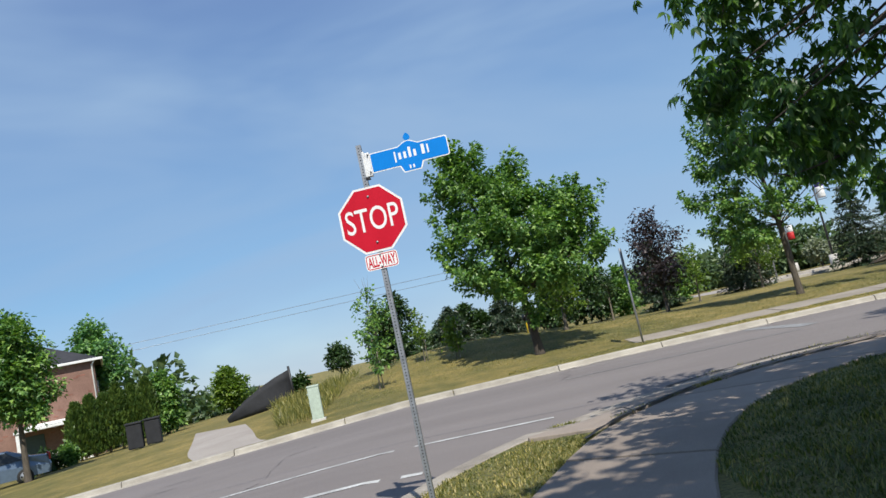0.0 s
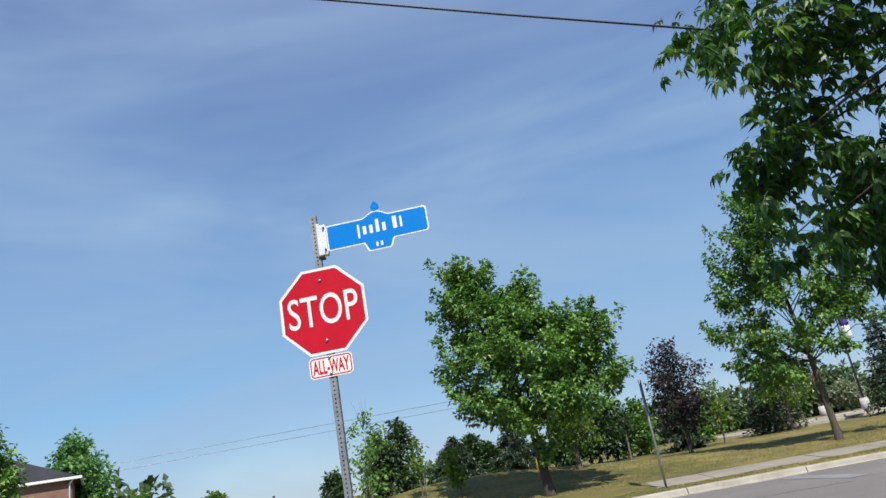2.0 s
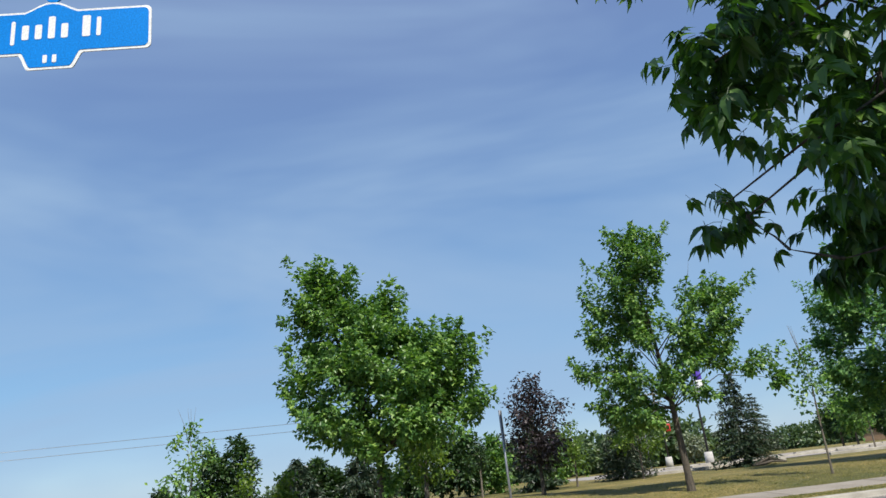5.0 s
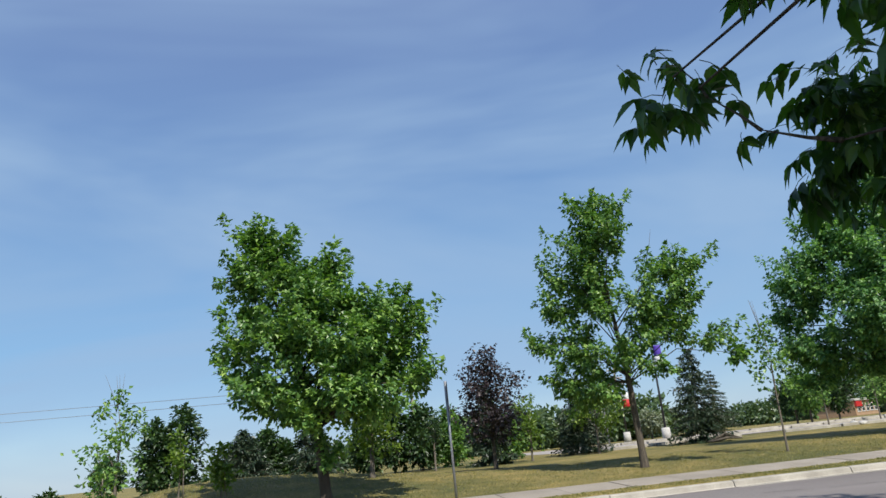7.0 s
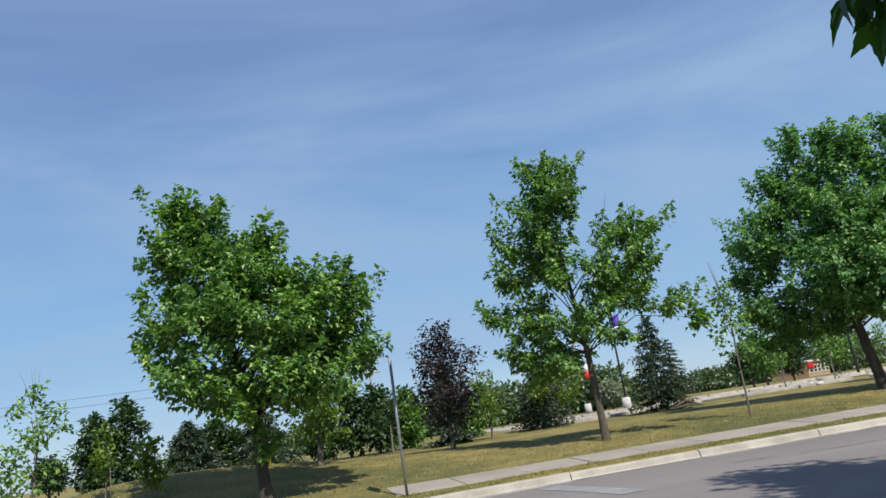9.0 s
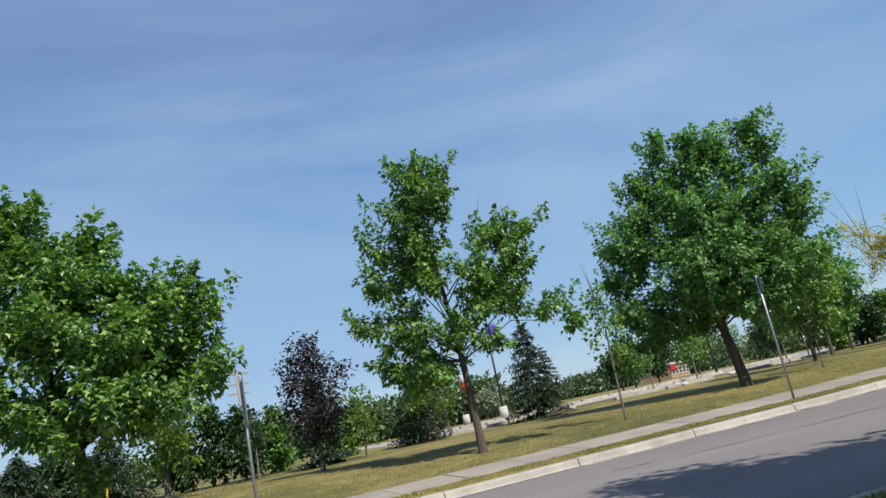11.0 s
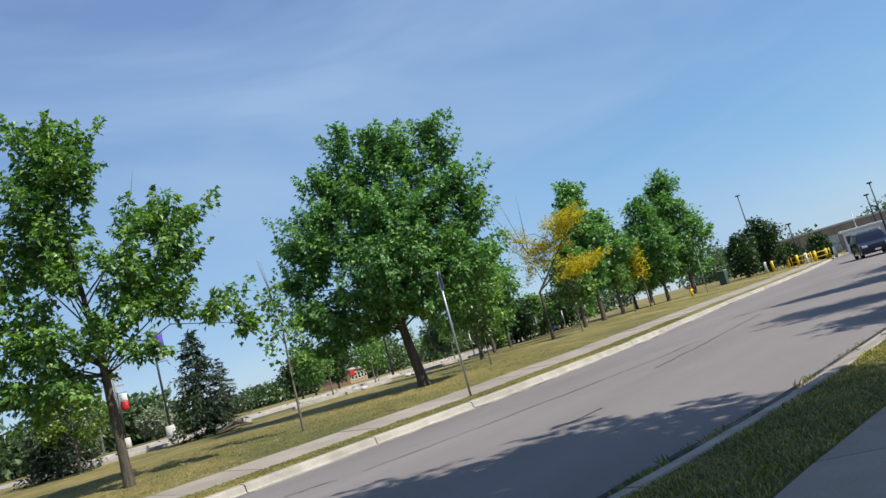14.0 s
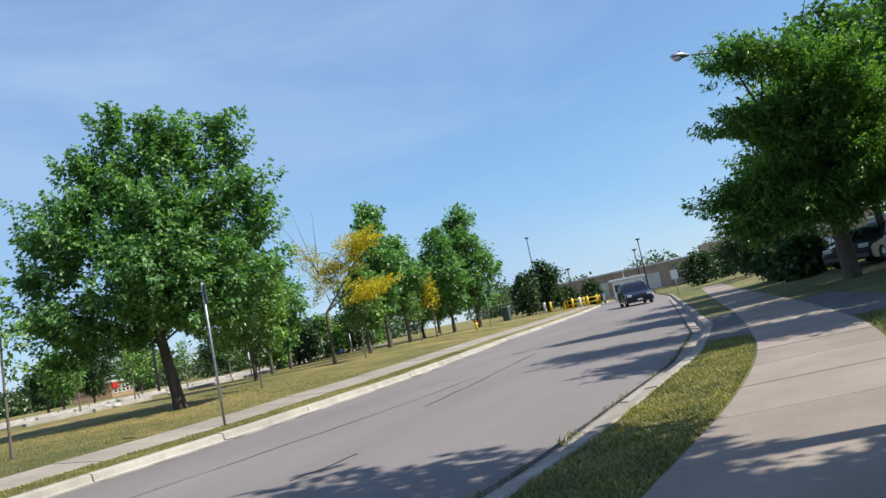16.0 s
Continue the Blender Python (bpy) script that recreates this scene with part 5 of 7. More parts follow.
for k, (x, y, r, z1, m) in enumerate([(44, 60, 2.2, 4.6, LEAF_MAPLE), (50, 64, 2.4, 4.6, LEAF_DARK), (57, 66, 2.6, 5.0, LEAF_MAPLE), (47, 66, 2.2, 4.0, LEAF_DARK), (64, 62, 2.6, 5.0, LEAF_DARK), (70, 60, 2.6, 5.2, LEAF_MAPLE), (35, 72, 1.8, 2.4, LEAF_SILVER)]):
    simple_tree("leafy tree beyond the parking lot", (x, y), r, 1.1, z1, 170, m, 110 + k, 0.34, 12, 0.1, None, "trees beyond the parking lot", 8)
for k, (x, y) in enumerate([(33, 44), (38.5, 46), (44, 47), (49, 47.5), (55, 48.5), (61, 50)]):
    sapling("young tree with pale trunk in a parking island", (x, y), 3.4, 1.0, 50, 120 + k, LEAF_MAPLE, 1.4, 0.05, "young trees round the parking lot")


def grass_tufts():
    """Blades of dry and green grass where the camera walks by."""
    rng = np.random.default_rng(9)

    def field(name, n, x0, x1, y_of, hh, label, mat=BLADE):
        x = rng.uniform(x0, x1, n)
        lo, hi = np.array([y_of(v) for v in x]).T
        y = lo + (hi - lo) * rng.random(n)
        keep = hi > lo
        x, y = x[keep], y[keep]
        clump = np.array([noise.noise(Vector((a * 2.1, b * 2.1, 0))) for a, b in zip(x, y)])
        z = np.array([height(a, b) for a, b in zip(x, y)])
        h = hh * rng.uniform(0.5, 1.4, len(x)) * (1 + 0.8 * clump)
        t = rng.uniform(0, 2 * math.pi, len(x))
        w = 0.006
        d = np.stack([np.cos(t), np.sin(t), 0 * t], 1)
        s = np.stack([-d[:, 1], d[:, 0], 0 * t], 1)
        p = np.stack([x, y, z - 0.005], 1)
        up = np.array([0, 0, 1.0])
        b0, b1 = p + s * w, p - s * w
        mid = p + d * h[:, None] * 0.25 + up * h[:, None] * 0.6
        tip = p + d * h[:, None] * rng.uniform(0.4, 1.1, len(x))[:, None] + up * h[:, None] * 0.95
        v = np.stack([b0, b1, mid + s * w * 0.7, mid - s * w * 0.7, tip], 1).reshape(-1, 3)
        k = np.arange(len(x))[:, None] * 5
        f = [tuple(q) for q in np.concatenate([k + [0, 1, 2], k + [1, 3, 2], k + [2, 3, 4]], 1).reshape(-1, 3).tolist()]
        tagged(mesh_object(name, v, f, mat), label, "grass", kind="stuff")

    wl = lambda x: float(np.interp(x, WALK_L[:, 0], WALK_L[:, 1]))
    wr = lambda x: float(np.interp(x, WALK_R[:, 0], WALK_R[:, 1]))
    field("boulevard_grass", 42000, 7.5, 19.5, lambda x: (wl(x) + 0.03, y_near(x) - 0.22), 0.034, "patchy boulevard grass between kerb and sidewalk")
    field("corner_grass", 9000, -1.3, 0.95, lambda x: (max(3.0, wl(x)), y_near(x) - 0.68 if x < 0.2 else min(y_near(x) - 0.6, 7.5 - 1.35 * x)), 0.032, "dry grass wedge round the sign post")
    field("lawn_grass", 95000, 1.3, 14.0, lambda x: (max(wr(x) - 4.5, -1.5), wr(x) - 0.04), 0.045, "green lawn grass beside the sidewalk, tree shade in its colour", BLADE_GREEN)
    field("lawn_grass", 9000, 14.0, 19.4, lambda x: (wr(x) - 2.6, wr(x) - 0.05), 0.06, "green lawn grass beside the sidewalk, tree shade in its colour", BLADE_GREEN)
    field("verge_grass", 26000, 0.5, 34.0, lambda x: (y_far(x) + 0.22, y_far(x) + 1.0), 0.03, "dry verge grass along the far kerb")
    field("park_grass", 42000, -6.0, 30.0, lambda x: (y_far(x) + 2.6, y_far(x) + 9.0), 0.035, "dry tufted park lawn")


grass_tufts()


def weeds():
    rng = np.random.default_rng(15)
    P, A = [], []
    for x in np.arange(2.8, 24, 0.12):
        if rng.random() < 0.55:
            n = rng.integers(2, 9)
            y = y_near(x) + 0.33 + rng.normal() * 0.02
            P.append(np.stack([x + rng.normal(size=n) * 0.04, y + rng.normal(size=n) * 0.025, np.full(n, road_z(x, y) + 0.005)], 1))
            A.append(np.stack([rng.normal(size=n) * 0.5, rng.normal(size=n) * 0.5, np.ones(n)], 1))
    # weeds in the joints of the corner slabs
    for (x0, y0), (x1, y1), dense in [((1.1, 7.1), (1.9, 7.9), 0.5), ((1.9, 7.9), (3.6, 9.3), 0.45), ((2.5, 8.4), (2.9, 8.6), 0.9), ((3.6, 9.3), (5.4, 10.2), 0.6), ((0.6, 8.3), (0.9, 8.6), 0.8)]:
        for s in np.arange(0, 1, 0.03):
            if rng.random() < dense:
                n = rng.integers(3, 10)
                x, y = x0 + (x1 - x0) * s, y0 + (y1 - y0) * s
                P.append(np.stack([x + rng.normal(size=n) * 0.03, y + rng.normal(size=n) * 0.03, np.full(n, height(x, y) + 0.005)], 1))
                A.append(np.stack([rng.normal(size=n) * 0.5, rng.normal(size=n) * 0.5, np.ones(n)], 1))
    v, f = leaf_quads(rng, np.concatenate(P), np.concatenate(A), 0.06, 0.22)
    tagged(mesh_object("gutter_weeds", v, f, WEED), "small weeds growing in the gutter joint", "weeds", kind="stuff")
    P, A = [], []
    for k in range(2600):
        x, y = rng.uniform(-9.4, -5.2), rng.uniform(19.8, 28.5)
        if x < -6.1 - (y - 19) * 0.30:
            continue
        P.append([x, y, height(x, y)])
        A.append([rng.normal() * 0.35, rng.normal() * 0.35, 1])
    v, f = leaf_quads(rng, np.array(P), np.array(A), 0.42, 0.07)
    tagged(mesh_object("tall_weeds", v, f, WEED), "tall dry weeds round the fence and cabinets", "weeds", kind="stuff")

    P, A = [], []
    for cx, cy, n in ((9.3, 10.85, 90), (8.9, 10.9, 40), (10.4, 10.72, 24), (12.6, 10.5, 24)):
        q = np.stack([cx + rng.normal(size=n) * 0.16, cy + rng.normal(size=n) * 0.05, np.full(n, road_z(cx, cy) + 0.01)], 1)
        P.append(q)
        A.append(np.stack([rng.normal(size=n) * 0.7, rng.normal(size=n) * 0.7, np.ones(n)], 1))
    v, f = leaf_quads(rng, np.concatenate(P), np.concatenate(A), 0.1, 0.2)
    tagged(mesh_object("kerb_weeds", v, f, WEED), "clumps of green weeds growing along the kerb", "weeds", kind="stuff")


weeds()


# ---- signs and street furniture ----
def octagon(w):
    r = w / 2 / math.cos(math.pi / 8)
    return [(r * math.cos(math.pi / 8 + k * math.pi / 4), r * math.sin(math.pi / 8 + k * math.pi / 4)) for k in range(8)]


def rounded(w, h, r, n=5):
    out = []
    for cx, cz, a0 in ((w / 2 - r, h / 2 - r, 0), (-w / 2 + r, h / 2 - r, 90), (-w / 2 + r, -h / 2 + r, 180), (w / 2 - r, -h / 2 + r, 270)):
        for k in range(n + 1):
            a = radians(a0 + 90 * k / n)
            out.append((cx + r * math.cos(a), cz + r * math.sin(a)))
    return out


def stop_sign():
    at = (-0.69, 4.64)
    base = (at[0], at[1], height(*at))
    gz = base[2]
    post = thing("stop_sign", base, "red stop sign with all-way tab on a perforated steel post", "stop sign")
    turn = -4.0
    h = 3.15 - gz
    bm = bmesh.new()
    for s in (block((0.038, 0.004, h + 0.2), (0.003, -0.019, h / 2 - 0.1)), block((0.004, 0.038, h + 0.2), (-0.016, 0, h / 2 - 0.1)), block((0.004, 0.038, h + 0.2), (0.022, 0, h / 2 - 0.1)), block((0.038, 0.004, h + 0.2), (0.003, 0.019, h / 2 - 0.1))):
        tmp = bpy.data.meshes.new("tmp")
        s.to_mesh(tmp)
        s.free()
        bm.from_mesh(tmp)
        bpy.data.meshes.remove(tmp)
    bmesh.ops.rotate(bm, verts=bm.verts[:], cent=(0, 0, 0), matrix=Matrix.Rotation(radians(turn), 3, "Z"))
    part("post", bm, GALV, post)
    hole = bmesh.new()
    bmesh.ops.create_circle(hole, cap_ends=True, segments=8, radius=0.0055)
    hole_mesh = bpy.data.meshes.new("perforation")
    hole.to_mesh(hole_mesh)
    hole.free()
    hole_mesh.materials.append(HOLE)
    z = 0.1
    while z < h - 0.02:
        for m in (pose(0.003, -0.0214, z, 90, 0, 0), pose(0.0244, 0, z, 0, 90, 0)):
            ob = new("perforation", hole_mesh)
            ob.parent = post
            ob.matrix_local = Matrix.Rotation(radians(turn), 4, "Z") @ m
        z += 0.0254
    R = Matrix.Rotation(radians(turn), 4, "Z")

    def fix(ob, x, y, z):
        ob.matrix_local = R @ Matrix.Translation((x, y, z))
        return ob

    zc = 2.52 - gz
    octo = fix(part("octagon_plate", plate(octagon(0.54), 0.003), SIGN_WHITE, post, "white-edged octagonal sign plate"), 0, -0.027, zc)
    face = part("red_face", plate(octagon(0.506), 0.001), SIGN_RED, octo, "red reflective face")
    face.location = (0, -0.0025, 0)
    back = part("plate_back", plate(octagon(0.538), 0.001), SIGN_BACK, octo, "bare metal back")
    back.location = (0, 0.0025, 0)
    word = new("lettering", lettering("STOP", 0.442, 0.195, 0.004))
    word.data.materials.append(SIGN_WHITE)
    word.parent, word.location, word["label"] = octo, (0, -0.0040, 0.005), "white letters reading STOP"
    for dz in (0.19, -0.19):
        b = part("bolt", rod(0.011, 0.008, (0, 0, 0), (90, 0, 0), 0.008, 10), GALV, octo, "steel bolt head", True)
        b.location = (0.0, -0.007, dz)
    za = 2.175 - gz
    tab = fix(part("all_way_plate", plate(rounded(0.268, 0.130, 0.026), 0.003), SIGN_WHITE, post, "white tab with red border"), 0.005, -0.027, za)
    o, i = rounded(0.254, 0.116, 0.022), rounded(0.240, 0.102, 0.016)
    n = len(o)
    verts = [(x, 0, z) for x, z in o] + [(x, 0, z) for x, z in i]
    ring = mesh_object("red_border", verts, [(k, (k + 1) % n, n + (k + 1) % n, n + k) for k in range(n)], SIGN_RED, tab)
    ring.location = (0, -0.0022, 0)
    word = new("lettering", lettering("ALL-WAY", 0.226, 0.084, 0.022))
    word.data.materials.append(SIGN_RED)
    word.parent, word.location, word["label"] = tab, (0, -0.0026, 0), "red letters reading ALL-WAY"
    for dz in (0.052, -0.045):
        b = part("bolt", rod(0.010, 0.008, (0, 0, 0), (90, 0, 0), 0.007, 10), GALV, tab, "steel bolt head", True)
        b.location = (-0.005, -0.006, dz)


def street_blade():
    at = (-0.69, 4.64)
    gz = height(*at)
    root = thing("street_name_sign", (at[0], at[1], gz), "bright blue street name blade with acorn finial, white bracket", "street sign")
    turn = -5.0
    R = Matrix.Rotation(radians(turn), 4, "Z")
    z0 = 2.975 - gz

    def fix(ob, x, y, z):
        ob.parent = root
        ob.matrix_local = R @ Matrix.Translation((x, y, z))
        return ob

    def outline(g):
        w, h = 0.655 - 2 * g, 0.168 - 2 * g
        x0, x1, zt, zb = -w / 2, w / 2, h / 2, -h / 2
        pts = []
        for k in range(5):
            a = radians(180 + 90 * k / 4)
            pts.append((x0 + 0.008 + 0.008 * math.cos(a), zb + 0.008 + 0.008 * math.sin(a)))
        m = 0.005
        for f in np.linspace(0, 1, 8):
            pts.append((-0.105 + m + g + 0.035 * f, zb - 0.058 * ease(0, 1, f)))
        for f in np.linspace(1, 0, 8):
            pts.append((0.105 + m - g - 0.035 * f, zb - 0.058 * ease(0, 1, f)))
        for k in range(5):
            a = radians(270 + 90 * k / 4)
            pts.append((x1 - 0.018 + 0.018 * math.cos(a), zb + 0.018 + 0.018 * math.sin(a)))
        for k in range(5):
            a = radians(90 * k / 4)
            pts.append((x1 - 0.018 + 0.018 * math.cos(a), zt - 0.018 + 0.018 * math.sin(a)))
        for f in np.linspace(0, 1, 9):
            pts.append((0.085 - 0.17 * f, zt + 0.036 * math.sin(math.pi * f) ** 1.3))
        for k in range(5):
            a = radians(90 + 90 * k / 4)
            pts.append((x0 + 0.008 + 0.008 * math.cos(a), zt - 0.008 + 0.008 * math.sin(a)))
        return pts

    cx = 0.405
    pl = fix(part("blade", plate(outline(0), 0.004), SIGN_WHITE, None, "white-edged blade"), cx, -0.01, z0)
    fc = part("blue_face", plate(outline(0.0085), 0.001), SIGN_BLUE, pl, "bright blue reflective face")
    fc.location = (0, -0.003, 0)
    # the name on the blade, one plain bar for each letter, and two for the number below
    x = -0.135
    for w, hh, gap in ((0.013, 0.092, 0.022), (0.022, 0.056, 0.020), (0.022, 0.056, 0.020), (0.022, 0.086, 0.020), (0.022, 0.056, 0.046), (0.026, 0.082, 0.020), (0.014, 0.074, 0.010)):
        b = part("name_bar", plate(rounded(w, hh, 0.005), 0.0008), SIGN_WHITE, pl)
        b.location = (x + w / 2 + 0.01, -0.0042, 0.002 + (hh - 0.056) / 2 * (0 if hh == 0.092 else 1))
        x += w + gap
    for k in (-1, 1):
        b = part("number_bar", plate(rounded(0.014, 0.030, 0.004), 0.0008), SIGN_WHITE, pl)
        b.location = (0.004 + k * 0.015, -0.0042, -0.104)
    drop = [(0.028 * w, 0.066 * f) for f, w in ((0, 0.35), (0.12, 0.72), (0.28, 0.98), (0.45, 1.0), (0.62, 0.84), (0.78, 0.55), (0.9, 0.26), (1.0, 0.05))]
    ac = part("acorn", plate([(x, z) for x, z in drop] + [(-x, z) for x, z in reversed(drop)], 0.006), SIGN_BLUE, pl, "blue acorn finial")
    ac.location = (0.004, 0, 0.118)
    fix(part("bracket", block((0.052, 0.045, 0.20), bevel=0.006), ALU, None, "white channel bracket"), 0.052, -0.005, z0 - 0.005)
    fix(part("bracket_rail", block((0.020, 0.052, 0.215), bevel=0.004), ALU, None), 0.030, -0.006, z0 + 0.0)
    for dz in (0.07, -0.075):
        fix(part("bolt", rod(0.007, 0.014, (0, 0, 0), (90, 0, 0), 0.006, 8), BLACK, None, "dark bolt"), 0.068, -0.034, z0 + dz)
    fix(part("strap", block((0.035, 0.06, 0.012), bevel=0.002), BLACK, None, "dark clamp strap"), 0.03, 0, z0 - 0.115)


stop_sign()
street_blade()


def back_sign(name, at, top, label, turn, size=(0.6, 0.75), shape="rect", lean=0.0):
    """A sign seen from behind or edge-on, on a steel post."""
    b = drape(*at)
    root = thing(name, b, label, "traffic sign")
    h = top - b[2]
    tube("post", [(0, 0, -0.2), (lean * 0.5, 0, h * 0.5), (lean, 0, h)], 0.03, GALV, root, 8)
    pts = octagon(size[0]) if shape == "oct" else [(0, size[0] / 1.41), (-size[0] / 1.41, 0), (0, -size[0] / 1.41), (size[0] / 1.41, 0)] if shape == "diamond" else rounded(*size, 0.03)
    p = part("sign_plate", plate(pts, 0.004), SIGN_BACK, root, "bare grey metal plate")
    p.matrix_local = pose(lean, 0, h - size[1] / 2 - 0.02, 0, 0, turn) @ Matrix.Translation((0, -0.035, 0))


back_sign("road_sign", (4.55, 20.2), 3.02, "grey road sign seen edge-on, slim steel post by kerb", 80, (0.6, 0.9), "rect")
back_sign("road_sign", (17.9, 19.95), 3.45, "grey parking sign seen edge-on, on a slim steel post", 55, (0.3, 0.45), "rect")
back_sign("road_sign", (62, 30.6), 4.3, "diamond warning sign seen from behind, on a leaning post", 20, (0.75, 1.05), "diamond", 0.3)


def white_sign(at, label):
    b = drape(*at)
    root = thing("parking_sign", b, label, "traffic sign")
    tube("post", [(0, 0, -0.2), (0, 0, 1.6)], 0.03, WOOD_POLE, root, 8)
    part("sign_plate", block((0.04, 0.5, 0.7), (-0.05, 0, 1.6), 0.01), WHITE, root, "white sign plate")


white_sign((62.5, 15.2), "small white sign on a short post by the walk")


def banner_post(at, top, cloth, label):
    b = drape(*at)
    root = thing("banner_post", b, label, "lamp post")
    part("footing", rod(0.34, 1.0, (0, 0, 0.4), (0, 0, 0), 0.30, 18, 0.03), CONC_POST, root, "round concrete footing", True)
    tube("post", [(0, 0, 0.8), (0, 0, top)], [0.09, 0.06], BLACK, root, 10)
    for z in (top - 0.1, top - 2.0):
        tube("arm", [(0, 0, z), (0.75 * 0.8, -0.75 * 0.6, z)], 0.02, BLACK, root, 6)
    d = Vector((0.8, -0.6, 0))
    for k, (m, z0, z1) in enumerate(cloth):
        verts, faces = [], []
        for i in range(7):
            for j in range(2):
                s = 0.10 + 0.6 * j
                off = 0.04 * math.sin(i * 1.3 + j)
                verts.append((d.x * s + off * 0.6, d.y * s + off * 0.8, top - z0 - (z1 - z0) * i / 6))
        for i in range(6):
            a = i * 2
            faces.append((a, a + 1, a + 3, a + 2))
        ob = mesh_object("banner", verts, faces, m, root, "cloth banner panel", True)
        so = ob.modifiers.new("cloth", "SOLIDIFY")
        so.thickness = 0.008


banner_post((27.8, 55.0), 7.2, [(PURPLE, 0.15, 1.0), (WHITE, 1.0, 1.9)], "black lamp post with violet and white banner, concrete footing")
banner_post((30.1, 67.0), 4.6, [(WHITE, 0.15, 0.8), (RED, 0.8, 1.5)], "black post with a white and red banner on a concrete footing")


def small_lamp(at, h, label, reach=1.2, way=(-1, 0)):
    b = drape(*at)
    root = thing("street_lamp", b, label, "street lamp")
    tube("post", [(0, 0, -0.2), (0, 0, h * 0.9), (way[0] * 0.2, way[1] * 0.2, h), (way[0] * reach, way[1] * reach, h + 0.08)], [0.08, 0.06, 0.045, 0.035], GALV, root, 8)
    bm = block((0.6, 0.24, 0.14), (0, 0, 0), 0.05)
    hd = part("lamp_head", bm, GALV, root, "grey lamp head", True)
    hd.matrix_local = pose(way[0] * (reach + 0.2), way[1] * (reach + 0.2), h + 0.08, 0, 0, math.degrees(math.atan2(way[1], way[0])))


small_lamp((27.0, 64.0), 4.2, "pale curved lamp post by the parking lot")


def cobra_lamp():
    b = drape(32.3, 6.2)
    root = thing("street_lamp", b, "grey cobra-head street lamp on a curved arm over the street", "street lamp")
    hx, hy, hz = 29.32 - b[0], 9.45 - b[1], 8.35 - b[2]
    tube("post", [(0, 0, -0.3), (0, 0, 7.2), (0, 0, 7.6)], [0.13, 0.10, 0.09], WOOD_POLE, root, 10)
    tube("arm", [(0, 0, 7.0), (hx * 0.25, hy * 0.25, 7.75), (hx * 0.6, hy * 0.6, 8.05), (hx * 0.9, hy * 0.9, hz)], [0.045, 0.04, 0.035, 0.03], GALV, root, 8)
    tube("cable", [(hx * 0.85, hy * 0.85, hz - 0.02), (hx * 0.6, hy * 0.6, 7.5), (hx * 0.3, hy * 0.3, 7.2), (0, 0, 7.4)], 0.008, BLACK, root, 5)
    ang = math.degrees(math.atan2(hy, hx))
    bm = bmesh.new()
    bmesh.ops.create_uvsphere(bm, u_segments=14, v_segments=8, radius=1, matrix=Matrix.Diagonal((0.38, 0.16, 0.11, 1)))
    for v in bm.verts:
        if v.co.x < 0:
            v.co.y *= 0.62
            v.co.z *= 0.7
    head = part("lamp_head", bm, GALV, root, "smooth grey lamp housing", True)
    head.matrix_local = pose(hx, hy, hz, 0, 0, ang)
    bm = bmesh.new()
    bmesh.ops.create_uvsphere(bm, u_segments=12, v_segments=8, radius=1, matrix=Matrix.Diagonal((0.17, 0.12, 0.11, 1)))
    lens = part("lens", bm, HEADLIGHT, head, "clear bowl lens", True)
    lens.location = (0.14, 0, -0.07)
    pc = part("photocell", rod(0.035, 0.07, (0, 0, 0.12)), BLACK, head)


cobra_lamp()


def tall_lamp(at, h, label):
    b = drape(*at)
    root = thing("lot_lamp", b, label, "lamp post")
    tube("post", [(0, 0, -0.2), (0, 0, h)], [0.12, 0.07], BLACK, root, 8)
    part("lamp_head", block((0.7, 0.5, 0.16), (0, 0, h), 0.03), BLACK, root, "flat black lamp head")


tall_lamp((100, 23.2), 7.2, "slim dark lamp post by the entrance")
tall_lamp((100.5, 24.0), 6.0, "slim dark lamp post by the entrance")
tall_lamp((112, 41.5), 11.5, "tall dark lamp post over the lot")
tall_lamp((96, 32), 5.0, "slim dark lamp post by the entrance")
tall_lamp((47, 53), 6.2, "black lamp post in the parking lot")


def utility_pole(at, h, label):
    b = drape(*at)
    root = thing("utility_pole", b, label, "utility pole")
    tube("pole", [(0, 0, -0.2), (0, 0, h)], [0.17, 0.11], WOOD_POLE, root, 9)
    for k, z in enumerate((h - 0.3, h - 1.2, h - 2.0)):
        part("crossarm", block((1.9, 0.1, 0.12), (0, 0, z), 0.01), WOOD_POLE, root)
        for s in (-0.85, -0.4, 0.4, 0.85):
            part("insulator", rod(0.05, 0.16, (s, 0, z + 0.14), sides=8), CONC_POST, root)


utility_pole((37.5, 84), 8.4, "wooden utility pole with cross-arms beyond the lot")
utility_pole((11.3, 71.5), 8.6, "wooden utility pole with cross-arms behind the thicket")


def wires():
    root = thing("service_wire", (-14, 4.4, 9.1), "black overhead service wire", "wire")
    pts = [(0, 0, 0), (6, 0.67, -1.55), (11, 1.22, -2.77), (15, 1.67, -3.74), (19, 2.11, -4.68), (22.3, 2.5, -5.45)]
    tube("wire", pts, 0.011, BLACK, root, 5)
    for k, (z0, z1) in enumerate(((9.0, 8.6), (8.3, 7.9))):
        r = thing("power_line", (-120, 66, z0), "thin far power line", "wire", "far power lines")
        tube("wire", [(0, 0, 0), (60, 3, -0.9), (130, 6, -0.2 + z1 - z0)], 0.02, GALV, r, 4)
    r = thing("power_line", (32.3, 6.2, 7.5), "black wire climbing away from the street lamp", "wire")
    tube("wire", [(0, 0, 0), (-0.9, -0.4, 1.0), (-8, -3.4, 9.5)], 0.012, BLACK, r, 5)


wires()


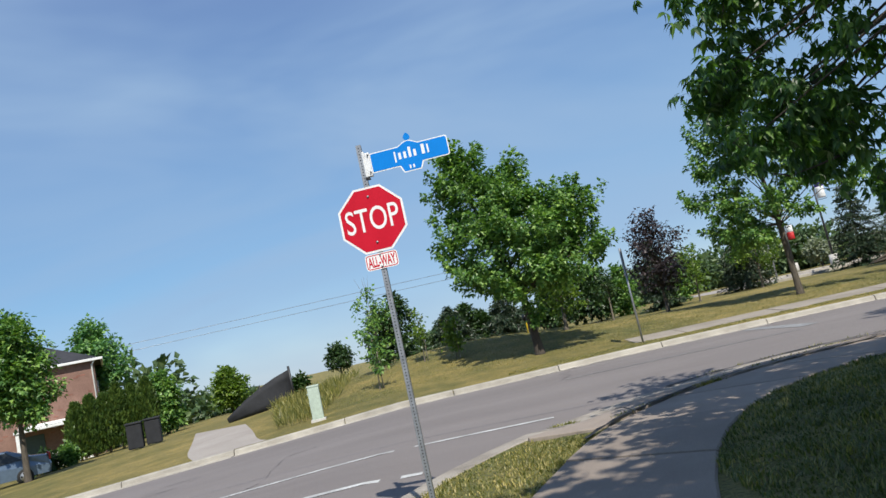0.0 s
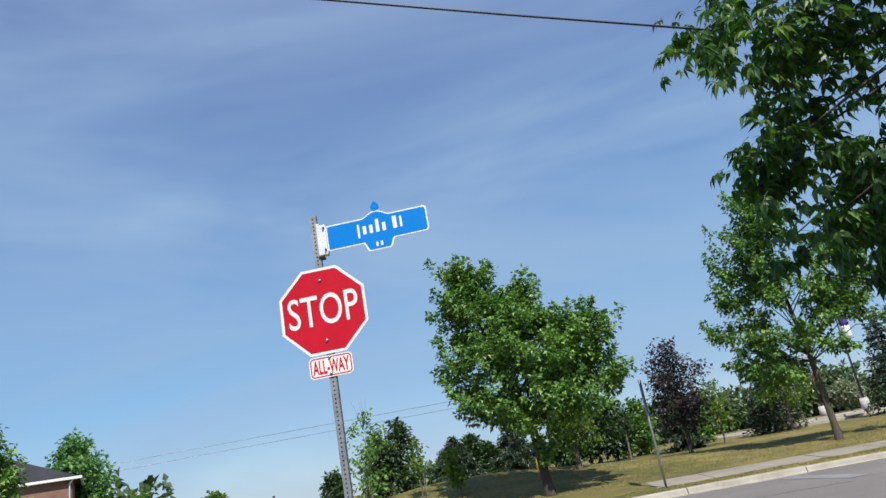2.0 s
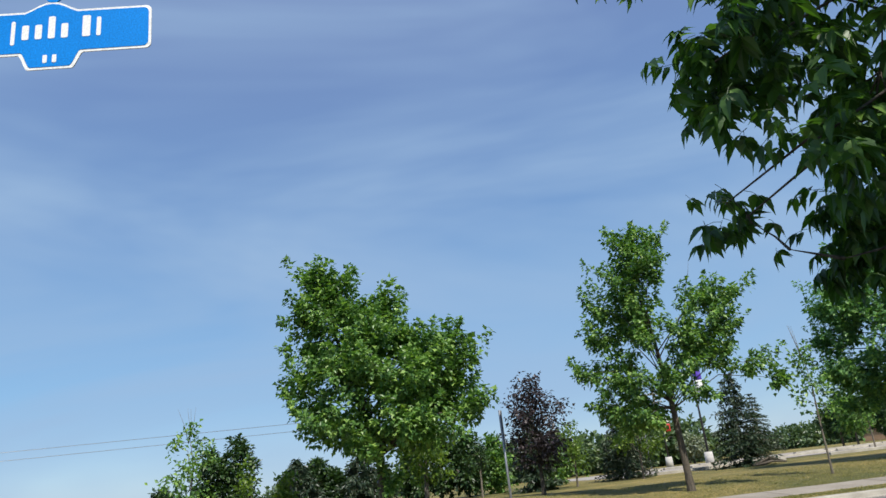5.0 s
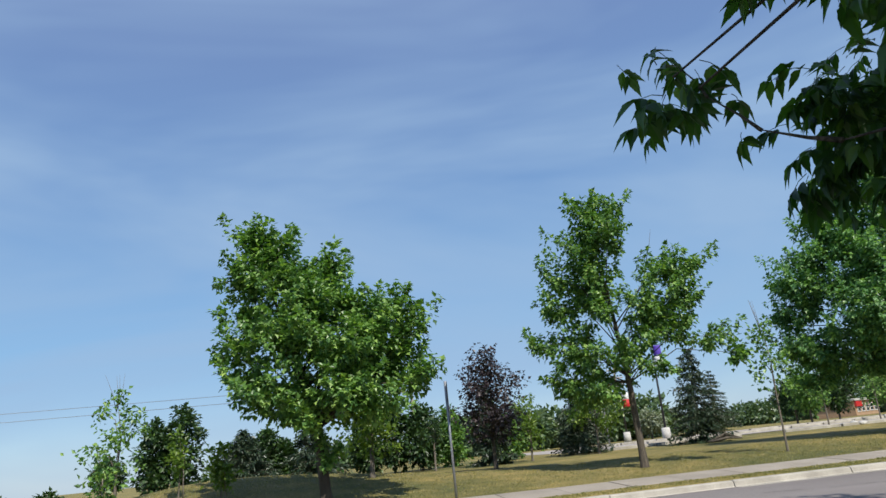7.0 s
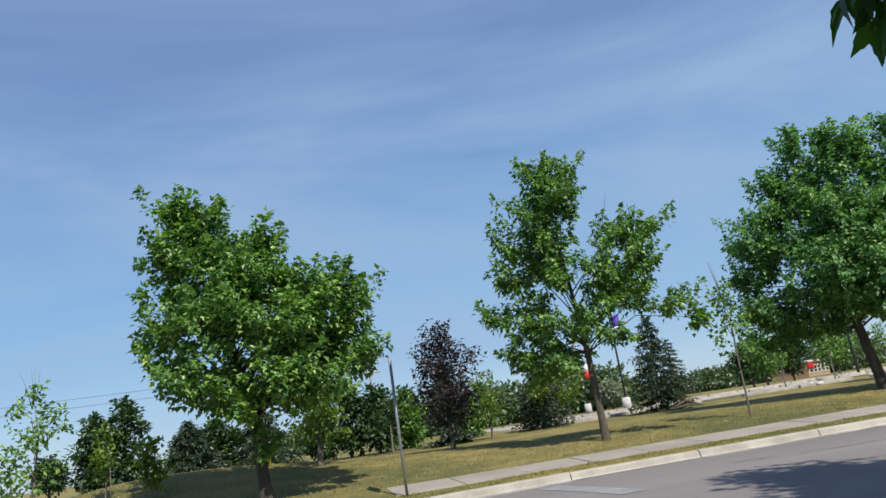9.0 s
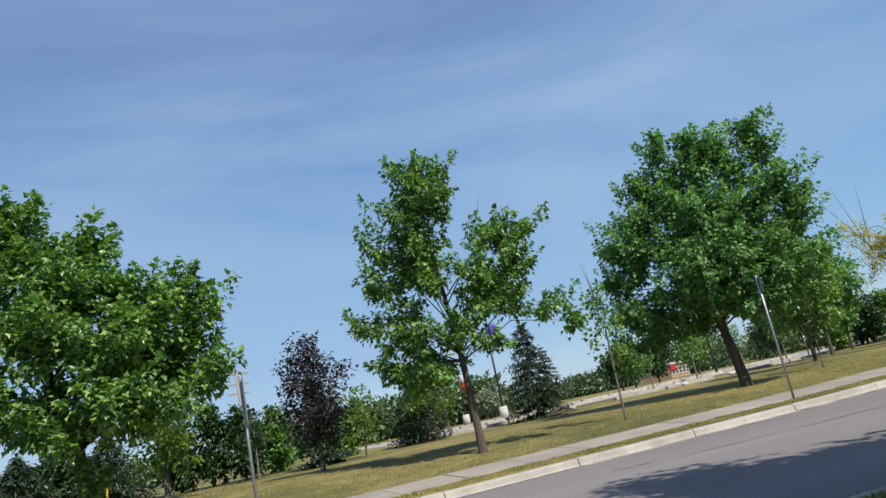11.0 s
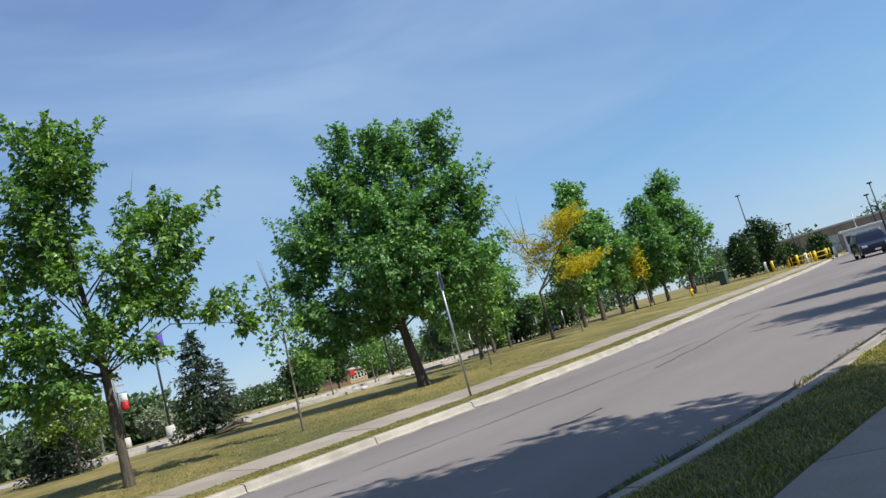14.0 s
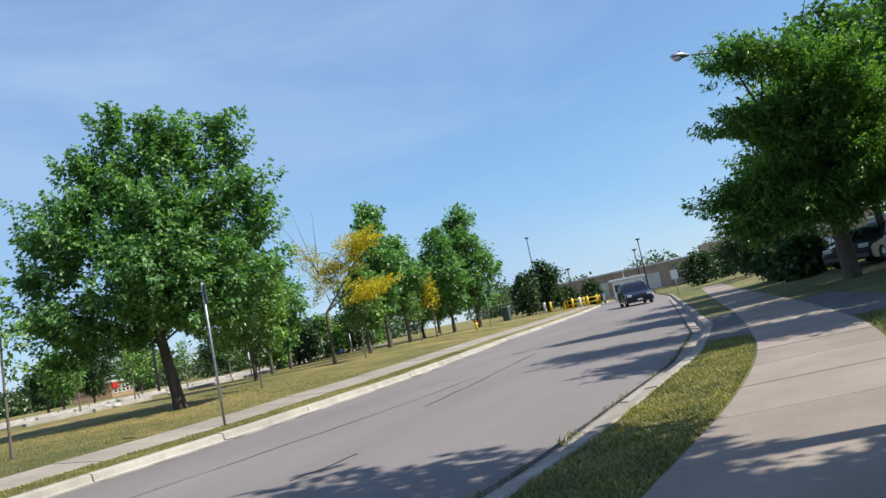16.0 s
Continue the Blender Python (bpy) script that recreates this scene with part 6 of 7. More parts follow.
def cabinets():
    b = drape(-5.0, 19.4)
    root = thing("utility_cabinet", b, "pale green utility cabinet on the verge", "utility cabinet", turn=10)
    part("body", block((0.32, 0.3, 0.98), (0, 0, 0.48), 0.015), GREEN_BOX, root)
    part("lid", block((0.35, 0.33, 0.05), (0, 0, 0.985), 0.012), GREEN_BOX, root)
    part("plinth", block((0.42, 0.4, 0.08), (0, 0, 0.02), 0.01), CONC_POST, root, "concrete plinth")
    part("door", block((0.27, 0.012, 0.82), (0, -0.153, 0.5), 0.004), GREEN_BOX, root)
    b = drape(-5.3, 20.5)
    root = thing("utility_pedestal", b, "small pale pedestal box in the weeds", "utility cabinet")
    part("body", block((0.26, 0.24, 0.7), (0, 0, 0.33), 0.02), GREEN_BOX, root)
    part("lid", block((0.3, 0.28, 0.06), (0, 0, 0.7), 0.015), GREEN_BOX, root)
    b = drape(76, 34.1)
    root = thing("utility_cabinet", b, "grey-green utility cabinet by the street", "utility cabinet")
    part("body", block((0.8, 0.7, 1.4), (0, 0, 0.7), 0.03), DARK_GREEN, root)
    part("lid", block((0.86, 0.76, 0.06), (0, 0, 1.42), 0.02), GREEN_BOX, root)
    b = drape(59.4, 30.8)
    root = thing("fire_hydrant", b, "yellow and red fire hydrant beside the sidewalk", "fire hydrant")
    part("barrel", rod(0.12, 0.7, (0, 0, 0.3), sides=14, bevel=0.01), YELLOW, root, "yellow barrel", True)
    part("bonnet", rod(0.14, 0.16, (0, 0, 0.72), radius2=0.05, sides=14), RED, root, "red bonnet", True)
    part("nozzle", rod(0.06, 0.36, (0, 0, 0.48), (90, 0, 0), sides=10), YELLOW, root, "", True)


cabinets()


def cloth_fence():
    b = drape(-7.9, 27.9)
    root = thing("cloth_fence", b, "black cloth construction fence sagging downhill", "fence")
    pts = [(0, 0), (-0.6, -0.1), (-1.2, -0.3), (-1.8, -0.5), (-2.5, -0.75)]
    verts, faces = [], []
    tops = [1.28, 1.16, 0.95, 0.66, 0.2]
    for (x, y), t in zip(pts, tops):
        g = height(b[0] + x, b[1] + y) - b[2]
        for k in range(5):
            verts.append((x, y + 0.05 * math.sin(k + x * 2), g + t * k / 4))
    for i in range(4):
        for k in range(4):
            a = i * 5 + k
            faces.append((a, a + 5, a + 6, a + 1))
    ob = mesh_object("cloth", verts, faces, FENCE_CLOTH, root, "", True)
    ob.modifiers.new("cloth", "SOLIDIFY").thickness = 0.01
    tube("post", [(0.06, 0, -0.2), (0.02, 0, 1.42)], 0.05, BLACK, root, 8)
    tube("post", [(-1.2, -0.24, -0.25), (-1.2, -0.24, 0.9)], 0.03, BLACK, root, 8)


cloth_fence()


def tree_bag():
    root = thing("litter_bag", drape(2.1, 27.6), "black plastic bag tied to a yellowish stake on the lawn", "bag")
    bm = bmesh.new()
    bmesh.ops.create_icosphere(bm, subdivisions=3, radius=1, matrix=Matrix.Translation((-0.22, 0, 0.62)) @ Matrix.Diagonal((0.13, 0.1, 0.15, 1)))
    for v in bm.verts:
        v.co += Vector((noise.noise(v.co * 9), noise.noise(v.co * 9 + Vector((5, 0, 0))), noise.noise(v.co * 9 + Vector((0, 7, 0))))) * 0.035
    part("sack", bm, BAG, root, "", True)
    tube("stake", [(-0.24, 0.04, -0.1), (-0.20, 0.02, 0.8)], 0.03, YELLOW, root, 6, "yellowish stake")


tree_bag()


# ---- parking lot across the lawn ----
def parking_lot():
    xs = np.linspace(16, 78, 26)
    ob = ribbon("parking_lot", [(x, 62 + 0.1 * x) for x in xs], [(x, 42.2 + (x - 16) * 0.06) for x in xs], PATH_ASPHALT, 0.03, height)
    tagged(ob, "pale sun-bleached parking lot", "parking lot", kind="structure")
    for k, (x0, x1, y0, y1) in enumerate([(17.0, 24.5, 40.4, 40.2), (26.5, 33.0, 39.4, 38.6), (36.5, 43.5, 39.4, 39.6), (30, 50, 47.0, 48.0), (22, 30, 46.5, 46.4), (53, 66, 44.0, 46.0), (20, 28, 52, 52), (34, 60, 54.0, 56.0)]):
        a, b = np.array([x0, y0]), np.array([x1, y1])
        root = tagged(new("lot_kerb"), "white concrete kerb edging the parking lot", "kerb", kind="structure")
        n = max(2, int((x1 - x0) / 2.4))
        for i in range(n):
            p, q = a + (b - a) * (i + 0.02) / n, a + (b - a) * (i + 0.98) / n
            m = (p + q) / 2
            d = q - p
            o = part("kerb_length", block((np.linalg.norm(d), 0.34, 0.2), (0, 0, 0), 0.03), KERB, root)
            o.matrix_local = pose(m[0], m[1], height(m[0], m[1]) + 0.05, 0, 0, math.degrees(math.atan2(d[1], d[0])))


parking_lot()


def stones():
    rng = random.Random(77)
    for k in range(4):
        x, y = rng.uniform(26, 36), rng.uniform(36.5, 40)
        root = thing("stone", drape(x, y), "grey landscape stone at the lawn edge", "stone", "stones at the lawn edge")
        bm = bmesh.new()
        bmesh.ops.create_icosphere(bm, subdivisions=2, radius=1, matrix=pose(0, 0, 0.1) @ Matrix.Diagonal((rng.uniform(0.18, 0.3), rng.uniform(0.14, 0.24), rng.uniform(0.1, 0.16), 1)))
        for v in bm.verts:
            v.co += v.co.normalized() * noise.noise(v.co * 3 + Vector((k, 0, 0))) * 0.08
        part("rock", bm, CONC_POST, root)
    root = thing("log", drape(20.6, 35.6), "fallen dark branch pile below the spruce", "branch")
    for k in range(5):
        t = rng.uniform(-0.5, 0.5)
        tube("branch", [(-0.7, t * 0.5, 0.05), (0, t, 0.16 + 0.05 * k), (0.9, t * 0.4, 0.08)], [0.05, 0.06, 0.03], BARK, root, 6)


stones()


# ---- vehicles ----
def wheel(parent, x, y, r=0.33, w=0.22):
    t = part("wheel", rod(r, w, (0, 0, 0), (90, 0, 0), sides=24, bevel=0.03), RUBBER, parent, "black tyre", True)
    t.location = (x, y, r)
    rim = part("rim", rod(r * 0.64, w + 0.02, (0, 0, 0), (90, 0, 0), sides=20, bevel=0.02), RIM, t, "alloy rim", True)
    for k in range(5):
        s = part("spoke_gap", rod(r * 0.13, w + 0.03, (0, 0, 0), (90, 0, 0), sides=8), BLACK, t)
        a = 2 * math.pi * k / 5
        s.location = (r * 0.4 * math.cos(a), 0, r * 0.4 * math.sin(a))


def vehicle(name, place, turn, label, profile, glass, width, paint, wheels, r=0.33, category="car"):
    """Body lofted from a side outline, narrower above the belt; x is forward."""
    root = thing(name, place, label, category, turn=turn)
    bm = bmesh.new()
    belt = 0.95

    def ring(y, inset):
        return [bm.verts.new((x, y * (width / 2 - inset * max(0.0, z - belt) / 0.75), z)) for x, z in profile]

    rows = [ring(-1, 0.22), ring(-0.86, 0.2), ring(0, 0), ring(0.86, 0.2), ring(1, 0.22)]
    for v in rows[0] + rows[4]:
        v.co.x *= 0.975
        v.co.z = v.co.z - 0.035 if v.co.z > 0.7 else v.co.z
    n = len(profile)
    for a, b in zip(rows, rows[1:]):
        for k in range(n):
            bm.faces.new((a[k], a[(k + 1) % n], b[(k + 1) % n], b[k]))
    bm.faces.new(rows[0][::-1])
    bm.faces.new(rows[4])
    bmesh.ops.recalc_face_normals(bm, faces=bm.faces[:])
    part("body", bm, paint, root, "", False)
    for gname, pts, where in glass:
        if where == "side":
            for s in (-1, 1):
                g = bmesh.new()
                vs = [g.verts.new((x, s * (width / 2 - 0.22 * max(0.0, z - belt) / 0.75 + 0.006), z - 0.03)) for x, z in pts]
                g.faces.new(vs if s < 0 else vs[::-1])
                e = bmesh.ops.extrude_face_region(g, geom=g.faces[:])
                bmesh.ops.translate(g, vec=(0, -s * 0.02, 0), verts=[v for v in e["geom"] if isinstance(v, bmesh.types.BMVert)])
                part(gname, g, GLASS_DARK, root, "dark side glass")
        else:
            (x0, z0), (x1, z1) = pts
            g = bmesh.new()
            k = 1 if where == "front" else -1
            w0, w1 = width * 0.43, width * 0.37
            vs = [g.verts.new(c) for c in ((x0 + k * 0.012, -w0, z0), (x0 + k * 0.012, w0, z0), (x1 + k * 0.012, w1, z1), (x1 + k * 0.012, -w1, z1))]
            g.faces.new(vs)
            e = bmesh.ops.extrude_face_region(g, geom=g.faces[:])
            bmesh.ops.translate(g, vec=(-k * 0.02, 0, -0.01), verts=[v for v in e["geom"] if isinstance(v, bmesh.types.BMVert)])
            bmesh.ops.recalc_face_normals(g, faces=g.faces[:])
            part(gname, g, GLASS_DARK, root, "dark glass")
    fx, bx = max(p[0] for p in profile), min(p[0] for p in profile)
    for s in (-1, 1):
        part("headlight", block((0.12, 0.34, 0.16), (fx - 0.10, s * width * 0.36, 0.74), 0.03), HEADLIGHT, root, "clear headlight")
        part("tail_lamp", block((0.08, 0.2, 0.3), (bx + 0.05, s * width * 0.41, 0.9), 0.03), TAIL, root, "red tail lamp")
        part("mirror", block((0.1, 0.16, 0.12), (fx * 0.42, s * (width / 2 + 0.08), 1.02), 0.03), paint, root)
    part("grille", block((0.05, width * 0.42, 0.13), (fx - 0.015, 0, 0.66), 0.01), BLACK, root, "dark grille")
    part("bumper", block((0.1, width * 0.9, 0.18), (fx - 0.02, 0, 0.36), 0.04), paint, root)
    part("number_bar", block((0.02, 0.36, 0.11), (fx + 0.035, 0, 0.42), 0.004), WHITE, root, "blank pale plate")
    for x in wheels:
        for s in (-1, 1):
            wheel(root, x, s * (width / 2 - 0.1), r)
    return root


VAN = [(2.5, 0.3), (2.52, 0.6), (2.4, 0.82), (1.6, 1.02), (0.75, 1.62), (0.4, 1.73), (-1.8, 1.75), (-2.3, 1.66), (-2.5, 1.0), (-2.52, 0.4), (-2.4, 0.26), (2.3, 0.24)]
SEDAN = [(2.3, 0.3), (2.34, 0.6), (2.15, 0.76), (1.1, 0.92), (0.35, 1.36), (-0.1, 1.45), (-0.9, 1.42), (-1.7, 1.05), (-2.25, 0.98), (-2.36, 0.6), (-2.3, 0.28), (2.1, 0.22)]
vehicle("minivan", (61.0, 18.2, road_z(61.0, 18.2)), 198, "dark blue minivan facing along the street", VAN, [("windshield", ((1.52, 1.05), (0.78, 1.6)), "front"), ("side_window", [(1.25, 1.08), (0.62, 1.62), (-0.3, 1.66), (-0.3, 1.06)], "side"), ("side_window", [(-0.4, 1.06), (-0.4, 1.66), (-1.9, 1.62), (-2.2, 1.08)], "side")], 1.98, NAVY, (1.55, -1.5), 0.34, "van")
vehicle("sedan", (-20.3, 27.0, height(-20.3, 27.0)), 214, "pale blue sedan parked on a driveway by the house", SEDAN, [("windshield", ((1.05, 0.95), (0.38, 1.34)), "front"), ("rear_window", ((-1.62, 1.06), (-0.95, 1.4)), "back"), ("side_window", [(0.85, 0.97), (0.28, 1.36), (-0.2, 1.4), (-0.2, 0.97)], "side"), ("side_window", [(-0.28, 0.97), (-0.28, 1.4), (-0.85, 1.38), (-1.35, 1.0)], "side")], 1.8, SILVER_BLUE, (1.4, -1.4), 0.32, "car")
for k, (x, y, m, l) in enumerate([(38.5, 4.6, GREY_CAR, "dark grey hatchback parked in the shade"), (43.0, 3.2, NAVY, "dark van parked in the shade"), (46.5, 6.3, GREY_CAR, "dark car parked beyond the tree")]):
    vehicle("parked_car", (x, y, height(x, y)), 150 + 8 * k, l, VAN if k == 1 else SEDAN, [("windshield", ((1.05, 0.95), (0.38, 1.34)), "front"), ("side_window", [(0.85, 0.97), (0.28, 1.36), (-0.9, 1.38), (-1.35, 1.0)], "side")] if k != 1 else [("windshield", ((1.52, 1.05), (0.78, 1.6)), "front"), ("side_window", [(1.2, 1.08), (0.6, 1.6), (-1.9, 1.6), (-2.2, 1.08)], "side")], 1.85, m, (1.4, -1.4), 0.33)


# ---- buildings ----
def window(parent, x, y, z, w, h, turn, bars=2):
    f = part("window", block((w + 0.14, 0.08, h + 0.14), bevel=0.01), WHITE, parent, "white window frame")
    f.matrix_local = pose(x, y, z, 0, 0, turn)
    for i in range(bars):
        for j in range(2):
            p = part("pane", block((w / bars - 0.05, 0.03, h / 2 - 0.05)), GLASS_DARK, f)
            p.location = (-w / 2 + w / bars * (i + 0.5), -0.035, -h / 4 + h / 2 * j)
    return f


def house():
    bx, by = -28.7, 41.4
    gz = height(-24, 40) - 0.55
    root = thing("house", (bx, by, gz), "two-storey red brick house with a dark hip roof and white porch", "house", turn=28)
    W, D, H, th = 10.0, 9.0, 6.0, 0.3
    for name, size, at in (("wall", (W, th, H), (0, -D / 2, H / 2)), ("wall", (W, th, H), (0, D / 2, H / 2)), ("wall", (th, D - th, H), (-W / 2 + th / 2, 0, H / 2)), ("wall", (th, D - th, H), (W / 2 - th / 2, 0, H / 2))):
        part(name, block(size, at, 0.01), MORTAR, root, "red brick wall")
    o, z0, z1 = 0.45, H - 0.02, H + 2.1
    verts = [(-W / 2 - o, -D / 2 - o, z0), (W / 2 + o, -D / 2 - o, z0), (W / 2 + o, D / 2 + o, z0), (-W / 2 - o, D / 2 + o, z0), (-1.2, 0, z1), (1.2, 0, z1)]
    mesh_object("roof", verts, [(0, 1, 5, 4), (1, 2, 5), (2, 3, 4, 5), (3, 0, 4), (3, 2, 1, 0)], SHINGLE, root, "dark shingled hip roof")
    for size, at in (((W + 2 * o + 0.1, 0.12, 0.14), (0, -D / 2 - o, z0 - 0.02)), ((0.12, D + 2 * o, 0.14), (W / 2 + o, 0, z0 - 0.02)), ((0.12, D + 2 * o, 0.14), (-W / 2 - o, 0, z0 - 0.02))):
        part("gutter", block(size, at, 0.02), WHITE, root, "white eaves gutter")
    tube("downpipe", [(W / 2 - 0.1, -D / 2 - 0.22, 0.2), (W / 2 - 0.1, -D / 2 - 0.22, H - 0.3), (W / 2 + 0.1, -D / 2 - 0.42, H - 0.05)], 0.05, WHITE, root, 6, "white downpipe")
    rng = random.Random(3)
    me = block((0.235, 0.02, 0.07), bevel=0.0)
    bme = bpy.data.meshes.new("brick")
    me.to_mesh(bme)
    me.free()
    bme.materials.append(BRICK)
    for k in range(150):
        x, zr = rng.uniform(-4.6, 4.6), rng.randrange(8, 70)
        b = new("brick", bme)
        b.parent = root
        b.location = (round(x / 0.25) * 0.25 + (0.125 if zr % 2 else 0), -D / 2 - 0.152, zr * 0.08)
    window(root, -2.6, -D / 2 - 0.15, 4.3, 1.3, 1.3, 0)
    window(root, -2.4, -D / 2 - 0.15, 1.5, 1.3, 1.5, 0, 3)
    window(root, W / 2 + 0.02, 1.0, 4.3, 1.1, 1.2, 90)
    part("garage_door", block((2.6, 0.08, 2.2), (-6.6, -D / 2 - 1.0, 1.1), 0.02), WHITE, root, "white panelled garage door")
    part("garage", block((3.2, 4.0, 2.9), (-6.6, -D / 2 + 1.04, 1.45), 0.02), MORTAR, root, "brick garage")
    part("porch_roof", block((3.6, 1.9, 0.14), (2.6, -D / 2 - 0.95, 2.75), 0.03), WHITE, root, "white porch roof")
    part("porch_roof_cap", block((3.2, 1.5, 0.16), (2.6, -D / 2 - 0.8, 2.92), 0.04), WHITE, root)
    part("porch_floor", block((3.6, 1.9, 0.4), (2.6, -D / 2 - 0.95, 0.2), 0.02), CONC_POST, root, "concrete porch floor")
    for x in (0.95, 4.25):
        part("porch_post", block((0.16, 0.16, 2.35), (x, -D / 2 - 1.75, 1.52), 0.01), WHITE, root, "white porch post")
    part("front_door", block((0.95, 0.08, 2.05), (1.6, -D / 2 - 0.16, 1.42), 0.02), DARK_GREEN, root, "dark front door")
    part("rail", block((3.2, 0.06, 0.07), (2.6, -D / 2 - 1.78, 1.3), 0.01), WHITE, root, "white porch rail")
    for k in range(15):
        part("baluster", block((0.05, 0.05, 0.85), (1.15 + 0.21 * k, -D / 2 - 1.78, 0.85)), WHITE, root)


house()


def left_side():
    simple_tree("full green maple before the brick house", (-18.2, 26.5), 2.0, 2.1, 6.6, 620, LEAF_MAPLE, 131, 0.2, 14, 0.12, None, "trees by the house", 11)
    simple_tree("tall green tree behind the house", (-25.6, 46.2), 2.7, 3.0, 8.6, 380, LEAF_BLUE, 132, 0.3, 14, 0.2, None, "trees by the house", 11)
    simple_tree("green tree beyond the hedge", (-19.0, 40.9), 1.4, 0.4, 3.7, 280, LEAF_MAPLE, 133, 0.26, 12, 0.12, None, "trees by the house", 9)
    simple_tree("pale green tree beyond the path", (-20.7, 57.0), 1.7, 0.5, 3.5, 220, LEAF_LIGHT, 134, 0.32, 12, 0.14, None, "trees by the house", 9)
    simple_tree("dark shrub behind the fence", (-13.0, 49.2), 0.8, 0.1, 1.1, 60, LEAF_DARK, 135, 0.32, 12, 0.14, None, "trees by the house", 8)
    for k, (x, y, r, h) in enumerate([(-20.9, 35.0, 0.6, 2.7), (-20.3, 35.3, 0.55, 2.9), (-19.75, 35.7, 0.6, 2.8), (-19.2, 36.0, 0.55, 3.2), (-18.6, 36.4, 0.5, 2.9), (-18.0, 36.8, 0.5, 3.1)]):
        base = drape(x, y)
        root = thing("cedar", base, "tall green cedar in a clipped hedge row", "hedge", "cedar hedge")
        rng = np.random.default_rng(140 + k)
        n = 2600
        fz = rng.random(n) ** 0.8
        t = rng.uniform(0, 2 * math.pi, n)
        rad = r * np.sin(np.pi * (0.18 + 0.8 * fz)) ** 0.8 * rng.random(n) ** 0.35
        p = np.stack([np.cos(t) * rad, np.sin(t) * rad, 0.1 + fz * h], 1)
        a = np.stack([np.cos(t) * 0.4, np.sin(t) * 0.4, np.ones(n)], 1) + rng.normal(size=(n, 3)) * 0.25
        v, f = leaf_quads(rng, p, a, 0.26, 0.4)
        mesh_object("foliage", v, f, CEDAR, root)["kind"] = "stuff"
        tube("trunk", [(0, 0, -0.1), (0, 0, h * 0.7)], [0.07, 0.03], BARK, root, 6)
    for k, (x, y, r, h, m) in enumerate([(-20.6, 31.6, 0.7, 0.9, LEAF_DARK), (-21.4, 31.2, 0.7, 0.9, LEAF_MAPLE), (-19.9, 32.2, 0.6, 0.9, LEAF_MAPLE)]):
        simple_tree("flowering garden shrub by the porch", (x, y), r, 0.15, h, 110, m, 150 + k, 0.15, 12, 0.04, None, "garden shrubs", 6, 0.2, "shrub")
    b = drape(-14.9, 28.7)
    root = thing("wheeled_bin", b, "dark wheeled bin beside the hedge", "bin", turn=20)
    part("body", block((0.6, 0.6, 1.0), (0, 0, 0.55), 0.05), FENCE_CLOTH, root)
    part("lid", block((0.66, 0.68, 0.08), (0, 0, 1.09), 0.03), FENCE_CLOTH, root)
    b = drape(-14.35, 29.2)
    root = thing("wheeled_bin", b, "dark wheeled bin beside the hedge", "bin", turn=20)
    part("body", block((0.6, 0.6, 1.0), (0, 0, 0.55), 0.05), FENCE_CLOTH, root)
    part("lid", block((0.66, 0.68, 0.08), (0, 0, 1.09), 0.03), FENCE_CLOTH, root)


left_side()


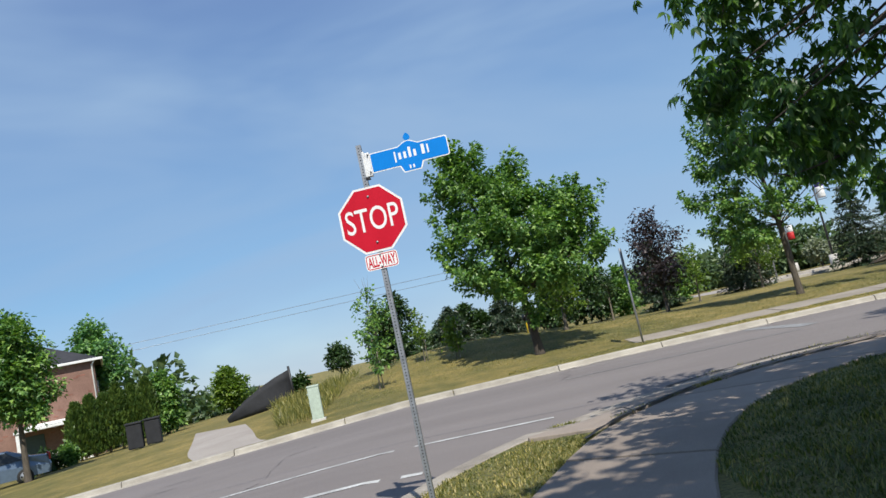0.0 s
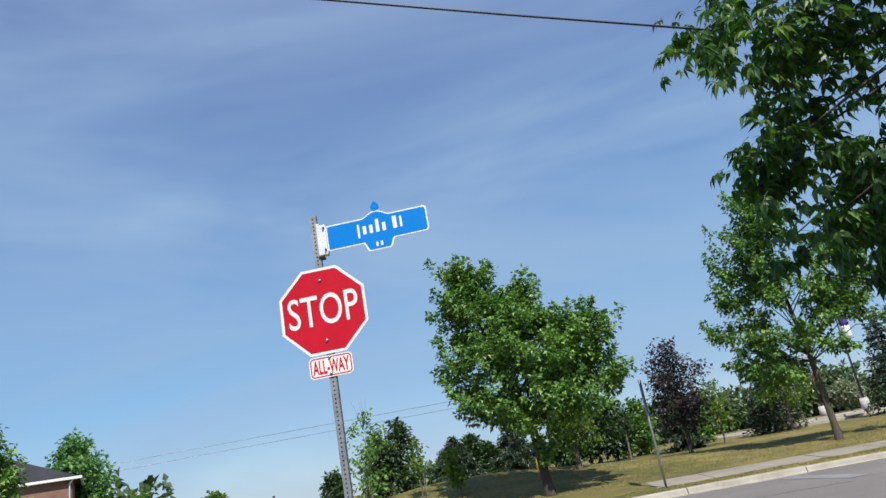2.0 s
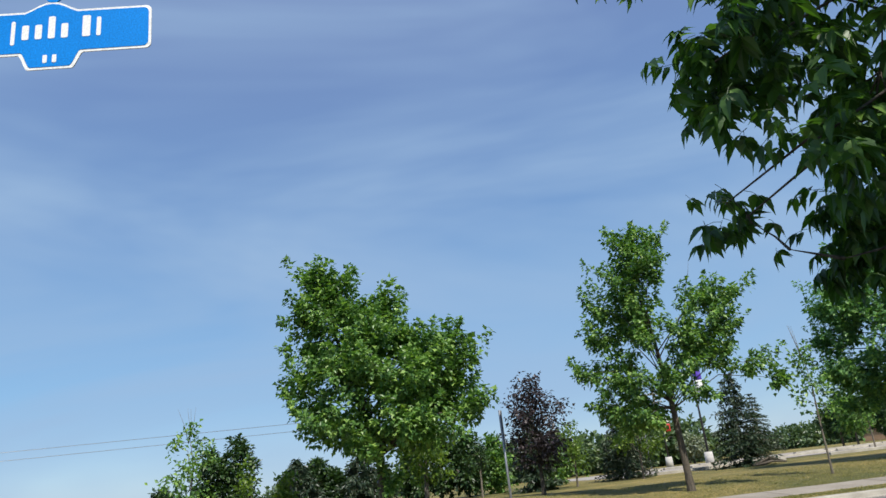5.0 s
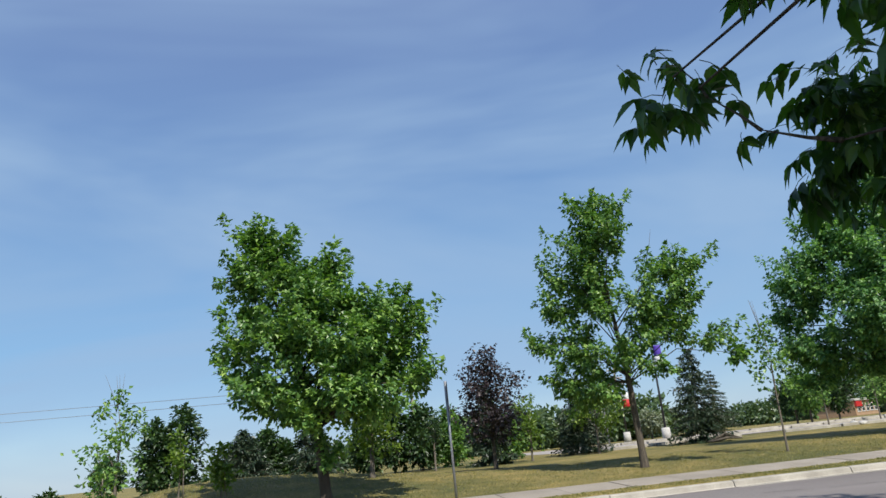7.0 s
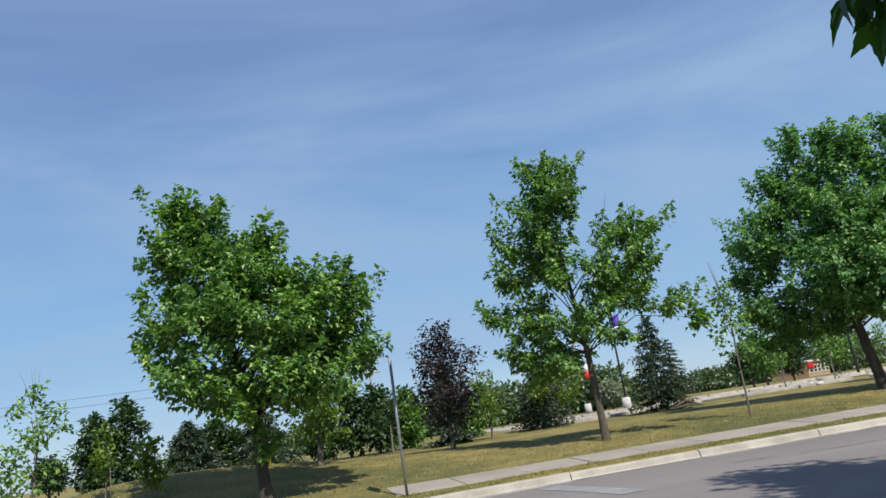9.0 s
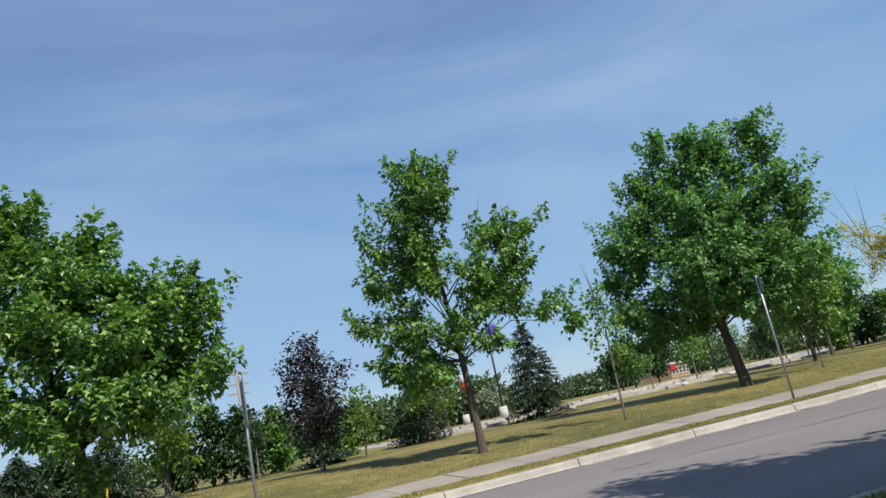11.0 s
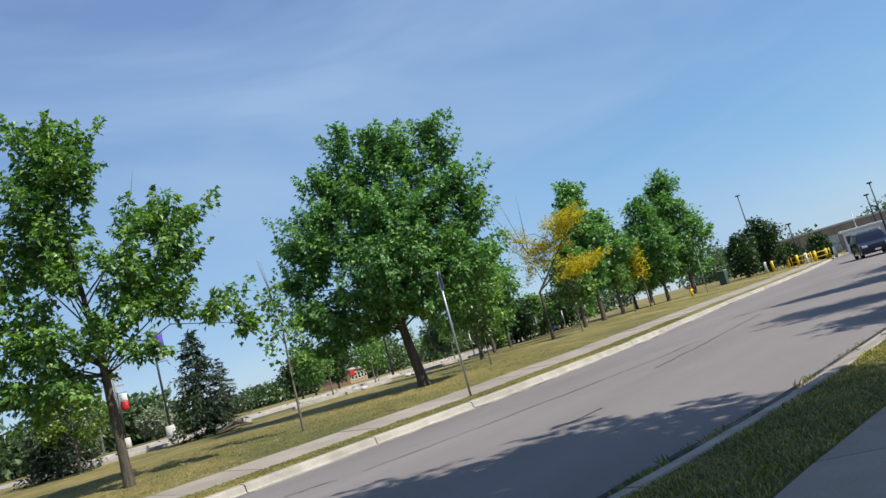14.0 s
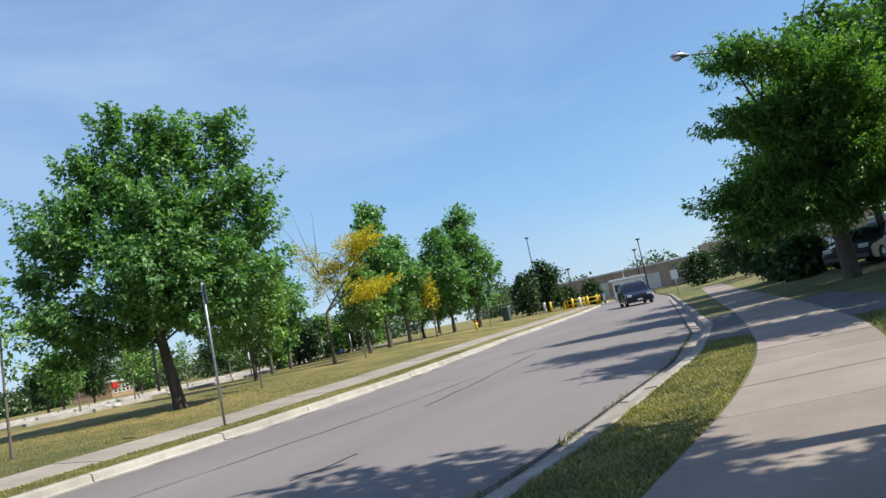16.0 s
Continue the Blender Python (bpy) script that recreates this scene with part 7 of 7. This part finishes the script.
def far_right():
    gz = height(118, 20)
    root = thing("warehouse", (126, 22, gz), "long low brown warehouse with a flat roof", "building", turn=-8)
    part("wall", block((10, 60, 4.0), (6, -3, 2.0), 0.05), TAN_WALL, root, "brown panel wall")
    part("roof_edge", block((10.3, 60.3, 0.3), (6, -3, 4.1), 0.05), CONC_POST, root, "pale roof edge")
    part("upper_block", block((8, 26, 1.4), (7, -16, 4.9), 0.05), TAN_WALL, root)
    for k in range(10):
        part("wall_joint", block((0.06, 0.12, 3.7), (0.98, 24 - 5.6 * k, 1.9)), MORTAR, root)
    for k in range(4):
        part("loading_door", block((0.1, 3.0, 2.6), (0.97, 14 - 9 * k, 1.4), 0.02), CONC_POST, root, "grey loading door")
    b = drape(94.2, 24.6)
    root = thing("gatehouse", b, "white gatehouse with a flat roof and aerial", "kiosk", turn=10)
    part("body", block((2.4, 3.6, 2.3), (0, 0, 1.15), 0.05), WHITE, root)
    part("roof", block((3.0, 4.3, 0.25), (0, 0, 2.45), 0.05), WHITE, root, "white flat roof")
    for k in (-1, 0, 1):
        part("window", block((0.06, 0.9, 0.9), (-1.2, 1.15 * k, 1.45), 0.02), GLASS_DARK, root, "dark window")
    tube("aerial", [(0, 0.3, 2.5), (0, 0.3, 4.3)], 0.03, WHITE, root, 5)
    rng = random.Random(8)
    for k, (x, y) in enumerate([(88, 33.6), (88.5, 33.0), (91, 31.0), (91.6, 30.2), (92.2, 29.4), (93, 28.4), (93.4, 27.6), (90.2, 31.8)]):
        b = drape(x, y)
        root = thing("bollard", b, "yellow steel bollard by the gate", "bollard", "bollards by the gate")
        part("tube", rod(0.16, 1.3, (0, 0, 0.6), sides=12, bevel=0.03), YELLOW if k % 3 else WHITE, root, "", True)
    for k, (x, y) in enumerate([(91.2, 30.6), (92.6, 29.0)]):
        b = drape(x, y)
        root = thing("gate_rail", b, "yellow painted steel barrier rail", "rail", "bollards by the gate")
        for z in (0.5, 1.0):
            tube("bar", [(-0.3, 1.0, z), (0.3, -1.0, z)], 0.06, YELLOW, root, 6)
        for s in (-1, 1):
            tube("post", [(-0.3 * s, 1.0 * s, 0), (-0.3 * s, 1.0 * s, 1.2)], 0.06, YELLOW, root, 6)
    # low dark shrubs at x 41 to 47 also stand in for under-tree shade
    for k, (x, y, r, h) in enumerate([(86, 15.4, 2.6, 3.4), (90, 13.6, 2.4, 3.2), (72, 10.5, 2.4, 4.2), (66, 9.4, 1.6, 3.6), (41, 7.0, 1.2, 1.5), (44.2, 7.6, 1.3, 1.4), (47.5, 8.0, 1.3, 1.6), (100, 30.5, 2.0, 3.0), (97, 33, 1.8, 2.6)]):
        simple_tree("rounded dark shrub by the bend", (x, y), r, 0.3, h, 150, LEAF_DARK, 160 + k, 0.34, 12, 0.1, None, "shrubs by the bend", 7, 0.4, "shrub")
    b = drape(71, 52)
    root = thing("portable_toilet", b, "blue plastic cabin in the parking lot", "cabin")
    part("body", block((0.85, 0.85, 1.7), (0, 0, 0.85), 0.06), BLUE_TARP, root)
    part("roof", block((0.92, 0.92, 0.15), (0, 0, 1.74), 0.06), BLUE_TARP, root)
    part("door", block((0.6, 0.05, 1.5), (0, -0.435, 0.85), 0.02), BLUE_TARP, root)
    root = thing("low_building", (74, 92, height(74, 92)), "low orange brick building with red trim beyond the lot", "building", turn=30)
    part("wall", block((8, 5, 1.9), (0, 0, 0.95), 0.05), ORANGE_WALL, root)
    part("roof", block((8.6, 5.6, 0.3), (0, 0, 2.05), 0.08), CONC_POST, root)
    part("trim", block((2, 0.3, 0.7), (-3, -2.6, 1.5), 0.05), RED, root, "red sign panel")
    for k in range(5):
        window(root, -3 + 1.5 * k, -2.55, 1.0, 0.9, 0.9, 0)
    for k in range(9):
        x, y = 44 + 2.6 * k, 41.2 + 0.3 * k
        b = drape(x, y)
        root = thing("fence_post", b, "grey steel fence post at the lot edge", "fence post", "fence along the lot")
        tube("post", [(0, 0, -0.1), (0, 0, 1.7)], 0.045, GALV, root, 6)
        part("cap", rod(0.055, 0.05, (0, 0, 1.72), sides=8), GALV, root)


far_right()
